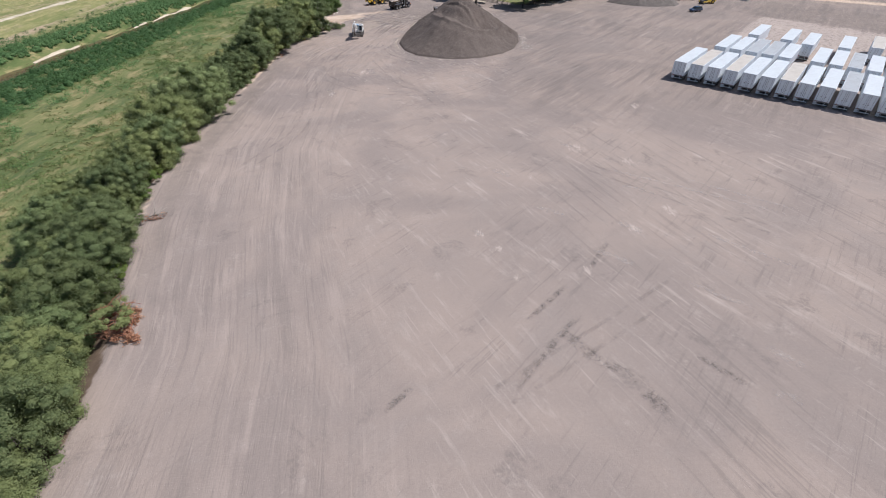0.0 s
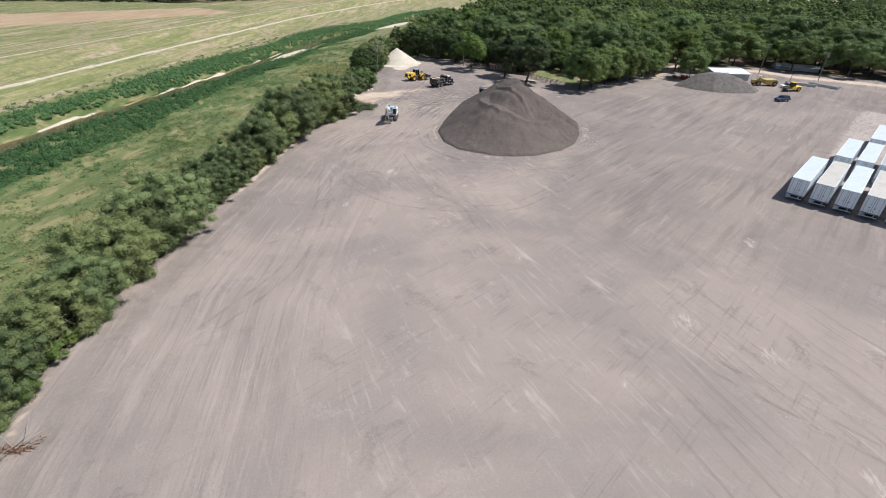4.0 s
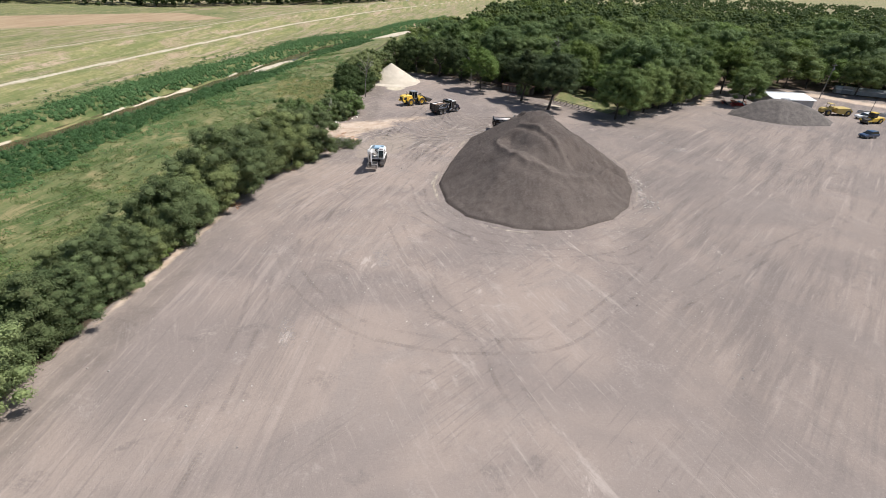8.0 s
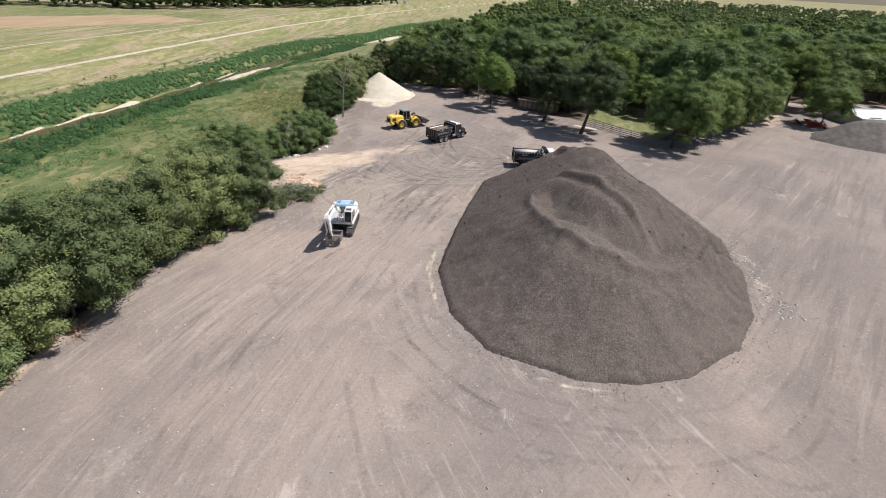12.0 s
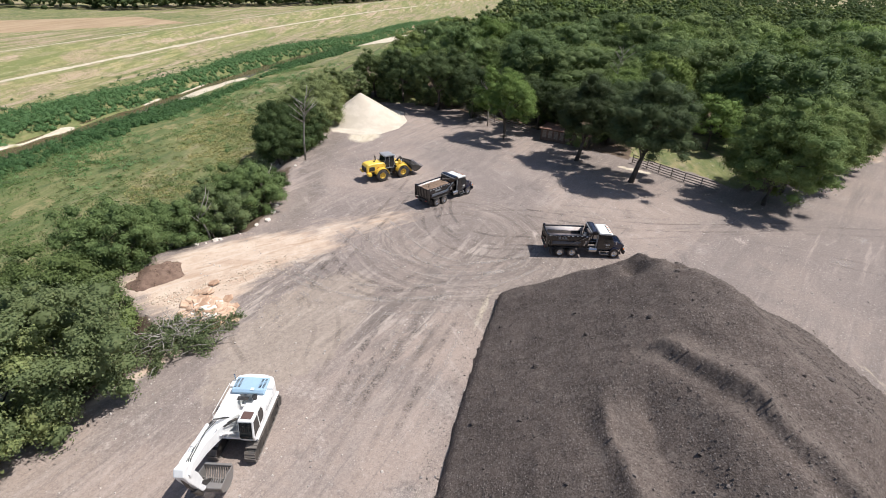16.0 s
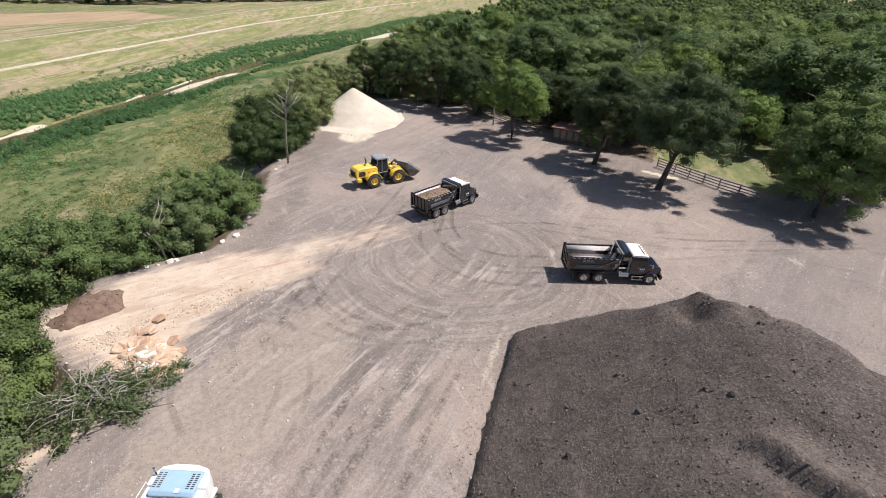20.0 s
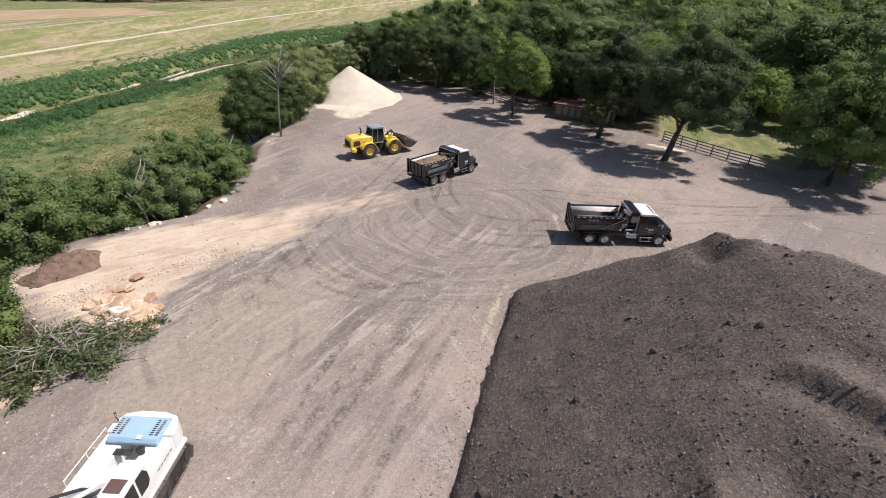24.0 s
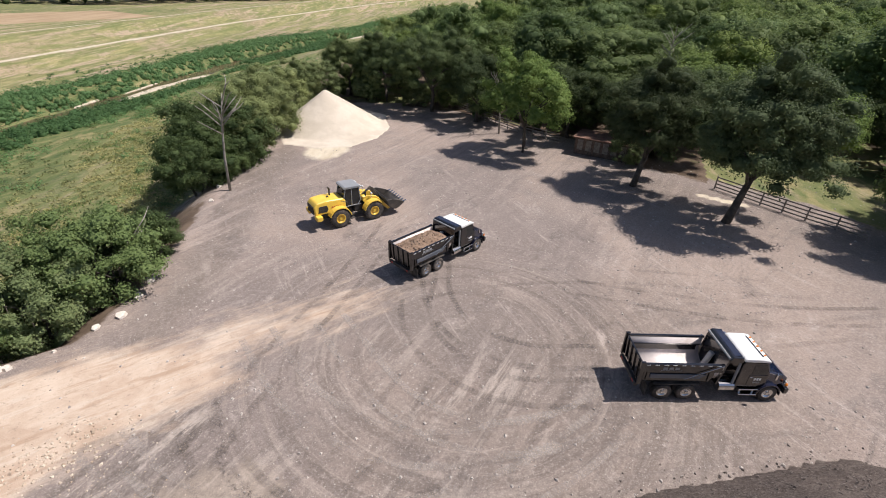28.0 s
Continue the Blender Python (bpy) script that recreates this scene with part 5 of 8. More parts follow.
# single clods that stand out on the stockpile
clod_meshes = []
for k in range(4):
    rk = np.random.default_rng(70 + k)
    bm = bmesh.new()
    bmesh.ops.create_icosphere(bm, subdivisions=1, radius=1.0)
    for v in bm.verts:
        v.co = Vector((v.co.x * 1.2, v.co.y, v.co.z * 0.75)) * rk.uniform(0.72, 1.15)
    me_ = bpy.data.meshes.new("clod")
    bm.to_mesh(me_)
    bm.free()
    me_.materials.append(CLOD_DARK)
    clod_meshes.append(me_)
ridge_v = pile_v[(pile_v[:, 2] > 1.0) & (pile_v[:, 1] > 134)]
for k in range(48):
    v = ridge_v[r5.integers(0, len(ridge_v))]
    ob = new("clod", clod_meshes[k % 4])
    ob.parent = pile
    ob.matrix_basis = pose(float(v[0]), float(v[1]), float(v[2]) + 0.03, r5.uniform(0, 60), 0, r5.uniform(0, 360)) @ Matrix.Scale(0.08 + 0.16 * r5.random() ** 3, 4)
bank_p = np.array([(-7.6, 159.0), (-8.9, 151), (-10.5, 142), (-11.5, 133), (-9.8, 125.4), (-5.9, 120.5), (1.0, 118.2), (6.4, 118.2)])
bj = r5.uniform(0, 6.999, 2400)
bi = bj.astype(int)
bp = bank_p[bi] + (bank_p[bi + 1] - bank_p[bi]) * (bj - bi)[:, None] + r5.normal(0, 0.34, (2400, 2))
stones("gravel", np.column_stack([bp, level(bp[:, 0], bp[:, 1]) + 0.01]), 0.018 + 0.06 * r5.random(2400) ** 4, stone_mat("foot_gravel", (0.16, 0.135, 0.115), (0.42, 0.365, 0.31)), "pale gravel and crumbs along the stockpile's foot", 29)
rx_, ry_ = 23.0 + r5.normal(0, 0.7, 170), r5.uniform(130, 146, 170)
stones("rubble", np.column_stack([rx_, ry_, level(rx_, ry_) + 0.02]), 0.05 + 0.22 * r5.random(170) ** 3, stone_mat("white_rubble", (0.42, 0.38, 0.34), (0.68, 0.63, 0.57)), "pale broken rubble at the stockpile's foot", 27)
ru = r5.random(420)
rb = np.column_stack([np.interp(ru, [0, 0.5, 1], [33.8, 42.2, 59.0]), np.interp(ru, [0, 0.5, 1], [185.8, 193.9, 213.6])]) + r5.normal(0, 0.8, (420, 2))
stones("rubble", np.column_stack([rb, level(rb[:, 0], rb[:, 1]) + 0.03]), 0.05 + 0.26 * r5.random(420) ** 3, stone_mat("grey_rubble", (0.30, 0.27, 0.245), (0.52, 0.48, 0.43)), "grey broken rubble along the foot of the trees", 30)
pick = r5.integers(0, len(mound_v), 420)
stones("crumbs", mound_v[pick] + np.array([0, 0, 0.02]), 0.03 + 0.09 * r5.random(420) ** 3, stone_mat("brown_clod", (0.11, 0.068, 0.048), (0.25, 0.17, 0.12)), "brown crumbs on the fresh mound", 28)

# ---- machines: tools ----
RUBBER = paint("tyre_rubber", (0.022, 0.021, 0.020), 0.85, 0.85, (0.20, 0.17, 0.145))
BLACK = paint("black_paint", (0.006, 0.006, 0.008), 0.16, 0.07, coat=0.6)
NAVY = paint("dark_blue_paint", (0.006, 0.010, 0.030), 0.14, 0.10, coat=0.6)
WHITE = paint("white_paint", (0.80, 0.80, 0.78), 0.35, 0.10, coat=0.2)
CHROME = paint("chrome", (0.62, 0.62, 0.62), 0.16, 0.25, metal=1.0)
# Sun glare on the bare lining is put into its pale colour.
STEEL = paint("tub_steel", (0.80, 0.72, 0.68), 0.42, 0.30, (0.26, 0.155, 0.11), metal=0.10)
DARK_STEEL = paint("dark_steel", (0.060, 0.056, 0.052), 0.50, 0.60, metal=0.4)
CHASSIS = paint("chassis_black", (0.015, 0.015, 0.015), 0.60, 0.50)
YELLOW = paint("yellow_paint", (0.86, 0.57, 0.075), 0.38, 0.22, (0.30, 0.21, 0.10), coat=0.2)
OCHRE = paint("faded_yellow_paint", (0.55, 0.40, 0.11), 0.55, 0.45)
PALE_BLUE = paint("pale_blue_paint", (0.34, 0.49, 0.62), 0.40, 0.18)
ORANGE = paint("orange_paint", (0.55, 0.10, 0.02), 0.5, 0.3)
RED = paint("red_paint", (0.42, 0.025, 0.02), 0.4, 0.2)
AMBER = paint("amber_lens", (0.85, 0.25, 0.02), 0.2, 0.05)
LAMP = paint("lamp_lens", (0.75, 0.76, 0.78), 0.08, 0.05)
GREY = paint("grey_paint", (0.26, 0.27, 0.28), 0.5, 0.25)
n = Nodes("dark_glass")
GLASS = n.set((0.012, 0.016, 0.018), 0.05, 0.0, Specular_IOR_Level=0.6)
n = Nodes("sun_roof_glass")
BROWN_GLASS = n.set(n.mix(n.noise(n.objpos(), 4), (0.11, 0.065, 0.055), (0.15, 0.095, 0.08)), 0.25)


def chamfer(bm, verts, width, segs=1):
    if width > 0:
        edges = {e for v in verts for e in v.link_edges}
        bmesh.ops.bevel(bm, geom=list(edges), offset=width, segments=segs, affect="EDGES", profile=0.6, clamp_overlap=True)


def bx(bm, x0, x1, y0, y1, z0, z1, bevel=0.02, segs=1):
    """A box with broken edges."""
    m = Matrix.LocRotScale(((x0 + x1) / 2, (y0 + y1) / 2, (z0 + z1) / 2), None, (abs(x1 - x0), abs(y1 - y0), abs(z1 - z0)))
    vs = bmesh.ops.create_cube(bm, size=1, matrix=m)["verts"]
    chamfer(bm, vs, bevel, segs)
    return bm


def prism(bm, profile, y0, y1, bevel=0.02, segs=1, taper=None):
    """A profile in x and z drawn out from y0 to y1; taper(x, y, z) moves the points."""
    a = [bm.verts.new((x, y0, z)) for x, z in profile]
    b = [bm.verts.new((x, y1, z)) for x, z in profile]
    k = len(profile)
    bm.faces.new(a), bm.faces.new(b[::-1])
    for i in range(k):
        bm.faces.new((a[(i + 1) % k], a[i], b[i], b[(i + 1) % k]))
    if taper:
        for v in a + b:
            v.co = Vector(taper(*v.co))
    bmesh.ops.recalc_face_normals(bm, faces=bm.faces)
    chamfer(bm, a + b, bevel, segs)
    return bm


def rod(bm, p0, p1, r, sides=10, r1=None):
    p0, p1 = Vector(p0), Vector(p1)
    d = p1 - p0
    m = Matrix.Translation((p0 + p1) / 2) @ d.to_track_quat("Z", "Y").to_matrix().to_4x4()
    bmesh.ops.create_cone(bm, cap_ends=True, segments=sides, radius1=r, radius2=r if r1 is None else r1, depth=d.length, matrix=m)
    return bm


def lathe(bm, profile, centre, sides=28, arc=math.tau):
    """A profile of (radius, y) turned round an axle along y."""
    rings = []
    for k in range(sides):
        a = k * arc / sides
        rings.append([bm.verts.new((centre[0] + r * math.cos(a), centre[1] + y, centre[2] + r * math.sin(a))) for r, y in profile])
    for k in range(sides):
        r0, r1 = rings[k], rings[(k + 1) % sides]
        for i in range(len(profile) - 1):
            bm.faces.new((r0[i], r0[i + 1], r1[i + 1], r1[i])).smooth = True
    bmesh.ops.recalc_face_normals(bm, faces=bm.faces)
    return bm


def wheel(parent, x, y, r, width, rim_r, rim_mat, lugs=0, out=-1, label=""):
    """A wheel: tyre with shoulders, rim dished on its outer side, hub and nuts."""
    h = width / 2
    w = part("tyre", lathe(bmesh.new(), [(rim_r, -h * 0.82), (r * 0.86, -h), (r * 0.97, -h * 0.86), (r, -h * 0.6), (r, h * 0.6), (r * 0.97, h * 0.86), (r * 0.86, h), (rim_r, h * 0.82)], (x, y, r)), RUBBER, parent, label)
    if lugs:
        bm = bmesh.new()
        for k in range(lugs):
            for s in (-1, 1):
                a = (k + 0.25 * s) * math.tau / lugs
                m = Matrix.Translation((x, y, r)) @ Matrix.Rotation(-a, 4, "Y") @ Matrix.Translation((r * 1.0, s * h * 0.42, 0)) @ Matrix.Rotation(s * 0.5, 4, "X") @ Matrix.Diagonal((0.07, h * 0.85, 0.10, 1))
                bmesh.ops.create_cube(bm, size=1, matrix=m)
        part("tread", bm, RUBBER, w)
    o = out * h
    part("rim", lathe(bmesh.new(), [(0.001, o * 0.45), (rim_r * 0.30, o * 0.45), (rim_r * 0.34, o * 0.25), (rim_r * 0.72, o * 0.20), (rim_r * 0.80, o * 0.62), (rim_r * 0.99, o * 0.86), (rim_r * 1.02, o * 0.70), (rim_r * 1.0, -o * 0.8), (0.001, -o * 0.6)], (x, y, r), 24), rim_mat, w)
    bm = bmesh.new()
    rod(bm, (x, y + o * 0.3, r), (x, y + o * 0.85, r), rim_r * 0.22, 10)
    for k in range(8):
        a = k * math.tau / 8
        rod(bm, (x + math.cos(a) * rim_r * 0.52, y + o * 0.15, r + math.sin(a) * rim_r * 0.52), (x + math.cos(a) * rim_r * 0.52, y + o * 0.36, r + math.sin(a) * rim_r * 0.52), rim_r * 0.07, 6)
    part("hub", bm, rim_mat, w)
    return w


def bars(parent, x, y, z, w, h, count, mat, axis_y=-1, name="lettering"):
    """Plain bars where lettering stands on a side wall."""
    bm = bmesh.new()
    for k in range(count):
        x0 = x + k * w / count
        bx(bm, x0, x0 + w / count * 0.72, y, y + axis_y * 0.008, z, z + h, 0)
    return part(name, bm, mat, parent)


# ---- dump lorries ----
SLATE = paint("slate_blue_paint", (0.085, 0.10, 0.125), 0.35, 0.25)
LOAD = speckled("load_earth", (0.150, 0.095, 0.062), (0.270, 0.185, 0.125), 2.2)


def dump_truck(loaded, label):
    t = new("dump_truck")
    bm = bmesh.new()
    for s in (-0.42, 0.42):
        bx(bm, -1.2, 6.5, s - 0.05, s + 0.05, 0.72, 0.98, 0.01)
    for x in (-0.9, 0.65, 2.6, 4.2, 6.2):
        bx(bm, x, x + 0.12, -0.42, 0.42, 0.75, 0.95, 0.01)
    for x in (0, 1.3, 5.75):
        rod(bm, (x, -0.85, 0.52), (x, 0.85, 0.52), 0.09)
    bx(bm, 0.3, 1.0, -0.18, 0.18, 0.45, 0.8, 0.05)
    rod(bm, (1.4, 0, 0.62), (4.6, 0, 0.8), 0.06)
    part("chassis", bm, CHASSIS, t)
    for x in (0, 1.3):
        for s in (-1, 1):
            wheel(t, x, s * 1.08, 0.52, 0.27, 0.30, CHROME, out=s)
            wheel(t, x, s * 0.77, 0.52, 0.27, 0.30, CHROME, out=s)
    for s in (-1, 1):
        wheel(t, 5.75, s * 1.05, 0.52, 0.30, 0.30, CHROME, out=s)
    # tub: floor rounded into the sides, outer skin, rails, ribs
    inner = [(-1.10, 2.42), (-1.08, 1.75), (-0.95, 1.40), (-0.62, 1.22), (0, 1.17), (0.62, 1.22), (0.95, 1.40), (1.08, 1.75), (1.10, 2.42)]
    bm = bmesh.new()
    a = [bm.verts.new((-1.38, y, z)) for y, z in inner]
    b = [bm.verts.new((2.72, y, z)) for y, z in inner]
    for i in range(len(inner) - 1):
        bm.faces.new((a[i], a[i + 1], b[i + 1], b[i])).smooth = True
    lining = part("tub_lining", bm, STEEL, t, "bare worn steel lining, shiny and rust-stained")
    sol = lining.modifiers.new("thickness", "SOLIDIFY")
    sol.thickness, sol.offset = 0.02, 0
    for s in (-1, 1):
        bm = bmesh.new()
        bx(bm, -1.40, 2.78, s * 1.13, s * 1.19, 1.98, 2.45, 0.01)
        prism(bm, [(-1.40, 2.0), (2.78, 2.0), (2.78, 1.96), (-1.40, 1.96)], s * 0.98, s * 1.17, 0)
        part("side_wall", bm, BLACK, t)
        bm = bmesh.new()
        prism(bm, [(-1.25, 1.30), (2.35, 1.30), (2.5, 1.62), (2.5, 1.96), (-1.25, 1.96)], s * 1.02, s * 1.10, 0.01)
        part("lower_side", bm, BLACK, t)
        bm = bmesh.new()
        prism(bm, [(-0.9, 1.50), (1.75, 1.50), (2.1, 1.80), (-0.9, 1.80)], s * 1.10, s * 1.17, 0.02)
        part("tool_ledge", bm, SLATE, t, "slate-blue ledge along the tub's side")
        bm = bmesh.new()
        bx(bm, -1.44, 2.82, s * 1.08, s * 1.23, 2.42, 2.54, 0.015)
        part("top_rail", bm, BLACK, t)
        for k in range(9):
            bm = bmesh.new()
            bx(bm, -1.3 + k * 0.46, -1.08 + k * 0.46, s * 1.232, s * 1.238, 2.46, 2.50, 0)
            part("reflective_tape", bm, WHITE, t, "strip of white reflective tape")
        for x in (-1.1, 2.2):
            bm = bmesh.new()
            bx(bm, x, x + 0.12, s * 1.10, s * 1.16, 1.34, 1.97, 0.01)
            part("side_rib", bm, BLACK, t)
        bm = bmesh.new()
        rod(bm, (0.9, s * 1.26, 1.55), (2.75, s * 1.26, 2.52), 0.028, 8)
        part("tarp_arm", bm, CHROME, t)
        bm = bmesh.new()
        prism(bm, [(-0.62, 1.10), (1.92, 1.10), (1.92, 1.15), (-0.62, 1.15)], s * 0.62, s * 1.22, 0.01)
        part("rear_fender", bm, CHASSIS, t)
        bm = bmesh.new()
        bx(bm, -0.95, -0.92, s * 0.62, s * 1.22, 0.28, 1.05, 0)
        part("mud_flap", bm, RUBBER, t)
        bars(t, -0.35 if s < 0 else 0.2, s * 1.192, 2.14, 0.95, 0.17, 3, GREY, s)
        bars(t, -0.45 if s < 0 else 0.1, s * 1.192, 2.07, 1.15, 0.03, 9, GREY, s)
    bm = bmesh.new()
    prism(bm, [(-1.42, 1.20), (-1.36, 1.20), (-1.44, 2.56), (-1.52, 2.56)], -1.18, 1.18, 0.01)
    gate = part("tailgate", bm, BLACK, t)
    bm = bmesh.new()
    for y in (-0.8, -0.27, 0.27, 0.8):
        prism(bm, [(-1.50, 1.25), (-1.42, 1.25), (-1.50, 2.5), (-1.58, 2.5)], y - 0.05, y + 0.05, 0.005)
    part("gate_rib", bm, BLACK, gate)
    for s in (-1, 1):
        bm = bmesh.new()
        bx(bm, -1.58, -1.34, s * 1.12, s * 1.26, 1.15, 2.66, 0.02)
        part("corner_post", bm, BLACK, t)
        bm = bmesh.new()
        bx(bm, -1.62, -1.58, s * 0.72, s * 0.95, 0.98, 1.10, 0.01)
        part("tail_light", bm, RED, t)
    bm = bmesh.new()
    bx(bm, -1.60, -1.42, -1.15, 1.15, 0.92, 1.14, 0.02)
    part("rear_bumper", bm, CHASSIS, t)
    bm = bmesh.new()
    prism(bm, [(2.70, 1.15), (2.80, 1.15), (3.05, 2.85), (2.95, 2.85)], -1.16, 1.16, 0.01)
    part("headboard", bm, BLACK, t)
    bm = bmesh.new()
    rod(bm, (2.45, 0, 1.2), (2.75, 0, 2.35), 0.16, 12)
    part("hoist_housing", bm, GREY, t)
    bm = bmesh.new()
    prism(bm, [(3.02, 2.66), (3.62, 2.66), (3.72, 2.78), (3.66, 3.02), (3.10, 3.06), (2.98, 2.86)], -1.20, 1.20, 0.03)
    hous = part("tarp_housing", bm, BLACK, t)
    bm = bmesh.new()
    prism(bm, [(3.20, 3.062), (3.60, 3.045), (3.60, 3.052), (3.20, 3.069)], -1.05, 1.05, 0)
    part("tarp_lid", bm, NAVY, hous, "dark blue glossy lid of the tarp box")
    bm = bmesh.new()
    rod(bm, (2.95, -1.15, 2.95), (2.95, 1.15, 2.95), 0.06, 10)
    part("tarp_roll", bm, GREY, t)
    # cab
    bm = bmesh.new()
    prism(bm, [(3.85, 0.95), (5.35, 0.95), (5.50, 1.10), (5.50, 1.78), (5.18, 2.62), (3.92, 2.66), (3.85, 2.5)], -1.08, 1.08, 0.05, 2)
    cab = part("cab", bm, BLACK, t)
    bm = bmesh.new()
    prism(bm, [(3.86, 2.66), (5.22, 2.62), (5.30, 2.68), (5.18, 2.76), (4.9, 2.83), (4.0, 2.86), (3.88, 2.80)], -1.09, 1.09, 0.05, 2)
    roof = part("cab_roof", bm, WHITE, t, "white cab roof")
    bm = bmesh.new()
    for k in range(5):
        bx(bm, 5.02, 5.12, -0.75 + k * 0.36, -0.68 + k * 0.36, 2.80, 2.87, 0.01)
    part("marker_light", bm, AMBER, roof)
    bm = bmesh.new()
    bx(bm, 4.86, 4.93, -0.85, 0.85, 2.835, 2.85, 0)
    part("roof_seam", bm, BLACK, roof)
    bm = bmesh.new()
    prism(bm, [(5.505, 1.80), (5.535, 1.80), (5.225, 2.58), (5.195, 2.58)], -0.98, 0.98, 0.005)
    part("windscreen", bm, GLASS, cab)
    for s in (-1, 1):
        bm = bmesh.new()
        prism(bm, [(4.50, 1.80), (5.36, 1.80), (5.12, 2.50), (4.50, 2.50)], s * 1.075, s * 1.095, 0.01)
        part("side_window", bm, GLASS, cab)
        bm = bmesh.new()
        prism(bm, [(4.42, 1.06), (5.40, 1.06), (5.40, 1.78), (4.42, 1.78)], s * 1.08, s * 1.10, 0.01)
        door = part("door", bm, BLACK, cab)
        bm = bmesh.new()
        bx(bm, 4.46, 4.60, s * 1.10, s * 1.13, 1.60, 1.66, 0.01)
        part("door_handle", bm, CHROME, door)
        bars(cab, 4.72, s * 1.102, 1.42, 0.42, 0.16, 3, WHITE, s, "door_lettering")
        bars(cab, 4.72, s * 1.102, 1.22, 0.40, 0.10, 4, GREY, s, "door_lettering")
        bm = bmesh.new()
        rod(bm, (5.42, s * 1.08, 1.95), (5.62, s * 1.36, 2.05), 0.02, 6)
        bx(bm, 5.58, 5.68, s * 1.30, s * 1.44, 1.75, 2.15, 0.03)
        part("mirror", bm, CHROME, t)
        bm = bmesh.new()
        bx(bm, 4.10, 5.15, s * 0.95, s * 1.18, 0.78, 0.84, 0.01)
        bx(bm, 4.15, 5.10, s * 0.98, s * 1.24, 0.46, 0.52, 0.01)
        bx(bm, 4.2, 4.3, s * 0.98, s * 1.10, 0.46, 0.84, 0.01)
        bx(bm, 4.9, 5.0, s * 0.98, s * 1.10, 0.46, 0.84, 0.01)
        part("step", bm, CHROME, t)
        bm = bmesh.new()
        rod(bm, (3.02, s * 0.86, 0.82), (3.85, s * 0.86, 0.82), 0.30, 20)
        part("fuel_tank", bm, CHROME, t)
        bm = bmesh.new()
        rod(bm, (3.74, s * 0.98, 0.9), (3.74, s * 0.98, 2.95), 0.07, 12)
        part("exhaust_stack", bm, CHROME if s > 0 else GREY, t)
        bm = bmesh.new()
        arc = [(5.75 + 0.66 * math.cos(q), 0.52 + 0.66 * math.sin(q)) for q in np.linspace(-0.1, math.pi + 0.25, 11)]
        prism(bm, arc + [(x * 0.93 + 5.75 * 0.07, z * 0.93 + 0.52 * 0.07) for x, z in arc[::-1]], s * 0.78, s * 1.22, 0)
        part("front_fender", bm, NAVY, t)
        bm = bmesh.new()
        bx(bm, 6.66, 6.74, s * 0.72, s * 1.0, 1.02, 1.22, 0.03)
        lamp = part("headlight", bm, LAMP, t)
        bm = bmesh.new()
        bx(bm, 6.60, 6.72, s * 1.02, s * 1.12, 1.02, 1.18, 0.02)
        part("turn_signal", bm, AMBER, lamp)
    bm = bmesh.new()
    prism(bm, [(5.46, 0.95), (6.62, 0.92), (6.78, 1.08), (6.74, 1.40), (6.45, 1.62), (6.0, 1.76), (5.46, 1.86)], -1.06, 1.06, 0.16, 4, lambda x, y, z: (x, y * (1 - 0.16 * max(0, x - 5.5) / 1.2) * (1 - 0.12 * max(0, z - 1.2)), z))
    part("bonnet", bm, NAVY, t)
    bm = bmesh.new()
    bx(bm, 6.70, 6.76, -0.55, 0.55, 0.98, 1.40, 0.02)
    for k in range(7):
        bx(bm, 6.76, 6.775, -0.5, 0.5, 1.01 + k * 0.055, 1.03 + k * 0.055, 0)
    part("grille", bm, CHROME, t)
    bm = bmesh.new()
    prism(bm, [(6.62, 0.50), (6.84, 0.52), (6.86, 0.86), (6.62, 0.90)], -1.15, 1.15, 0.05, 2)
    part("front_bumper", bm, BLACK, t)
    if loaded:
        x, y = np.meshgrid(np.linspace(-1.34, 2.62, 60), np.linspace(-1.07, 1.07, 34))
        z = 2.12 + 0.36 * np.cos(y * 1.15) * (0.72 + 0.28 * np.cos((x - 0.5) * 1.2)) + bumpy(x, y, 2.2, 3) * 0.09 + bumpy(x, y, 6, 5) * 0.06
        i = np.arange(x.size).reshape(x.shape)
        q = np.stack([i[:-1, :-1], i[:-1, 1:], i[1:, 1:], i[1:, :-1]], -1).reshape(-1, 4)
        ld = new("load", mesh_np("load", np.stack([x, y, z], -1).reshape(-1, 3), q, LOAD, True))
        ld.parent = t
        tagged(ld, "load of brown earth and rubble")
        rr = np.random.default_rng(4)
        px, py = rr.uniform(-1.2, 2.4, 240), rr.uniform(-0.95, 0.95, 240)
        pz = 2.12 + 0.36 * np.cos(py * 1.15) * (0.72 + 0.28 * np.cos((px - 0.5) * 1.2)) + 0.03
        cl = stones("rubble", np.column_stack([px, py, pz]), 0.03 + 0.08 * rr.random(240) ** 2, stone_mat("load_stone", (0.14, 0.09, 0.06), (0.36, 0.27, 0.20)), "", 31)
        cl.parent = t
        del cl["category"]
    return tagged(t, label, "dump truck")


def set_at(ob, x, y, deg, z=None):
    ob.matrix_basis = pose(x, y, ground_at(x, y) if z is None else z, 0, 0, deg)
    return ob


set_at(dump_truck(False, "black dump truck with an empty steel tub and white cab roof"), -0.45, 166.85, 6.0)
set_at(dump_truck(True, "black dump truck loaded with brown earth beside the loader"), -15.35, 176.65, 51.0)


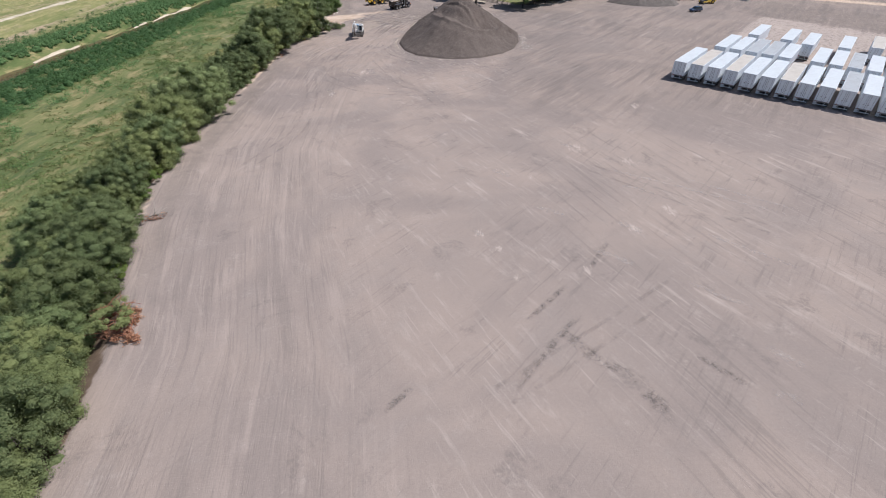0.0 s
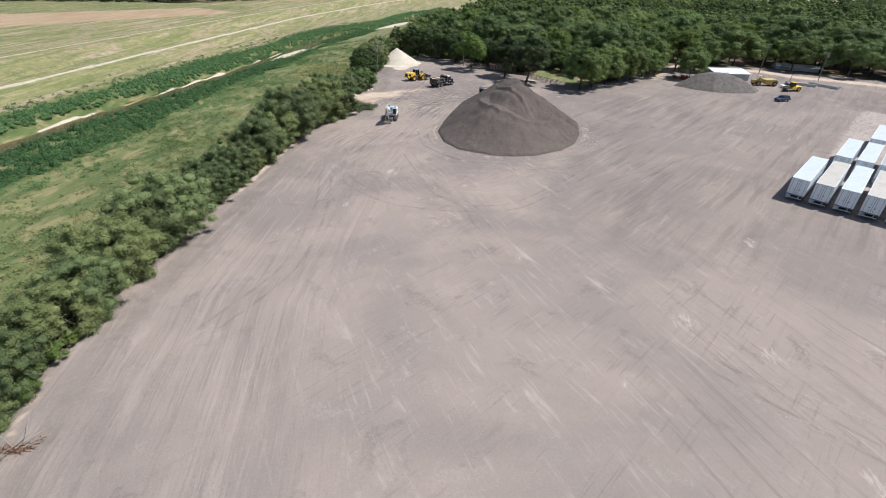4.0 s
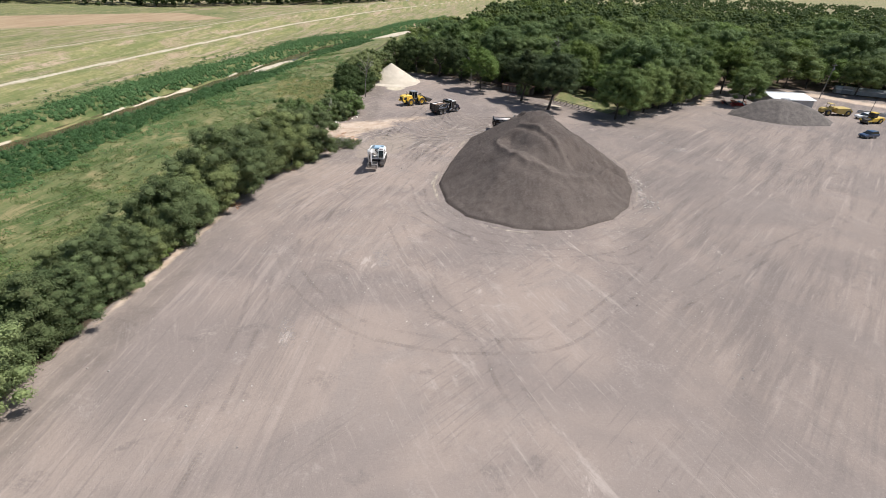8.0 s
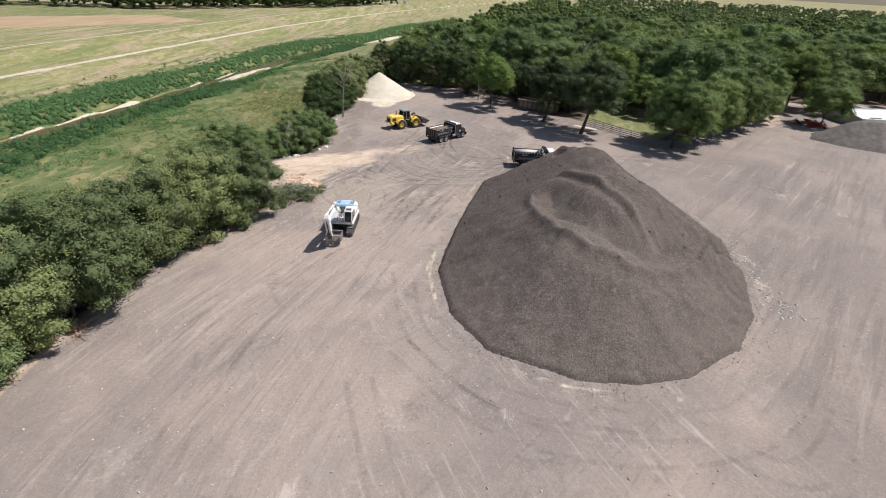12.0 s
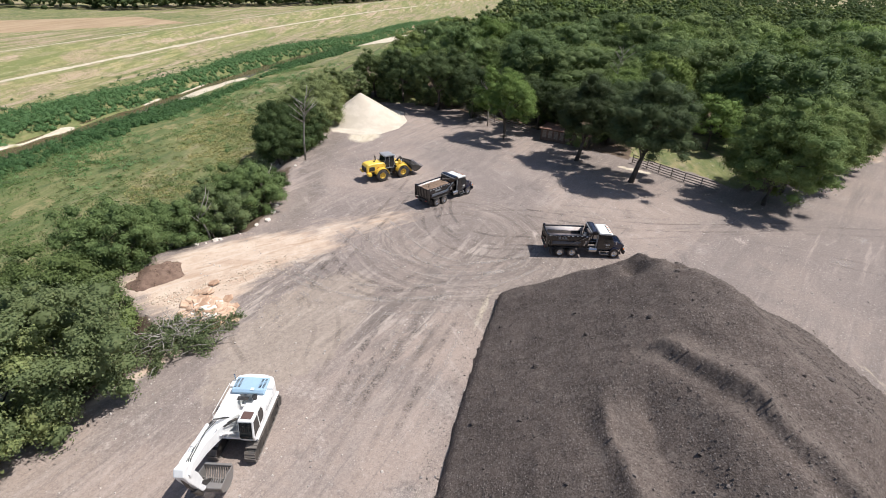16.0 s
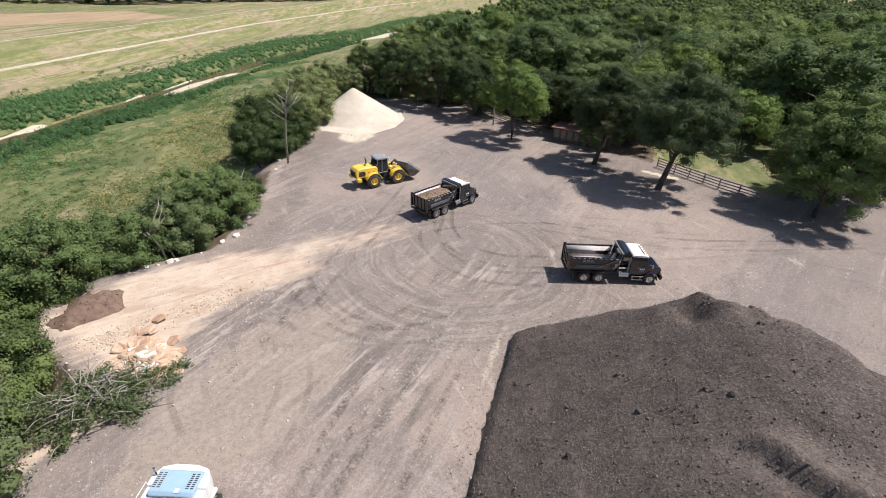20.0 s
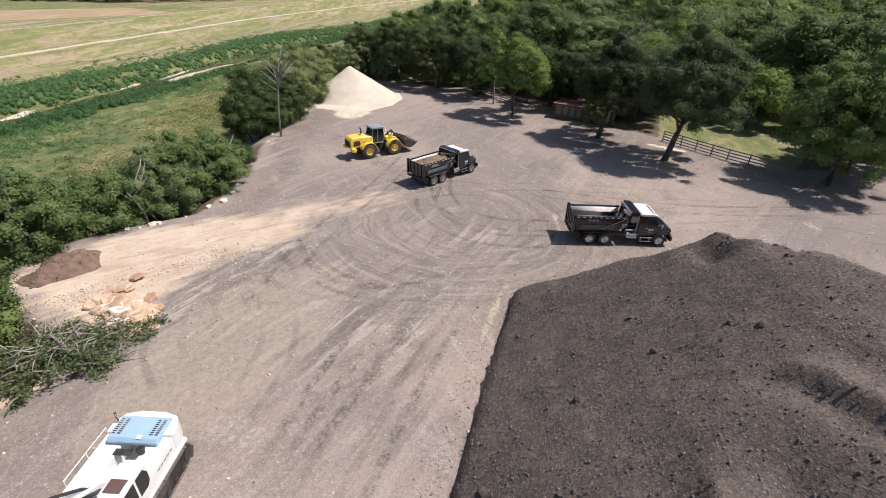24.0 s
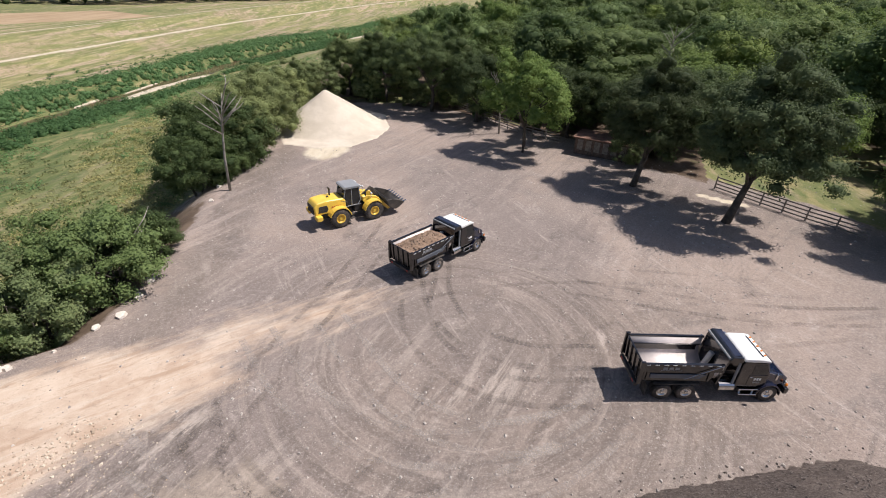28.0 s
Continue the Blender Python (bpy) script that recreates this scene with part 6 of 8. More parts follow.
# ---- wheel loader ----
def wheel_loader():
    t = new("wheel_loader")
    bm = bmesh.new()
    bx(bm, -1.5, 1.35, -0.5, 0.5, 0.75, 1.25, 0.05)
    bx(bm, 1.6, 3.7, -0.45, 0.45, 0.7, 1.35, 0.05)
    rod(bm, (1.48, 0, 0.6), (1.48, 0, 1.5), 0.16)
    for x in (0, 3.1):
        rod(bm, (x, -0.8, 0.82), (x, 0.8, 0.82), 0.18)
    part("chassis", bm, CHASSIS, t)
    for x in (0, 3.1):
        for s in (-1, 1):
            wheel(t, x, s * 1.10, 0.82, 0.62, 0.42, YELLOW, 20, s, "large lugged tyre")
    bm = bmesh.new()
    prism(bm, [(-1.95, 1.30), (0.70, 1.30), (0.75, 2.10), (0.55, 2.34), (-1.0, 2.42), (-1.75, 2.34), (-2.02, 2.0)], -0.86, 0.86, 0.14, 3, lambda x, y, z: (x, y * (1 - 0.10 * max(0, z - 1.6)), z))
    hood = part("engine_hood", bm, YELLOW, t)
    bm = bmesh.new()
    bx(bm, -2.06, -1.96, -0.62, 0.62, 1.34, 2.02, 0.03)
    for k in range(8):
        bx(bm, -2.075, -2.055, -0.58, 0.58, 1.38 + k * 0.08, 1.42 + k * 0.08, 0)
    part("rear_grille", bm, CHASSIS, hood)
    for s in (-1, 1):
        bm = bmesh.new()
        prism(bm, [(-1.72, 1.48), (-0.95, 1.48), (-0.82, 1.70), (-0.95, 2.05), (-1.62, 2.05)], s * 0.83, s * 0.87, 0.02)
        part("side_vent", bm, CHASSIS, hood)
        bm = bmesh.new()
        arc = [(1.0 * math.cos(q), 0.82 + 1.0 * math.sin(q)) for q in np.linspace(0.15, math.pi - 0.35, 10)]
        prism(bm, arc + [(x * 0.93, 0.82 + (z - 0.82) * 0.93) for x, z in arc[::-1]], s * 0.78, s * 1.42, 0)
        part("rear_fender", bm, YELLOW, t)
        bm = bmesh.new()
        arc = [(3.1 + 0.97 * math.cos(q), 0.82 + 0.97 * math.sin(q)) for q in np.linspace(0.75, math.pi - 0.25, 9)]
        prism(bm, arc + [(3.1 + (x - 3.1) * 0.93, 0.82 + (z - 0.82) * 0.93) for x, z in arc[::-1]], s * 0.78, s * 1.42, 0)
        part("front_fender", bm, YELLOW, t)
        bm = bmesh.new()
        prism(bm, [(2.35, 1.62), (2.75, 2.02), (3.6, 1.86), (4.55, 0.95), (4.95, 0.42), (4.72, 0.32), (4.3, 0.72), (3.5, 1.42), (2.9, 1.62), (2.5, 1.45)], s * 0.52, s * 0.70, 0.03)
        part("lift_arm", bm, YELLOW, t)
        bm = bmesh.new()
        rod(bm, (2.25, s * 0.36, 1.05), (3.1, s * 0.40, 1.28), 0.09)
        rod(bm, (3.1, s * 0.40, 1.28), (3.7, s * 0.44, 1.42), 0.05)
        part("lift_cylinder", bm, DARK_STEEL, t)
        bm = bmesh.new()
        bx(bm, 0.72, 1.30, s * 0.95, s * 1.30, 0.55, 0.62, 0.01)
        bx(bm, 0.76, 1.26, s * 0.92, s * 1.25, 0.92, 0.98, 0.01)
        bx(bm, 0.72, 0.80, s * 0.95, s * 1.2, 0.55, 1.4, 0.01)
        part("step", bm, CHASSIS, t)
        bm = bmesh.new()
        rod(bm, (0.75, s * 1.1, 1.45), (0.75, s * 1.1, 2.1), 0.02, 6)
        rod(bm, (0.75, s * 1.1, 2.1), (0.2, s * 1.0, 2.2), 0.02, 6)
        part("handrail", bm, CHASSIS, t)
        bm = bmesh.new()
        rod(bm, (2.15, s * 0.75, 2.3), (2.35, s * 1.20, 2.55), 0.02, 6)
        bx(bm, 2.30, 2.38, s * 1.10, s * 1.32, 2.35, 2.75, 0.02)
        part("mirror", bm, CHASSIS, t)
        bm = bmesh.new()
        rod(bm, (3.05, s * 0.85, 1.85), (3.05, s * 0.85, 2.25), 0.03, 6)
        bx(bm, 3.0, 3.14, s * 0.75, s * 0.95, 2.2, 2.36, 0.03)
        part("headlight", bm, LAMP, t)
        bm = bmesh.new()
        bx(bm, -2.0, -1.5, s * 0.60, s * 1.30, 0.95, 1.34, 0.06, 2)
        part("counterweight", bm, YELLOW, t)
    bm = bmesh.new()
    bx(bm, -0.62, -0.44, -0.1, 0.1, 2.36, 2.5, 0.02)
    rod(bm, (-0.2, 0.35, 2.3), (-0.2, 0.35, 2.95), 0.075, 12)
    rod(bm, (-0.2, 0.35, 2.95), (-0.32, 0.35, 3.08), 0.07, 12)
    part("exhaust_stack", bm, CHASSIS, t)
    bm = bmesh.new()
    prism(bm, [(0.55, 1.45), (1.85, 1.45), (2.12, 1.85), (1.98, 3.02), (0.78, 3.05), (0.58, 2.2)], -0.72, 0.72, 0.06, 2)
    cab = part("cab", bm, GLASS, t, "dark glass cab")
    bm = bmesh.new()
    for s in (-1, 1):
        for a, b in (((0.56, 1.5), (0.60, 2.2)), ((0.60, 2.2), (0.78, 3.02)), ((1.30, 1.5), (1.32, 3.02)), ((2.10, 1.85), (1.98, 3.02)), ((1.85, 1.48), (2.10, 1.85)), ((0.56, 1.5), (1.85, 1.5))):
            rod(bm, (a[0], s * 0.73, a[1]), (b[0], s * 0.73, b[1]), 0.04, 6)
    part("cab_frame", bm, GREY, cab)
    bm = bmesh.new()
    prism(bm, [(0.62, 3.04), (2.16, 3.00), (2.20, 3.08), (2.05, 3.20), (0.78, 3.24), (0.62, 3.16)], -0.82, 0.82, 0.05, 2)
    roof = part("cab_roof", bm, GREY, t, "pale grey cab roof")
    bm = bmesh.new()
    for y in (-0.6, -0.35, 0.35, 0.6):
        bx(bm, 2.16, 2.26, y - 0.08, y + 0.08, 2.98, 3.10, 0.02)
    part("work_light", bm, LAMP, roof)
    bm = bmesh.new()
    prism(bm, [(3.2, 2.42), (3.45, 2.55), (4.35, 1.25), (4.15, 1.1)], -0.12, 0.12, 0.02)
    rod(bm, (2.3, 0, 1.75), (3.3, 0, 2.40), 0.09)
    rod(bm, (4.25, 0, 1.15), (4.85, 0, 0.95), 0.06)
    part("tilt_linkage", bm, DARK_STEEL, t)
    bm = bmesh.new()
    bx(bm, 2.4, 2.9, -0.45, 0.45, 1.5, 1.95, 0.06)
    bx(bm, 4.3, 4.5, -0.6, 0.6, 0.75, 0.95, 0.04)
    part("front_tower", bm, YELLOW, t)
    bars(t, -0.55, -0.845, 1.72, 0.9, 0.14, 5, ORANGE, -1)
    # bucket, tipped a little back
    hold = Matrix.Translation((4.75, 0, 0.62)) @ Matrix.Rotation(radians(-32), 4, "Y") @ Matrix.Translation((-4.75, 0, -0.30))
    shell = [(4.78, 1.38), (4.70, 0.85), (4.78, 0.40), (5.02, 0.12), (5.40, 0.04), (6.02, 0.05)]
    bm = bmesh.new()
    a = [bm.verts.new((x, -1.45, z)) for x, z in shell]
    b = [bm.verts.new((x, 1.45, z)) for x, z in shell]
    for i in range(len(shell) - 1):
        bm.faces.new((a[i], a[i + 1], b[i + 1], b[i])).smooth = True
    bucket = part("bucket", bm, DARK_STEEL, t, "dark worn steel bucket")
    bucket.matrix_basis = hold
    sol = bucket.modifiers.new("thickness", "SOLIDIFY")
    sol.thickness = 0.05
    for s in (-1, 1):
        bm = bmesh.new()
        prism(bm, [(4.78, 1.40), (4.70, 0.85), (4.78, 0.40), (5.02, 0.12), (5.40, 0.04), (6.0, 0.05), (5.85, 0.35), (5.25, 1.15)], s * 1.44, s * 1.50, 0.01)
        part("side_plate", bm, DARK_STEEL, bucket)
    bm = bmesh.new()
    bx(bm, 4.72, 4.98, -1.46, 1.46, 1.36, 1.46, 0.02)
    for k in range(11):
        bx(bm, 4.74, 4.96, -1.38 + k * 0.26, -1.26 + k * 0.26, 1.46, 1.56, 0.01)
    part("spill_guard", bm, DARK_STEEL, bucket)
    for k in range(8):
        bm = bmesh.new()
        y = -1.38 + k * 2.76 / 7
        prism(bm, [(5.94, 0.11), (6.08, 0.10), (6.26, 0.04), (6.08, 0.01), (5.94, 0.02)], y - 0.06, y + 0.06, 0.005)
        part("tooth", bm, CHROME, bucket)
    return tagged(t, "yellow wheel loader with a dark toothed bucket and glass cab", "wheel loader")


loader = set_at(wheel_loader(), -23.65, 183.6, 40.0)
loader.scale = (1.05, 1.05, 1.05)


# ---- excavator ----
def shoe_mesh():
    bm = bmesh.new()
    bmesh.ops.create_cube(bm, size=1, matrix=Matrix.Diagonal((0.17, 0.64, 0.04, 1)))
    bmesh.ops.create_cube(bm, size=1, matrix=Matrix.Translation((0.05, 0, 0.03)) @ Matrix.Diagonal((0.025, 0.64, 0.05, 1)))
    me = bpy.data.meshes.new("track_shoe")
    bm.to_mesh(me)
    bm.free()
    me.materials.append(paint("track_steel", (0.20, 0.18, 0.16), 0.6, 0.8, (0.27, 0.23, 0.19), metal=0.3))
    return me


SHOE = shoe_mesh()
BUCKET_STEEL = paint("bucket_steel", (0.26, 0.25, 0.24), 0.5, 0.5, metal=0.4)


def excavator():
    t = new("excavator")
    for s in (-1, 1):
        bm = bmesh.new()
        prof = [(-2.35, 0.50), (-2.2, 0.85), (-1.9, 0.98), (1.9, 0.98), (2.2, 0.85), (2.35, 0.50), (2.2, 0.15), (1.9, 0.02), (-1.9, 0.02), (-2.2, 0.15)]
        prism(bm, [(x * 0.97, 0.5 + (z - 0.5) * 0.9) for x, z in prof], s * 0.86, s * 1.40, 0.02)
        track = part("track", bm, CHASSIS, t, "crawler track caked with dust")
        per = []
        for (x0, z0), (x1, z1) in zip(prof, prof[1:] + prof[:1]):
            k = max(1, int(math.hypot(x1 - x0, z1 - z0) / 0.19))
            per += [((x0 + (x1 - x0) * j / k), (z0 + (z1 - z0) * j / k), math.atan2(z1 - z0, x1 - x0)) for j in range(k)]
        for x, z, a in per:
            m = Matrix.Translation((x, s * 1.13, z)) @ Matrix.Rotation(-a, 4, "Y")
            shoe = new("track_shoe", SHOE)
            shoe.parent, shoe.matrix_basis = track, m
        for x, z, rad in [(-1.5, 0.22, 0.14), (-0.9, 0.22, 0.14), (-0.3, 0.22, 0.14), (0.3, 0.22, 0.14), (0.9, 0.22, 0.14), (1.5, 0.22, 0.14), (-2.0, 0.5, 0.33), (2.0, 0.5, 0.33)]:
            bm = bmesh.new()
            rod(bm, (x, s * 1.0, z), (x, s * 1.43, z), rad, 14)
            part("track_roller", bm, DARK_STEEL, track)
    bm = bmesh.new()
    bx(bm, -1.0, 1.0, -1.0, 1.0, 0.55, 1.0, 0.08)
    rod(bm, (0, 0, 1.0), (0, 0, 1.2), 0.75, 28)
    part("undercarriage", bm, CHASSIS, t)
    # the house, with rounded tail
    bm = bmesh.new()
    bx(bm, -2.2, 1.55, -1.44, 1.44, 1.14, 1.32, 0.03)
    part("deck", bm, WHITE, t)
    tail = [(-2.0, -1.38), (-2.5, -1.1), (-2.68, -0.5), (-2.68, 0.5), (-2.5, 1.1), (-2.0, 1.38), (-1.5, 1.38), (-1.5, -1.38)]
    bm = bmesh.new()
    lo, hi = [bm.verts.new((x, y, 1.28)) for x, y in tail], [bm.verts.new((x, y, 2.28)) for x, y in tail]
    bm.faces.new(lo[::-1]), bm.faces.new(hi)
    for i in range(8):
        bm.faces.new((lo[i], lo[(i + 1) % 8], hi[(i + 1) % 8], hi[i]))
    bmesh.ops.recalc_face_normals(bm, faces=bm.faces)
    chamfer(bm, lo + hi, 0.10, 3)
    part("counterweight", bm, WHITE, t)
    for s, x1 in ((-1, 1.1), (1, 0.2)):
        bm = bmesh.new()
        bx(bm, -1.52, x1, s * 0.48, s * 1.37, 1.3, 2.12, 0.06, 2)
        side = part("side_housing", bm, WHITE, t)
        bm = bmesh.new()
        for k in range(3):
            bx(bm, -1.3 + k * 0.55, -0.9 + k * 0.55, s * 1.365, s * 1.380, 1.45, 1.95, 0.01)
        part("side_door", bm, WHITE, side)
        bars(side, -1.25, s * 1.382, 1.72, 1.1, 0.08, 5, GREY, s)
    bm = bmesh.new()
    prism(bm, [(-2.25, 2.24), (-1.05, 2.10), (-1.0, 2.30), (-1.15, 2.44), (-2.15, 2.46), (-2.28, 2.36)], -1.02, 1.02, 0.04, 2)
    hood = part("engine_hood", bm, PALE_BLUE, t, "pale blue engine hood with dark louvres")
    for s in (-1, 1):
        for k in range(2):
            bm = bmesh.new()
            y = s * (0.66 + 0.22 * k)
            for j in range(8):
                bx(bm, -2.05 + j * 0.10, -2.0 + j * 0.10, y - 0.07, y + 0.07, 2.452, 2.462, 0)
            part("louvre", bm, CHASSIS, hood)
    bm = bmesh.new()
    bx(bm, -1.30, -1.10, 0.15, 0.35, 2.445, 2.452, 0)
    part("plate", bm, WHITE, hood)
    bm = bmesh.new()
    rod(bm, (-2.0, -1.15, 2.25), (-2.0, -1.15, 2.80), 0.05, 10)
    part("exhaust_pipe", bm, CHROME, t)
    bm = bmesh.new()
    rod(bm, (-0.72, 0.55, 2.1), (-0.72, 0.55, 2.32), 0.13, 16)
    rod(bm, (-0.72, 0.55, 2.30), (-0.72, 0.55, 2.36), 0.16, 16)
    part("air_cleaner", bm, CHASSIS, t)
    bm = bmesh.new()
    bx(bm, -0.85, -0.55, -0.55, 0.15, 2.115, 2.13, 0)
    part("pump_hatch", bm, CHASSIS, t)
    for s, a, b in ((-1, -1.5, 0.9), ):
        bm = bmesh.new()
        for x in (a, (a + b) / 2, b):
            rod(bm, (x, s * 1.30, 2.1), (x, s * 1.30, 2.5), 0.018, 6)
        rod(bm, (a, s * 1.30, 2.5), (b, s * 1.30, 2.5), 0.018, 6)
        part("guard_rail", bm, WHITE, t)
    # cab on the machine's left
    bm = bmesh.new()
    prism(bm, [(0.12, 1.30), (1.72, 1.30), (1.86, 1.75), (1.62, 2.86), (0.28, 2.90), (0.12, 2.3)], 0.50, 1.40, 0.07, 3)
    cab = part("cab", bm, WHITE, t)
    bm = bmesh.new()
    prism(bm, [(1.80, 1.55), (1.885, 1.80), (1.675, 2.76), (1.60, 2.76)], 0.58, 1.32, 0.01)
    part("front_window", bm, GLASS, cab)
    for y in (1.395, 0.49):
        bm = bmesh.new()
        prism(bm, [(0.98, 1.72), (1.74, 1.72), (1.56, 2.72), (0.98, 2.74)], y, y + 0.015, 0.01)
        part("door_window", bm, GLASS, cab)
        bm = bmesh.new()
        prism(bm, [(0.26, 2.0), (0.42, 1.80), (0.88, 1.80), (0.88, 2.74), (0.44, 2.74), (0.26, 2.45)], y, y + 0.015, 0.01)
        part("rear_side_window", bm, GLASS, cab)
    bm = bmesh.new()
    bx(bm, 0.95, 1.48, 0.64, 1.26, 2.885, 2.91, 0.005)
    part("roof_hatch", bm, BROWN_GLASS, cab, "brown tinted roof hatch")
    # boom, stick and bucket
    bm = bmesh.new()
    prism(bm, [(0.35, 1.50), (0.9, 1.62), (2.6, 2.48), (4.0, 3.12), (5.15, 3.45), (5.62, 3.42), (5.66, 3.72), (5.2, 4.0), (3.9, 3.82), (2.3, 3.22), (0.9, 2.42), (0.3, 1.95)], -0.74, -0.04, 0.05, 2)
    boom = part("boom", bm, WHITE, t)
    for k in range(7):
        bm = bmesh.new()
        bx(bm, 2.7 + k * 0.17, 2.82 + k * 0.17, -0.058, -0.05, 3.32 + k * 0.035, 3.46 + k * 0.035, 0)
        part("boom_lettering", bm, GREY, boom)
    for y in (-0.84, 0.10):
        bm = bmesh.new()
        rod(bm, (1.35, y, 1.5), (2.1, y, 2.35), 0.10)
        rod(bm, (2.1, y, 2.35), (2.7, y, 3.0), 0.06)
        part("boom_cylinder", bm, WHITE, t)
    bm = bmesh.new()
    rod(bm, (2.9, -0.37, 4.0), (4.5, -0.37, 4.22), 0.10)
    rod(bm, (4.5, -0.37, 4.22), (5.7, -0.37, 4.18), 0.06)
    part("stick_cylinder", bm, WHITE, t)
    bm = bmesh.new()
    for o in (-0.10, 0.0, 0.10):
        tube(bm, [(0.8, -0.3 + o, 2.2), (2.2, -0.32 + o, 3.62), (3.4, -0.32 + o, 4.10), (5.0, -0.30 + o, 4.08), (5.6, -0.2 + o, 3.7)], [0.028] * 5, 6)
        tube(bm, [(0.5, 0.1 + o, 1.6), (1.0, 0.16 + o, 2.3), (1.6, 0.06 + o, 2.7), (2.2, -0.05 + o, 3.0)], [0.03] * 4, 6)
    part("hose", bm, CHASSIS, t)
    bm = bmesh.new()
    prism(bm, [(5.30, 4.10), (5.80, 4.30), (6.0, 3.95), (5.75, 3.2), (5.05, 1.45), (4.80, 1.30), (4.62, 1.5), (4.95, 2.9), (5.2, 3.5)], -0.64, -0.12, 0.05, 2)
    stick = part("stick", bm, WHITE, t)
    bm = bmesh.new()
    rod(bm, (5.82, -0.38, 3.7), (5.62, -0.38, 2.75), 0.09)
    rod(bm, (5.62, -0.38, 2.75), (5.32, -0.38, 1.9), 0.05)
    prism(bm, [(5.27, 2.0), (5.42, 1.9), (5.05, 1.05), (4.90, 1.1)], -0.55, -0.2, 0.01)
    part("bucket_linkage", bm, DARK_STEEL, stick)
    curve = [(4.75, 1.30), (4.68, 0.85), (4.40, 0.50), (3.98, 0.36), (3.55, 0.50), (3.32, 0.85), (3.27, 1.2)]
    bm = bmesh.new()
    bx(bm, 4.45, 4.8, -0.95, 0.62, 1.22, 1.36, 0.02)
    bucket = part("bucket", bm, BUCKET_STEEL, t, "slotted grey steel bucket")
    bm = bmesh.new()
    bx(bm, 3.22, 3.36, -0.95, 0.62, 1.12, 1.30, 0.02)
    part("cutting_edge", bm, BUCKET_STEEL, bucket)
    bm = bmesh.new()
    rod(bm, (4.02, -0.95, 0.40), (4.02, 0.62, 0.40), 0.05)
    part("cross_bar", bm, BUCKET_STEEL, bucket)
    for k in range(12):
        bm = bmesh.new()
        y = -0.90 + k * 1.46 / 11
        prism(bm, curve + [(x * 0.90 + 4.1 * 0.10, z * 0.90 + 1.2 * 0.10) for x, z in curve[::-1]], y - 0.03, y + 0.03, 0)
        part("bucket_rib", bm, BUCKET_STEEL, bucket)
    for y in (-0.95, 0.62):
        bm = bmesh.new()
        prism(bm, curve + [(4.0, 1.38)], y - 0.025, y + 0.025, 0.005)
        part("side_plate", bm, BUCKET_STEEL, bucket)
    for y in (-0.55, -0.15):
        bm = bmesh.new()
        prism(bm, [(4.85, 2.1), (5.0, 2.05), (4.75, 1.5), (4.3, 1.25), (4.15, 1.3), (4.5, 1.65)], y - 0.05, y + 0.05, 0.01)
        part("thumb", bm, DARK_STEEL, stick)
    return tagged(t, "white crawler excavator with a pale blue hood and slotted bucket", "excavator")


set_at(excavator(), -22.35, 140.35, -86.0)

# ---- parked semi-trailers ----
TRAILER_WHITE = paint("trailer_white", (0.74, 0.78, 0.82), 0.45, 0.16, scale=0.4)
ROOF_WHITE = paint("trailer_roof_white", (0.56, 0.60, 0.62), 0.5, 0.14, scale=0.4)
ROOF_TAN = paint("trailer_roof_tan", (0.52, 0.48, 0.42), 0.5, 0.30, scale=0.4)
ROOF_GREY = paint("trailer_roof_grey", (0.40, 0.42, 0.43), 0.45, 0.25, scale=0.4)
# White doors in shade; the blue sky light is put into their colour.
DOOR_SKYLIT = paint("trailer_door", (0.86, 0.92, 0.98), 0.42, 0.08, scale=0.6)


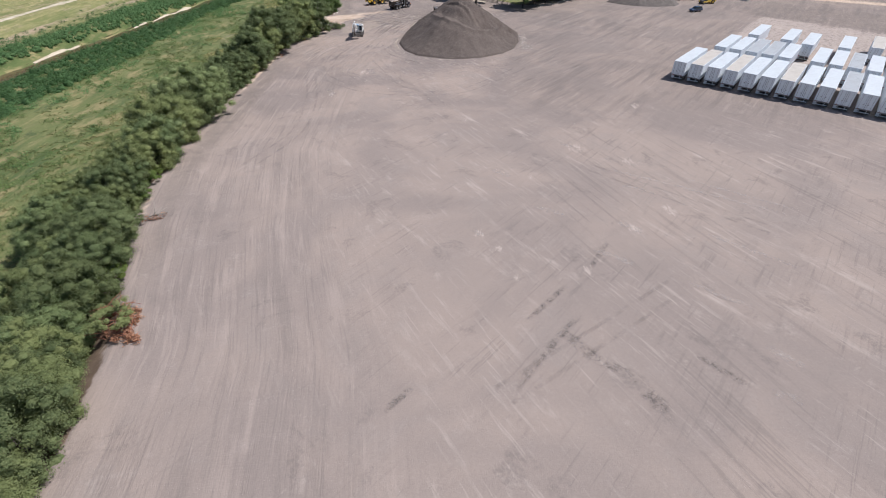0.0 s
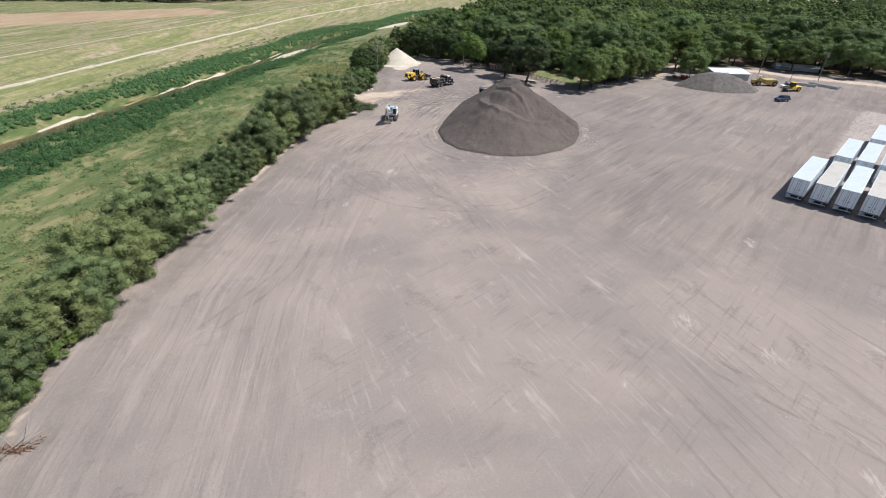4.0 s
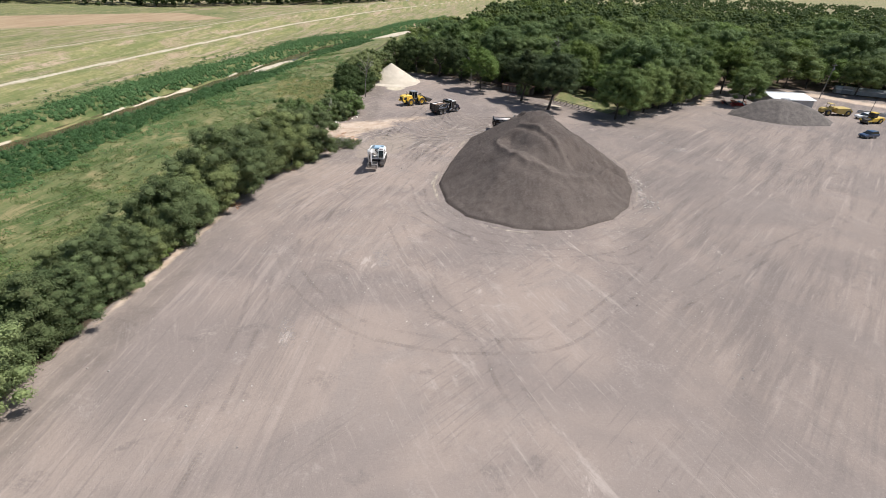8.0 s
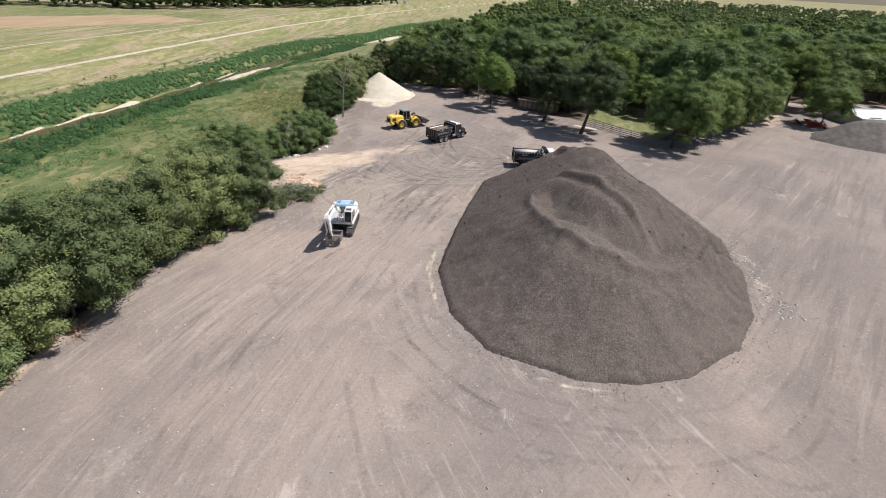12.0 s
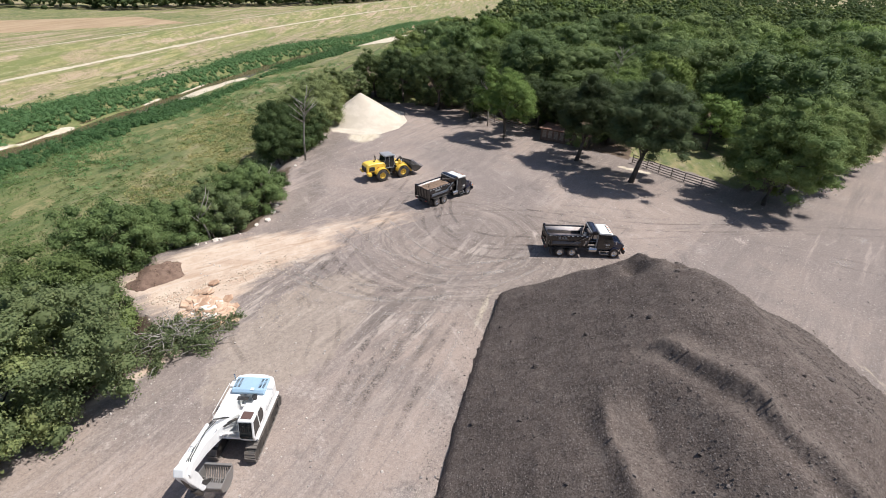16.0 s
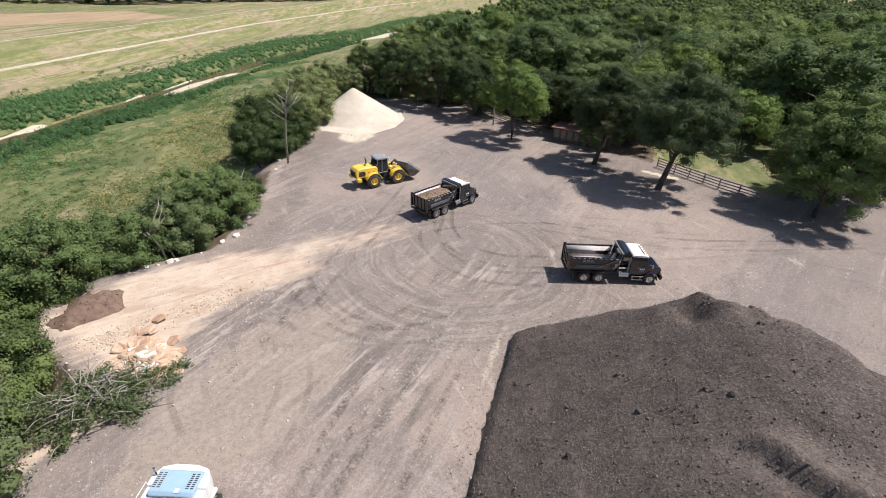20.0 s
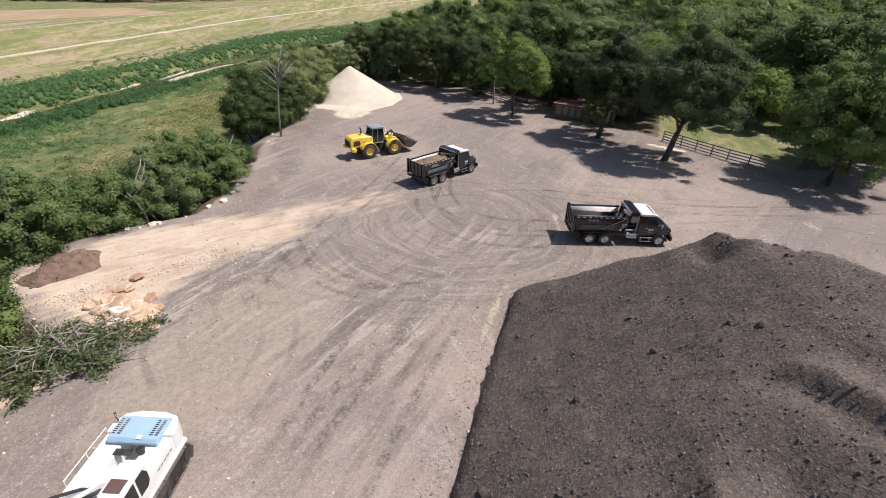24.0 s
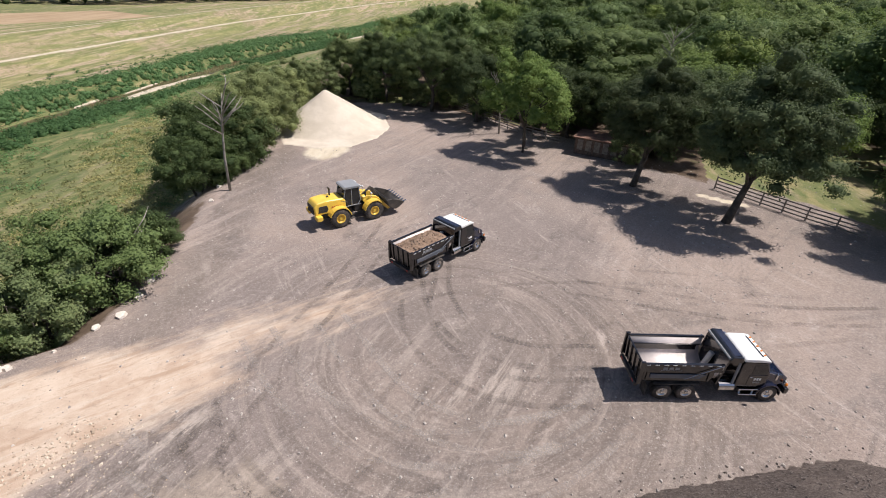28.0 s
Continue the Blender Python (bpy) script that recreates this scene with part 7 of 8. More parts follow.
def trailer(roof_mat, label, length=15.6):
    """A box trailer, x forward, its rear doors at x = 0."""
    t = new("semi_trailer")
    w, z0, z1 = 1.28, 1.18, 3.95
    for s in (-1, 1):
        bm = bmesh.new()
        bx(bm, 0.05, length, s * (w - 0.04), s * w, z0, z1, 0)
        wall = part("side_wall", bm, TRAILER_WHITE, t)
        bm = bmesh.new()
        for k in range(12):
            x = 0.7 + k * (length - 1.2) / 11
            bx(bm, x, x + 0.05, s * w, s * (w + 0.012), z0 + 0.1, z1 - 0.1, 0)
        part("side_post", bm, TRAILER_WHITE, wall)
        bm = bmesh.new()
        bx(bm, 0.0, length, s * (w - 0.02), s * (w + 0.02), z0 - 0.12, z0 + 0.02, 0.01)
        bx(bm, 0.0, length, s * (w - 0.05), s * (w + 0.02), z1 - 0.06, z1 + 0.03, 0.01)
        part("rail", bm, TRAILER_WHITE, t)
    bm = bmesh.new()
    bx(bm, 0.03, length - 0.02, -w + 0.04, w - 0.04, z1 - 0.05, z1 + 0.045, 0.03)
    roof = part("roof", bm, roof_mat, t)
    bm = bmesh.new()
    for k in range(10):
        x = 1.2 + k * (length - 2.0) / 9
        bx(bm, x, x + 0.04, -w + 0.1, w - 0.1, z1 + 0.045, z1 + 0.055, 0)
    part("roof_seam", bm, roof_mat, roof)
    bm = bmesh.new()
    bx(bm, length - 0.02, length + 0.06, -w, w, z0, z1, 0.03)
    part("front_wall", bm, TRAILER_WHITE, t)
    bm = bmesh.new()
    bx(bm, 0.05, length, -w + 0.04, w - 0.04, z0 - 0.1, z0 + 0.02, 0)
    part("floor", bm, CHASSIS, t)
    for s in (-1, 1):
        bm = bmesh.new()
        bx(bm, -0.02, 0.04, s * 0.02, s * (w - 0.09), z0 + 0.05, z1 - 0.12, 0.015)
        door = part("door", bm, DOOR_SKYLIT, t, "white rear door with blue sky light painted in")
        bm = bmesh.new()
        for y in (0.28, 0.95):
            rod(bm, (-0.05, s * y, z0 + 0.05), (-0.05, s * y, z1 - 0.12), 0.022, 6)
        bx(bm, -0.07, -0.03, s * 0.22, s * 0.5, z0 + 0.85, z0 + 0.95, 0)
        part("lock_rod", bm, GREY, door)
        bm = bmesh.new()
        for k in range(4):
            bx(bm, -0.05, -0.02, s * (w - 0.16), s * (w - 0.02), z0 + 0.25 + k * 0.72, z0 + 0.35 + k * 0.72, 0)
        part("hinge", bm, TRAILER_WHITE, door)
        bm = bmesh.new()
        bx(bm, -0.03, 0.06, s * (w - 0.09), s * w, z0 - 0.05, z1, 0.01)
        part("door_post", bm, TRAILER_WHITE, t)
        bm = bmesh.new()
        bx(bm, -0.06, -0.02, s * 0.62, s * 0.98, z0 - 0.06, z0 + 0.03, 0)
        part("tail_light", bm, RED, t)
        for x in (1.25, 2.5):
            wheel(t, x, s * 0.98, 0.50, 0.50, 0.28, GREY, out=s)
        bm = bmesh.new()
        bx(bm, length - 3.1, length - 2.95, s * 0.85, s * 1.0, 0.1, z0 - 0.1, 0.01)
        bx(bm, length - 3.2, length - 2.85, s * 0.78, s * 1.07, 0.0, 0.1, 0.01)
        part("landing_leg", bm, CHASSIS, t)
        bm = bmesh.new()
        bx(bm, 0.55, 0.58, s * 0.72, s * 1.24, 0.25, 0.98, 0)
        part("mud_flap", bm, TRAILER_WHITE if s > 0 else RUBBER, t)
    bm = bmesh.new()
    bx(bm, -0.05, 0.07, -w, w, z1 - 0.13, z1 + 0.02, 0.01)
    part("door_header", bm, TRAILER_WHITE, t)
    bm = bmesh.new()
    bx(bm, -0.06, 0.07, -w, w, z0 - 0.12, z0 + 0.04, 0.01)
    part("door_sill", bm, GREY, t)
    bm = bmesh.new()
    bx(bm, 0.10, 0.22, -1.15, 1.15, 0.48, 0.60, 0.01)
    for y in (-0.6, 0.6):
        bx(bm, 0.12, 0.2, y - 0.05, y + 0.05, 0.55, z0 - 0.1, 0.01)
    part("under_ride_guard", bm, TRAILER_WHITE, t)
    bm = bmesh.new()
    for x in (1.25, 2.5):
        rod(bm, (x, -0.8, 0.5), (x, 0.8, 0.5), 0.07, 8)
    bx(bm, 0.6, 3.4, -0.5, -0.4, 0.72, z0 - 0.1, 0.01)
    bx(bm, 0.6, 3.4, 0.4, 0.5, 0.72, z0 - 0.1, 0.01)
    part("bogie", bm, CHASSIS, t)
    return tagged(t, label, "trailer", "parked semi-trailers")


T_HEAD = 51.0
kinds = {"w": trailer(ROOF_WHITE, "white box semi-trailer with a white roof, parked in a row"), "t": trailer(ROOF_TAN, "white box semi-trailer with a dusty tan roof, parked in a row"), "g": trailer(ROOF_GREY, "white box semi-trailer with a dull grey roof, parked in a row")}
first = set()
ca, sa = math.cos(radians(T_HEAD)), math.sin(radians(T_HEAD))
row_dx, row_dy = 2.77, -1.92
lots = [(51.5 + row_dx * i, 107.2 + row_dy * i, k) for i, k in enumerate("wtwtwwtwwgwwwt")]
lots += [(66.4 + 2.65 * i, 120.9 - 2.1 * i, k) for i, k in enumerate("wwggw")] + [(82.6 + 2.75 * i, 109.4 - 2.05 * i, k) for i, k in enumerate("wwgwwt")]
lots += [(81.2, 134.0, "w"), (87.0, 129.2, "w"), (89.6, 124.7, "w"), (97.0, 122.0, "w"), (105.5, 122.6, "t"), (108, 118.5, "w")]
for x, y, k in lots:
    cx_, cy_ = x + sa * 1.28, y - ca * 1.28
    m = pose(cx_, cy_, ground_at(cx_, cy_), 0, 0, T_HEAD)
    if k not in first:
        first.add(k)
        kinds[k].matrix_basis = m
    else:
        copy_thing(kinds[k], m)


# ---- the yard on the right ----
def parked_car(paint_mat, label, suv=True):
    t = new("parked_car")
    bm = bmesh.new()
    prism(bm, [(-2.35, 0.45), (2.30, 0.42), (2.40, 0.70), (2.25, 0.92), (1.25, 1.05), (-2.25, 1.08), (-2.42, 0.75)], -0.92, 0.92, 0.08, 3)
    part("body", bm, paint_mat, t)
    bm = bmesh.new()
    prism(bm, [(-2.15, 1.05), (1.15, 1.04), (0.35, 1.60), (-0.2, 1.68), (-1.75, 1.66)], -0.86, 0.86, 0.05, 2, lambda x, y, z: (x, y * (1 - 0.22 * max(0, z - 1.05)), z))
    part("greenhouse", bm, GLASS, t)
    bm = bmesh.new()
    prism(bm, [(-1.78, 1.66), (0.30, 1.60), (0.25, 1.66), (-0.2, 1.72), (-1.7, 1.71)], -0.74, 0.74, 0.02)
    part("roof", bm, paint_mat, t)
    for x in (-1.42, 1.45):
        for s in (-1, 1):
            wheel(t, x, s * 0.82, 0.35, 0.22, 0.22, GREY, out=s)
    for s in (-1, 1):
        bm = bmesh.new()
        bx(bm, 2.26, 2.38, s * 0.55, s * 0.85, 0.70, 0.84, 0.03)
        part("headlight", bm, LAMP, t)
        bm = bmesh.new()
        bx(bm, -2.42, -2.32, s * 0.62, s * 0.86, 0.72, 0.98, 0.03)
        part("tail_light", bm, RED, t)
        bm = bmesh.new()
        bx(bm, 0.72, 0.92, s * 0.90, s * 1.05, 1.02, 1.16, 0.03)
        part("mirror", bm, paint_mat, t)
    return tagged(t, label, "car")


BLUE_CAR = paint("dark_blue_car", (0.020, 0.045, 0.10), 0.2, 0.15, coat=0.5)
set_at(parked_car(BLUE_CAR, "dark blue estate car parked on bare earth"), 89.3, 184.2, 203)
set_at(parked_car(WHITE, "white car parked among old machines"), 101.5, 205.0, 185)


def old_scraper():
    """A worn earth mover among the scrap."""
    t = new("earth_scraper")
    bm = bmesh.new()
    prism(bm, [(-4.2, 0.7), (-0.5, 0.6), (0.3, 1.0), (0.2, 2.1), (-3.6, 2.2), (-4.4, 1.5)], -1.4, 1.4, 0.08, 2)
    part("bowl", bm, OCHRE, t)
    bm = bmesh.new()
    prism(bm, [(1.4, 0.9), (4.2, 0.9), (4.3, 1.7), (3.9, 2.0), (1.5, 2.1)], -0.75, 0.75, 0.10, 2)
    part("engine_hood", bm, OCHRE, t)
    bm = bmesh.new()
    prism(bm, [(-0.4, 2.0), (0.4, 2.0), (1.8, 2.5), (1.9, 1.4), (1.3, 1.4), (1.2, 2.1), (0.3, 1.7)], -0.35, 0.35, 0.05)
    part("gooseneck", bm, OCHRE, t)
    bm = bmesh.new()
    for x in (1.2, 2.3):
        for y in (-0.65, 0.65):
            rod(bm, (x, y, 2.0), (x, y, 3.1), 0.05, 6)
    bx(bm, 1.05, 2.45, -0.8, 0.8, 3.1, 3.2, 0.03)
    part("canopy", bm, OCHRE, t)
    for x in (-3.2, 2.6):
        for s in (-1, 1):
            wheel(t, x, s * 1.25, 0.85, 0.6, 0.42, OCHRE, 16, s)
    return tagged(t, "faded yellow earth scraper standing among scrap", "earth mover")


set_at(old_scraper(), 94.5, 207.5, 188)


def paver():
    t = new("yellow_roller")
    bm = bmesh.new()
    prism(bm, [(-3.0, 0.6), (0.8, 0.55), (1.0, 1.0), (0.6, 1.5), (-2.6, 1.65), (-3.1, 1.2)], -1.0, 1.0, 0.12, 3)
    part("engine_hood", bm, YELLOW, t)
    bm = bmesh.new()
    rod(bm, (2.2, -1.05, 0.75), (2.2, 1.05, 0.75), 0.75, 28)
    part("drum", bm, DARK_STEEL, t)
    bm = bmesh.new()
    for s in (-1, 1):
        bx(bm, 0.8, 3.1, s * 1.08, s * 1.22, 0.6, 0.95, 0.03)
    bx(bm, 2.95, 3.15, -1.2, 1.2, 0.6, 1.0, 0.03)
    part("drum_frame", bm, YELLOW, t)
    bm = bmesh.new()
    bx(bm, -0.3, 1.0, -0.75, 0.75, 1.5, 2.75, 0.06, 2)
    part("cab", bm, GLASS, t)
    bm = bmesh.new()
    bx(bm, -0.4, 1.1, -0.85, 0.85, 2.75, 2.88, 0.04)
    part("cab_roof", bm, YELLOW, t)
    for s in (-1, 1):
        wheel(t, -1.6, s * 0.95, 0.72, 0.55, 0.38, YELLOW, 14, s)
    return tagged(t, "bright yellow road roller beside the scraper", "roller")


set_at(paver(), 100.6, 200.6, 200)


def light_mast():
    t = new("light_mast")
    bm = bmesh.new()
    bx(bm, -1.0, 1.0, -0.6, 0.6, 0.5, 1.3, 0.06, 2)
    part("trailer_box", bm, DARK_STEEL, t)
    bm = bmesh.new()
    rod(bm, (0, 0, 1.2), (0.9, 0.3, 6.4), 0.09, 8, 0.05)
    part("mast", bm, DARK_STEEL, t)
    for s in (-1, 1):
        wheel(t, 0, s * 0.8, 0.32, 0.2, 0.2, GREY, out=s)
    return tagged(t, "dark leaning mast on a small towed box", "mast")


set_at(light_mast(), 97.9, 199.0, 30)

# white-roofed shed behind the second heap
SHEET = paint("white_sheet_metal", (0.78, 0.79, 0.80), 0.45, 0.10, scale=0.3)


def metal_shed(length, width, height, label):
    t = new("metal_shed")
    bm = bmesh.new()
    bx(bm, 0, length, 0, width, 0, height, 0.02)
    part("wall", bm, paint("shed_wall", (0.42, 0.42, 0.42), 0.6, 0.3, scale=0.3), t)
    for k, (y0, y1, z0, z1) in enumerate(((-0.4, width / 2, height, height + 0.9), (width / 2, width + 0.4, height + 0.9, height))):
        bm = bmesh.new()
        a = [bm.verts.new((x, y, z)) for x, y, z in ((-0.4, y0, z0), (length + 0.4, y0, z0), (length + 0.4, y1, z1), (-0.4, y1, z1))]
        b = [bm.verts.new(v.co + Vector((0, 0, 0.08))) for v in a]
        bm.faces.new(a[::-1]), bm.faces.new(b)
        for i in range(4):
            bm.faces.new((a[i], a[(i + 1) % 4], b[(i + 1) % 4], b[i]))
        roof = part("roof_sheet", bm, SHEET, t, "white corrugated metal roof sheet")
        bm = bmesh.new()
        for j in range(int(length / 0.9)):
            x = 0.2 + j * 0.9
            rod(bm, (x, y0, z0 + 0.1), (x, y1, z1 + 0.1), 0.03, 5)
        part("roof_rib", bm, SHEET, roof)
    bm = bmesh.new()
    bx(bm, 1.5, 4.5, -0.06, 0.0, 0, 2.6, 0.01)
    part("door", bm, GREY, t)
    return tagged(t, label, "shed")


set_at(metal_shed(12.5, 11, 2.2, "low metal shed with a bright white roof among trees"), 80.5, 212.5, 10)
# Long low strip; the shed is only its stand-in shape.
set_at(metal_shed(16, 3, 1.3, "long low pale blue-white strip by the lane, built as a shed"), 116.4, 243.6, -12)


def concrete_blocks(x, y, deg, rows):
    """Stacked pale concrete barriers."""
    m0 = pose(x, y, ground_at(x, y), 0, 0, deg)
    CON = MAT_CONCRETE
    for k in range(rows):
        for j in range(2 if k % 2 else 3):
            t = new("concrete_barrier")
            bm = bmesh.new()
            prism(bm, [(-0.3, 0), (0.3, 0), (0.24, 0.25), (0.1, 0.42), (0.09, 0.81), (-0.09, 0.81), (-0.1, 0.42), (-0.24, 0.25)], -1.5, 1.5, 0.02)
            me_ = bpy.data.meshes.new("concrete_barrier")
            bm.to_mesh(me_), bm.free()
            me_.materials.append(CON)
            bpy.data.objects.remove(t)
            t = new("concrete_barrier", me_)
            t.matrix_basis = m0 @ pose(k * 0.75, j * 3.1, 0, 0, 0, 0)
            tagged(t, "pale precast concrete barrier stored in a row", "barrier", "concrete barriers")


MAT_CONCRETE = speckled("concrete", (0.42, 0.40, 0.36), (0.55, 0.52, 0.47), 1.5)
concrete_blocks(118, 208, 40, 4)
concrete_blocks(111.5, 209.5, 60, 2)

r6 = np.random.default_rng(66)
for k in range(14):
    x, y = 69 + r6.uniform(-3.5, 3.5), 211.5 + r6.uniform(-2.5, 3)
    t = new("scrap_frame")
    bm = bmesh.new()
    a = r6.uniform(0, 3.1)
    for j in range(3):
        rod(bm, (-1.2, j * 0.4 - 0.4, 0.12 + 0.2 * j), (1.3, j * 0.4 - 0.2, 0.3 + 0.25 * j), 0.09, 6)
    rod(bm, (-0.8, -0.6, 0.2), (-0.7, 0.6, 0.8), 0.08, 6)
    rod(bm, (0.8, -0.6, 0.3), (0.7, 0.6, 0.9), 0.08, 6)
    me_ = bpy.data.meshes.new("scrap_frame")
    bm.to_mesh(me_), bm.free()
    me_.materials.append((ORANGE, RED, DARK_STEEL, PALE_BLUE)[k % 4])
    t.matrix_basis = Matrix()
    bpy.data.objects.remove(t)
    t = new("scrap_frame", me_)
    t.matrix_basis = pose(x, y, ground_at(x, y), 0, 0, math.degrees(a))
    tagged(t, ("orange", "red", "dark", "blue")[k % 4] + " painted steel implement frame lying in the scrap", "scrap", "scrap implements")


# ---- fence, shed and poles at the wood's edge ----
WOOD_GREY = speckled("weathered_wood", (0.14, 0.12, 0.10), (0.26, 0.23, 0.20), 4.0)
PLANK_BROWN = speckled("brown_planks", (0.085, 0.060, 0.048), (0.16, 0.115, 0.09), 3.0)


def rail_fence(pts, label, rails=4, height=1.35):
    t = new("rail_fence")
    for (x0, y0), (x1, y1) in zip(pts, pts[1:]):
        L = math.hypot(x1 - x0, y1 - y0)
        k = max(1, round(L / 2.4))
        for j in range(k):
            ax, ay = x0 + (x1 - x0) * j / k, y0 + (y1 - y0) * j / k
            bx_, by_ = x0 + (x1 - x0) * (j + 1) / k, y0 + (y1 - y0) * (j + 1) / k
            za, zb = ground_at(ax, ay), ground_at(bx_, by_)
            bm = bmesh.new()
            rod(bm, (ax, ay, za - 0.3), (ax, ay, za + height + 0.12), 0.075, 7)
            part("post", bm, WOOD_GREY, t)
            for q in range(rails):
                h = 0.25 + q * (height - 0.25) / (rails - 1)
                bm = bmesh.new()
                d = Vector((bx_ - ax, by_ - ay, zb - za))
                m = Matrix.Translation((Vector((ax, ay, za + h)) + Vector((bx_, by_, zb + h))) / 2) @ d.to_track_quat("X", "Z").to_matrix().to_4x4() @ Matrix.Diagonal((d.length, 0.04, 0.12, 1))
                bmesh.ops.create_cube(bm, size=1, matrix=m)
                part("rail", bm, WOOD_GREY, t)
    return tagged(t, label, "fence")


rail_fence([(14.6, 197.8), (16.3, 195.6), (20.4, 190.8), (24, 187.5)], "weathered timber rail fence along a grassy paddock")
rail_fence([(-22, 234), (-17, 229), (-11.2, 220.4), (-6, 214.5), (-1, 210.5)], "weathered timber rail fence under the oaks")


def plank_shed():
    t = new("plank_shed")
    bm = bmesh.new()
    bx(bm, 0, 8.6, 0, 3.4, 0, 2.15, 0.02)
    part("wall_core", bm, CHASSIS, t)
    for k in range(24):
        bm = bmesh.new()
        bx(bm, 0.02 + k * 0.358, 0.345 + k * 0.358, -0.05, -0.005, 0.05, 2.12, 0.008)
        part("plank", bm, PLANK_BROWN, t)
    for k in range(9):
        bm = bmesh.new()
        bx(bm, -0.05, -0.005, 0.02 + k * 0.375, 0.36 + k * 0.375, 0.05, 2.12, 0.008)
        part("plank", bm, PLANK_BROWN, t)
    bm = bmesh.new()
    prism(bm, [(-0.3, 2.16), (8.9, 2.16), (8.9, 2.26), (-0.3, 2.26)], -0.4, 3.8, 0.02)
    part("roof", bm, speckled("rust_roof", (0.16, 0.085, 0.060), (0.25, 0.15, 0.11), 2.0), t, "rusty flat metal roof")
    for k in range(8):
        bm = bmesh.new()
        bx(bm, 0.3 + k * 1.06, 1.0 + k * 1.06, -0.075, -0.05, 0.6, 1.9, 0.01)
        part("panel", bm, WOOD_GREY, t)
    return tagged(t, "low brown plank shed half hidden under the oaks", "shed")


set_at(plank_shed(), 0.6, 207.2, -24)


def pole(x, y, h, lean, label):
    t = new("utility_pole")
    bm = bmesh.new()
    rod(bm, (0, 0, -0.5), (lean, 0, h), 0.15, 9, 0.10)
    part("shaft", bm, WOOD_GREY, t)
    bm = bmesh.new()
    bx(bm, lean * 0.93 - 1.1, lean * 0.93 + 1.1, -0.06, 0.06, h * 0.93, h * 0.93 + 0.14, 0.01)
    part("cross_arm", bm, WOOD_GREY, t)
    bm = bmesh.new()
    rod(bm, (lean * 0.85 + 0.28, 0, h * 0.80), (lean * 0.85 + 0.28, 0, h * 0.80 + 0.8), 0.22, 12)
    part("transformer", bm, GREY, t)
    set_at(t, x, y, 20)
    tagged(t, label, "pole")


pole(104, 231, 11, 0.6, "wooden utility pole with a grey transformer")
pole(121, 222, 10, -0.3, "wooden utility pole beside the lane")

# ---- limestone slabs, cut brush, dead tree and logs by the ramp ----
LIMEROCK = speckled("limestone_rock", (0.46, 0.305, 0.205), (0.58, 0.42, 0.30), 1.8)
RUSTROCK = speckled("rusty_limestone", (0.36, 0.215, 0.135), (0.48, 0.32, 0.215), 1.8)
CREAM = speckled("cream_rock", (0.60, 0.54, 0.46), (0.72, 0.66, 0.58), 1.2)
r7 = np.random.default_rng(77)


def rock(x, y, s, mat, label, flat=0.3, lift=0.0):
    bm = bmesh.new()
    k = 6
    ring = [(math.cos(i * math.tau / k) * r7.uniform(0.7, 1.2), math.sin(i * math.tau / k) * r7.uniform(0.7, 1.2)) for i in range(k)]
    lo, hi = [bm.verts.new((a, b, -0.3 * flat)) for a, b in ring], [bm.verts.new((a * 0.86, b * 0.86, flat * r7.uniform(0.7, 1.1))) for a, b in ring]
    bm.faces.new(lo[::-1]), bm.faces.new(hi)
    for i in range(k):
        bm.faces.new((lo[i], lo[(i + 1) % k], hi[(i + 1) % k], hi[i]))
    chamfer(bm, hi, 0.02)
    me_ = bpy.data.meshes.new("rock")
    bm.to_mesh(me_), bm.free()
    me_.materials.append(mat)
    ob = new("limestone_slab" if flat < 0.5 else "boulder", me_)
    ob.matrix_basis = pose(x, y, ground_at(x, y) + lift, r7.uniform(-19, 19), r7.uniform(-19, 19), r7.uniform(0, 360)) @ Matrix.Scale(s, 4)
    return tagged(ob, label, "rock", "limestone rocks")


for k in range(130):
    u, v = r7.normal(0, 0.95), r7.normal(0, 0.95)
    rock(-30.9 + u * 1.2 - v * 0.5, 151.6 + v, r7.uniform(0.2, 0.75), CREAM if k % 9 == 0 else RUSTROCK if k % 3 == 0 else LIMEROCK, "broken tan limestone slab beside the cut brush", 0.17, 0.10 + 0.25 * math.exp(-u * u - v * v))
chips = stone_mat("lime_chips", (0.36, 0.275, 0.20), (0.64, 0.55, 0.44))
cu = r7.random(1500)
cp = np.column_stack([np.interp(cu, [0, 0.35, 0.7, 1], [-36.4, -33.6, -30.4, -27.5]), np.interp(cu, [0, 0.35, 0.7, 1], [151.8, 153.6, 157.6, 160.6])]) + r7.normal(0, 0.8, (1500, 2))
stones("rubble", np.column_stack([cp, level(cp[:, 0], cp[:, 1]) + 0.02]), 0.02 + 0.10 * r7.random(1500) ** 4, chips, "pale limestone chips strewn over the ramp", 31)
cp = np.column_stack([r7.normal(-25.8, 1.9, 1300), r7.normal(154.6, 2.6, 1300)])
stones("gravel", np.column_stack([cp, level(cp[:, 0], cp[:, 1]) + 0.01]), 0.016 + 0.05 * r7.random(1300) ** 4, chips, "pale grit trodden into the churned earth", 32)
for x, y, s in [(-37.9, 161.8, 0.24), (-36.6, 163.0, 0.35), (-36.2, 163.3, 0.28), (-34.8, 164.9, 0.16), (-37.2, 162.3, 0.14), (-33.2, 168.5, 0.35), (-33.4, 170.5, 0.4), (-33.8, 172.5, 0.3), (-34.0, 167.2, 0.28), (-37.6, 189.5, 0.3), (-36.6, 186.0, 0.25)]:
    rock(x, y, s, CREAM, "small pale boulder on the pad's edge", 0.7)


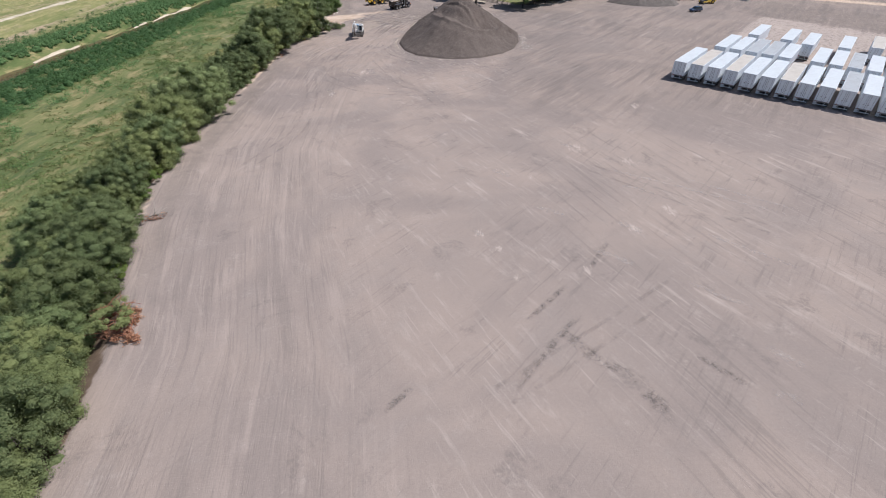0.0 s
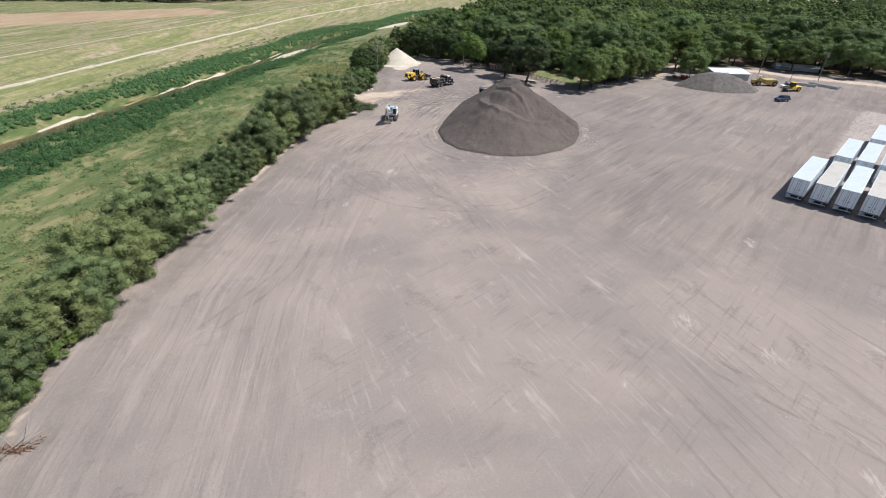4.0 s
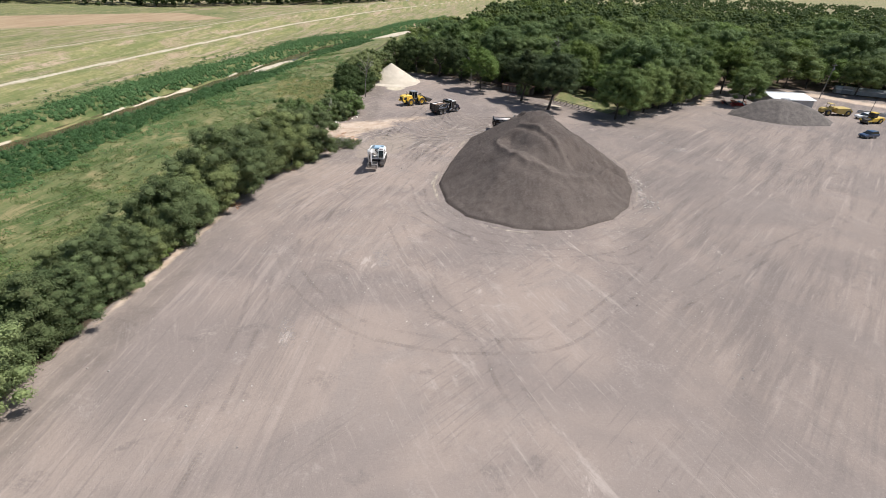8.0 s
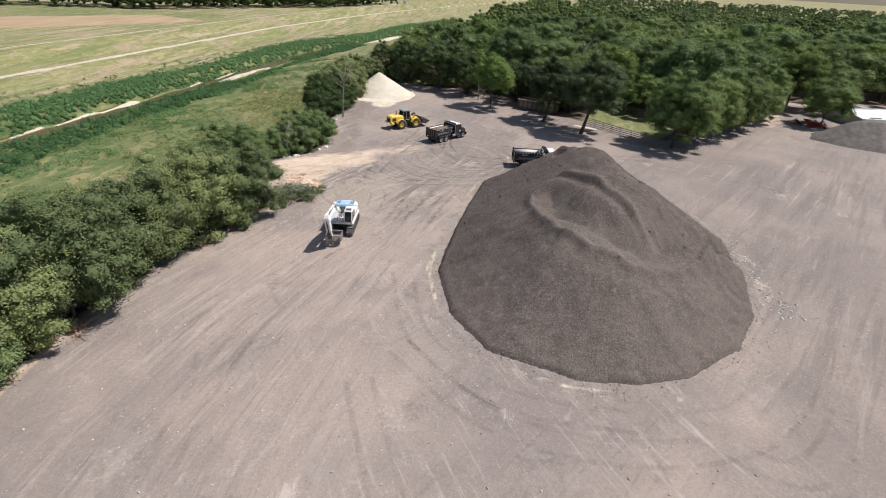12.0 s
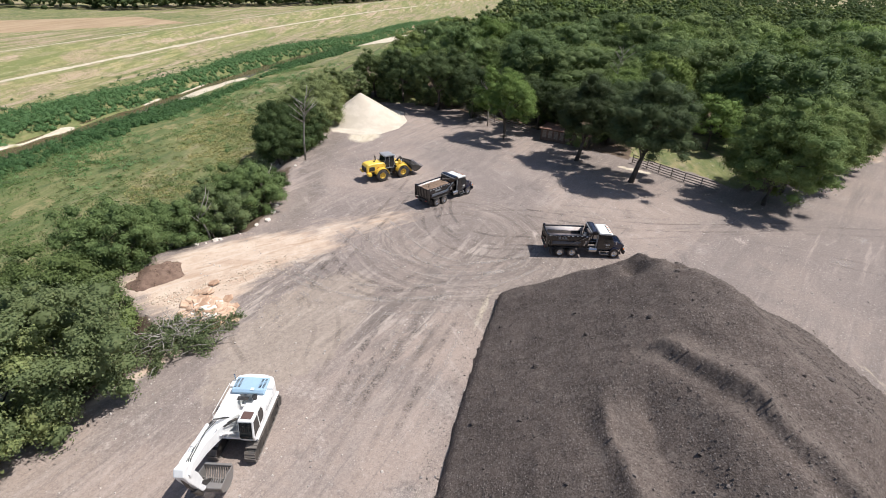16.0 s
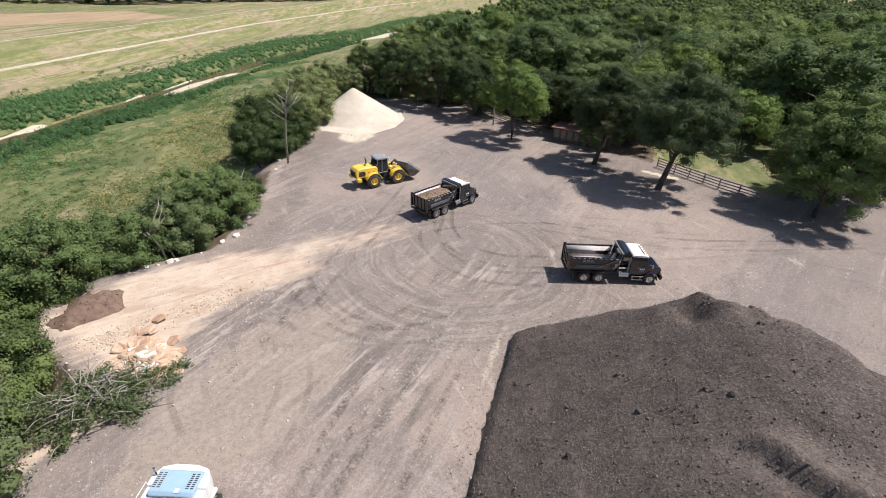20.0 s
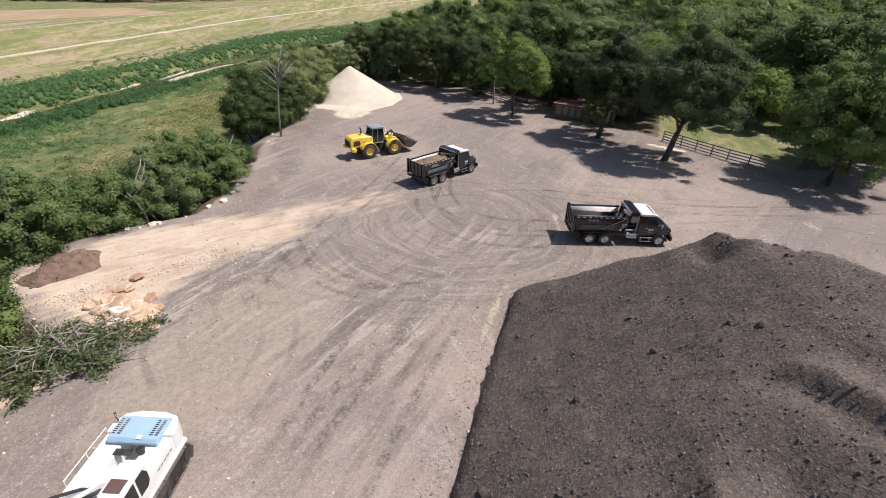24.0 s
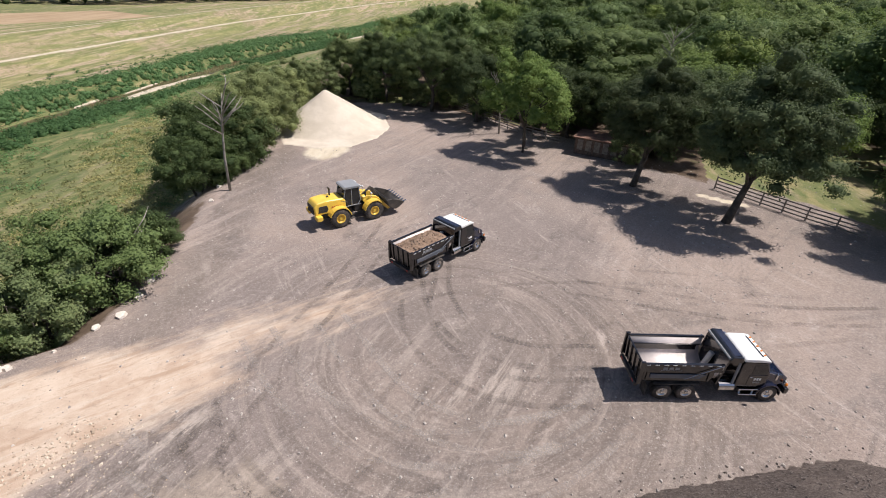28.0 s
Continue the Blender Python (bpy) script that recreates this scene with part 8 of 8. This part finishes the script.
def brush_pile(x, y, rx, ry, h, n_leaf, n_stick, seed, leaf, label, sticks):
    """Cut branches thrown in a heap."""
    r = np.random.default_rng(seed)
    t = new("brush_pile")
    m = max(8, n_leaf // 160)
    a, q = r.uniform(0, 6.28, m), np.sqrt(r.random(m))
    mid = np.stack([rx * q * np.cos(a) * (1 + 0.2 * np.sin(3 * a)), ry * q * np.sin(a), h * (1 - q ** 2) * r.uniform(0.5, 1.1, m) + 0.12], -1)
    aim = unit(np.stack([np.cos(a) + r.normal(0, 0.7, m), np.sin(a) + r.normal(0, 0.7, m), r.uniform(-0.5, 0.35, m)], -1))
    k = r.integers(0, m, n_leaf)
    lp = mid[k] + aim[k] * r.uniform(-0.9, 0.9, (n_leaf, 1)) * min(1.0, rx / 3) + r.normal(0, 0.17, (n_leaf, 3))
    lp[:, 2] = np.maximum(lp[:, 2], 0.05)
    nrm = unit(r.normal(size=(n_leaf, 3)) + np.array([0, 0, 1.0]))
    v, f = blades(lp, nrm, r.uniform(0.05, 0.12, n_leaf), r)
    lv = new("foliage", mesh_np("foliage", v, f, leaf))
    lv.parent = t
    for k in range(n_stick):
        bm = bmesh.new()
        a, q = r.uniform(0, 6.28), r.uniform(0.1, 0.95)
        p0 = Vector((rx * q * math.cos(a), ry * q * math.sin(a), h * (1 - q * q) * 0.9 + 0.1))
        b = r.uniform(0, 6.28)
        p1 = p0 + Vector((math.cos(b), math.sin(b), r.uniform(-0.05, 0.4))) * r.uniform(0.8, 2.2)
        mid = p0.lerp(p1, 0.5) + Vector((r.uniform(-.2, .2), r.uniform(-.2, .2), 0.15))
        tube(bm, [p0, mid, p1], [0.045, 0.032, 0.012], 5)
        part("branch", bm, sticks, t)
    set_at(t, x, y, 40)
    return tagged(t, label, "brush pile")


brush_pile(-31.4, 147.4, 3.9, 2.6, 1.3, 11000, 90, 5, LEAF_CUT, "heap of freshly cut green branches on the pad's edge", BARK_PALE)
RED_TWIG = speckled("red_dead_leaves", (0.20, 0.075, 0.045), (0.33, 0.15, 0.09), 2.0)
LEAF_RED = leaf_material("leaf_red", (0.26, 0.125, 0.075), (0.46, 0.27, 0.17), (0.42, 0.30, 0.20))
brush_pile(-28.3, 30.0, 1.5, 3.8, 0.9, 3200, 60, 6, LEAF_RED, "heap of rust-red dead branches at the hedge's foot", RED_TWIG)
brush_pile(-33.8, 47.5, 2.0, 0.8, 0.4, 300, 12, 8, LEAF_RED, "scatter of dry reddish twigs at the hedge's foot", BARK_PALE)
brush_pile(-37.2, 133.0, 2.4, 0.9, 0.6, 350, 20, 9, LEAF_RED, "dry dead branches under the brush", BARK_PALE)
brush_pile(-38.6, 118.0, 2.0, 0.8, 0.5, 200, 14, 10, LEAF_RED, "dry dead branches under the brush", BARK_PALE)


def dead_tree(x, y, h, seed, label, forks=9):
    r = np.random.default_rng(seed)
    t = new("dead_tree")
    bm = bmesh.new()
    top = Vector((-0.9, 0.3, h))
    pts = [Vector((0, 0, -0.4)), Vector((-0.1, 0.05, h * 0.35)), Vector((-0.45, 0.1, h * 0.7)), top]
    tube(bm, pts, [0.15, 0.12, 0.08, 0.03], 7)
    part("trunk", bm, BARK_PALE, t)
    for k in range(forks):
        bm = bmesh.new()
        s = r.uniform(0.38, 0.92)
        p0 = pts[1].lerp(pts[3], s)
        a = r.uniform(0, 6.28)
        p1 = p0 + Vector((math.cos(a), math.sin(a), r.uniform(0.5, 1.3))) * r.uniform(0.8, 2.0)
        p2 = p1 + Vector((math.cos(a + 0.5), math.sin(a + 0.5), 0.8)) * r.uniform(0.4, 1.0)
        tube(bm, [p0, p1, p2], [0.07, 0.045, 0.012], 5)
        part("branch", bm, BARK_PALE, t)
    set_at(t, x, y, r.uniform(0, 360))
    return tagged(t, label, "dead tree")


dead_tree(-36.0, 188.6, 9.5, 3, "bare pale dead tree at the pad's edge", 14)
dead_tree(-9.0, 214.0, 7.5, 4, "bare grey dead tree among the oaks")
dead_tree(17.5, 232.0, 12.5, 5, "bare grey dead tree rising from the wood", 16)
dead_tree(-38.0, 164.4, 3.6, 7, "leaning bare sapling in the brush", 4)
dead_tree(-36.0, 174.0, 3.2, 8, "bare sapling trunk on the bank", 4)

def gauge_house():
    """The small white concrete tower by the levee track."""
    t = new("gauge_house")
    bm = bmesh.new()
    bx(bm, -1.3, 1.3, -1.3, 1.3, -0.5, 5.6, 0.05)
    part("tower", bm, TRAILER_WHITE, t)
    bm = bmesh.new()
    bx(bm, -1.6, 1.6, -1.6, 1.6, 5.6, 5.85, 0.04)
    part("roof_slab", bm, MAT_CONCRETE, t)
    bm = bmesh.new()
    bx(bm, -0.45, 0.45, -1.35, -1.30, 0.0, 2.0, 0.01)
    part("door", bm, GREY, t)
    return tagged(t, "small white concrete gauge house beside the levee track", "gauge house")


set_at(gauge_house(), -98.0, 640.0, 20)

# ---- tyre tracks pressed into the earth ----
def print_material(name, lo, hi, strength):
    n = Nodes(name)
    uv = n.node("SeparateXYZ", {0: n.node("TexCoord").outputs["UV"]})
    edge_f = n.ramp(n.math("ABSOLUTE", n.math("SUBTRACT", uv.outputs[0], 0.5)), 0.5, 0.28)
    chev = n.ramp(n.math("FRACT", n.math("MULTIPLY", uv.outputs[1], 3.2)), 0.35, 0.60)
    worn = n.ramp(n.noise(n.pos(), 0.35, 5, 0.7), 0.38, 0.62)
    alpha = n.math("MULTIPLY", n.math("MULTIPLY", edge_f, worn), n.math("ADD", n.math("MULTIPLY", chev, 0.5 * strength), strength))
    n.set(n.mix(n.noise(n.pos(), 3.0, 5), lo, hi), 0.95)
    clear = n.node("BsdfTransparent")
    mx = n.node("MixShader", {0: alpha, 1: clear.outputs[0], 2: n.bsdf.outputs[0]})
    n.tree.links.new(mx.outputs[0], n.out.inputs[0])
    return n.mat


PRINT = print_material("tyre_print", (0.120, 0.102, 0.091), (0.185, 0.158, 0.142), 0.12)
PRINT_YARD = print_material("yard_tyre_print", (0.115, 0.096, 0.084), (0.175, 0.148, 0.130), 0.22)
PRINT_DARK = print_material("fresh_tyre_print", (0.100, 0.086, 0.077), (0.15, 0.13, 0.116), 0.26)
PRINT_CRAWL = print_material("crawler_print", (0.15, 0.125, 0.105), (0.21, 0.175, 0.145), 0.15)
PRINT_PALE = print_material("dry_tyre_print", (0.36, 0.31, 0.27), (0.50, 0.44, 0.39), 0.32)


def smooth_line(pts, step=0.5):
    p = np.array(pts, float)
    q = np.concatenate([2 * p[:1] - p[1:2], p, 2 * p[-1:] - p[-2:-1]])
    out = []
    for i in range(1, len(q) - 2):
        k = max(2, int(np.linalg.norm(q[i + 1] - q[i]) / step))
        for s in np.linspace(0, 1, k, endpoint=False):
            out.append(0.5 * (2 * q[i] + (q[i + 1] - q[i - 1]) * s + (2 * q[i - 1] - 5 * q[i] + 4 * q[i + 1] - q[i + 2]) * s * s + (3 * q[i] - q[i - 1] - 3 * q[i + 1] + q[i + 2]) * s ** 3))
    return np.array(out + [p[-1]])


TRACKS = [
    [(-25, 157), (-22.5, 155), (-19, 156.5), (-15.5, 160.5), (-13.5, 166)],
    [(-22.2, 163), (-20.2, 168), (-16.1, 172.7), (-10, 176), (0, 178), (14, 178)],
    [(-15, 146), (-12.4, 153), (-9.9, 159.5), (-6, 166), (0, 172), (10, 176)],
    [(-19.5, 148), (-17.3, 153), (-14.5, 159), (-10, 166)],
    [(-17.4, 127.5), (-16.0, 137), (-13.4, 150)],
    [(-24.5, 108), (-25.2, 116), (-24.2, 125), (-21, 134)],
    [(-31, 113), (-29.5, 120), (-26.6, 127), (-22, 136)],
    [(-27.1, 108.5), (-23.3, 102.8), (-19.8, 99.1), (-14.1, 95.3), (-7.3, 94.1), (-1.5, 94.5), (5.6, 96.9), (14.5, 106.9), (19.7, 114.1)],
    [(-14.7, 116.9), (-11.7, 109.9), (-8.3, 102), (-5.6, 98.5), (-2.1, 95.5), (0, 89.9), (2.5, 85.6)],
    [(9, 115.5), (15, 113), (23, 121), (31, 131), (38, 139)],
    [(18, 104), (27, 112), (38, 121), (52, 132)],
    [(6.5, 23), (15.9, 29.6), (26, 37)],
    [(23, 64), (32, 56), (42, 48)],
    [(-12.5, 121), (-5, 114.6), (4, 113), (13, 115.5), (20, 122)],
    [(-14, 132), (-11, 122.5), (-4, 116.6), (5, 115.6)],
    [(22, 172), (34, 168), (50, 160), (64, 150)],
    [(8, 172), (24, 176), (44, 178), (66, 176)],
    [(-27, 62), (-23, 75), (-24, 90), (-27, 103)],
]
DARK_TRACKS = [[(-13.9, 178.5), (-13.4, 174.0), (-12.0, 170.8), (-10.2, 169.2), (-7.0, 168.2), (-3, 168.6)]]
CRAWLER = [[(-29.3, 154.4), (-28.4, 155.5), (-26.5, 155.1), (-24.7, 153.3), (-24.1, 151.2)], [(-25.1, 155.0), (-23.7, 155.6), (-21.9, 153.7), (-20.7, 151.2), (-20.2, 148.5), (-20.5, 145)], [(-28.5, 157.9), (-26.4, 159.2), (-24.2, 158.6), (-22.6, 156.5)], [(-27.8, 151.2), (-26.6, 148.9), (-24.5, 146.7)]]
PALE_TRACKS = [[(-28.0, 159.6), (-23.4, 157.2), (-18.0, 156.5), (-12.2, 157.6), (-7.2, 160.2), (-3, 164)], [(-26.3, 157.4), (-20.9, 154.8), (-16.7, 154.3), (-11, 155.6)], [(-20, 170), (-14, 163.5), (-8, 162.2), (-2, 165.5)], [(-24, 168), (-19, 163), (-13, 161), (-6, 163)]]
YARD_TRACKS = [[(-24.8, 162.0), (-22.2, 159.5), (-19.2, 157.3), (-16.2, 156.5), (-13.6, 156.9), (-11.1, 158.4)], [(-18.5, 183.6), (-20.0, 174.8), (-21.7, 167.2), (-22.8, 161.0), (-22.9, 156.3)], [(-3.4, 176), (2, 175.2), (9, 174.6), (18, 175.5), (30, 178)], [(-16.5, 183), (-14.8, 177), (-14.6, 171.5), (-12.6, 167.6), (-8.5, 165.4), (-2.5, 165.8)]]
ALL_TRACKS = [(c, PRINT_YARD, "dark") for c in YARD_TRACKS] + [(c, PRINT, "dark") for c in TRACKS] + [(c, PRINT_DARK, "fresh dark") for c in DARK_TRACKS] + [(c, PRINT_PALE, "pale dry") for c in PALE_TRACKS] + [(c, PRINT_CRAWL, "churned curved") for c in CRAWLER]
def scrape_material(name, lo, hi, strength):
    """A ragged mark with crumbled edges."""
    n = Nodes(name)
    uv = n.node("SeparateXYZ", {0: n.node("TexCoord").outputs["UV"]})
    edge_f = n.ramp(n.math("ABSOLUTE", n.math("SUBTRACT", uv.outputs[0], 0.5)), 0.5, 0.15)
    ends = n.ramp(n.math("ABSOLUTE", n.math("SUBTRACT", uv.outputs[1], 0.5)), 0.5, 0.25)
    soft_edge = n.math("MULTIPLY", n.math("POWER", edge_f, 1.4), ends)
    broken = n.math("MULTIPLY", n.ramp(n.noise(n.pos(), 1.1, 8, 0.82, 0.5), 0.40, 0.66), n.ramp(n.noise(n.pos(), 5.5, 6, 0.8), 0.36, 0.60))
    ragged = n.math("MULTIPLY", soft_edge, broken)
    n.set(n.mix(n.noise(n.pos(), 5.0, 5, 0.8), lo, hi), 0.95)
    mx = n.node("MixShader", {0: n.math("MULTIPLY", ragged, strength), 1: n.node("BsdfTransparent").outputs[0], 2: n.bsdf.outputs[0]})
    n.tree.links.new(mx.outputs[0], n.out.inputs[0])
    return n.mat


SCRAPE_DARK = scrape_material("dark_scrape", (0.125, 0.108, 0.098), (0.21, 0.18, 0.163), 0.85)
SCRAPE_PALE = scrape_material("pale_scrape", (0.42, 0.37, 0.33), (0.58, 0.52, 0.47), 0.70)
LANE_DARK = scrape_material("dark_lane", (0.115, 0.096, 0.084), (0.19, 0.16, 0.142), 0.90)
LANE_PALE = scrape_material("pale_lane", (0.42, 0.365, 0.32), (0.56, 0.495, 0.44), 0.75)
SCRAPES = [(SCRAPE_DARK, 0.9, [(9.3, 31.2), (14.6, 37.0)]), (SCRAPE_DARK, 1.1, [(7.0, 23.0), (11.2, 28.2), (15.3, 33.0)]), (SCRAPE_DARK, 1.8, [(12.6, 30.6), (14.4, 27.9), (16.2, 26.2), (19.2, 24.2)]), (SCRAPE_DARK, 2.2, [(18.2, 23.8), (19.5, 21.5)]), (SCRAPE_DARK, 1.0, [(-3.3, 21.1), (-0.8, 23.8)]),
           (SCRAPE_PALE, 1.6, [(20.4, 72.4), (22.4, 70.6)]), (SCRAPE_PALE, 1.5, [(23.0, 49.4), (26.6, 46.1)]), (SCRAPE_PALE, 1.5, [(31.1, 28.9), (33.4, 26.2)]), (SCRAPE_PALE, 1.3, [(28.7, 23.9), (31.2, 22.8)]), (SCRAPE_PALE, 1.1, [(23.5, 64.8), (35.8, 57.6), (48.1, 50.3)]), (SCRAPE_PALE, 0.9, [(35.8, 61.0), (49.2, 52.0)]), (SCRAPE_PALE, 1.0, [(32.3, 47.7), (41.6, 40.0)]),
           (SCRAPE_PALE, 1.4, [(5.0, 46.8), (6.4, 45.2)]), (SCRAPE_PALE, 2.0, [(8.6, 63.0), (11.2, 60.0)]), (SCRAPE_PALE, 2.4, [(-15.6, 110.4), (-14.0, 106.0)]), (SCRAPE_PALE, 2.2, [(-21.6, 96.0), (-20.0, 91.0)]),
           (SCRAPE_PALE, 1.6, [(13.0, 52.5), (17.5, 50.0)]), (SCRAPE_PALE, 1.4, [(18.5, 43.5), (23.5, 40.0)]), (SCRAPE_PALE, 1.2, [(27.0, 38.0), (33.0, 33.5)]), (SCRAPE_PALE, 1.4, [(26.5, 58.5), (31.0, 56.0)]), (SCRAPE_DARK, 1.2, [(24.0, 28.0), (27.5, 24.0)]), (SCRAPE_DARK, 0.9, [(17.5, 39.5), (21.0, 45.0)]),
           (SCRAPE_PALE, 2.6, [(29.0, 168.6), (31.6, 170.4)]), (SCRAPE_PALE, 3.4, [(35.6, 160.6), (38.8, 163.2)]), (SCRAPE_PALE, 2.4, [(34.2, 165.4), (36.4, 166.8)]), (SCRAPE_PALE, 2.2, [(34.4, 174.6), (37.0, 176.0)]), (SCRAPE_PALE, 2.2, [(33.0, 184.0), (35.6, 185.8)]),
           (LANE_DARK, 0.9, [(-15.9, 153.7), (-17.3, 148.0), (-18.1, 141.6)]), (LANE_DARK, 1.0, [(-12.6, 153.5), (-14.7, 147.6), (-16.5, 142.0)]), (LANE_DARK, 0.8, [(-14.3, 153.4), (-16.0, 147.8), (-17.2, 142.2)]), (LANE_PALE, 0.7, [(-11.6, 154.0), (-13.5, 147.8), (-15.2, 143.6)]), (LANE_PALE, 0.6, [(-13.5, 153.6), (-15.4, 147.6), (-16.9, 142.2)]), (LANE_DARK, 0.8, [(-9.6, 155.5), (-11.8, 147.5), (-13.4, 140.0)]), (LANE_PALE, 0.6, [(-9.0, 154.6), (-10.7, 147.5), (-12.2, 140.5)]), (LANE_DARK, 0.9, [(-24.3, 162.9), (-21.0, 158.6), (-17.1, 156.9), (-12.5, 158.0)])]
for mat_, wide_, line_ in SCRAPES:
    c = smooth_line(line_, 0.6)
    d = unit(np.gradient(c, axis=0))
    side = np.stack([-d[:, 1], d[:, 0]], -1) * wide_ / 2
    run = np.concatenate([[0], np.cumsum(np.linalg.norm(np.diff(c, axis=0), axis=1))])
    tv = np.stack([c - side, c + side], 1).reshape(-1, 2)
    tv = np.column_stack([tv, level(tv[:, 0], tv[:, 1]) + 0.02])
    tf = [(2 * i, 2 * i + 1, 2 * i + 3, 2 * i + 2) for i in range(len(c) - 1)]
    me = mesh_np("scrape_mark", tv, tf, mat_)
    lay = me.uv_layers.new(name="UVMap")
    tuv = np.column_stack([np.tile([0.0, 1.0], len(c)), np.repeat(run / run[-1], 2)])
    lay.data.foreach_set("uv", tuv[np.array(tf).ravel()].astype(np.float32).ravel())
    tagged(new("scrape_mark", me), ("dark crumbled" if mat_ in (SCRAPE_DARK, LANE_DARK) else "pale dusty") + " scrape mark on the packed earth", "track", kind="structure")
for line_, mat_, tone_ in ALL_TRACKS:
    tv, tf, tuv = [], [], []
    c = smooth_line(line_)
    d = unit(np.gradient(c, axis=0))
    side = np.stack([-d[:, 1], d[:, 0]], -1)
    run = np.concatenate([[0], np.cumsum(np.linalg.norm(np.diff(c, axis=0), axis=1))])
    for off in (-0.95, 0.95):
        base = len(tv)
        for i in range(len(c)):
            for w_ in (-0.26, 0.26):
                px, py = c[i] + side[i] * (off + w_)
                tv.append((px, py, ground_at(px, py) + 0.03))
                tuv.append((0.0 if w_ < 0 else 1.0, run[i]))
        tf += [(base + 2 * i, base + 2 * i + 1, base + 2 * i + 3, base + 2 * i + 2) for i in range(len(c) - 1)]
    me = mesh_np("tyre_track", tv, tf, mat_)
    lay = me.uv_layers.new(name="UVMap")
    lay.data.foreach_set("uv", np.array([tuv[i] for q in tf for i in q], np.float32).ravel())
    tagged(new("tyre_track", me), tone_ + " pair of tyre tracks pressed into the packed earth", "track", kind="structure")
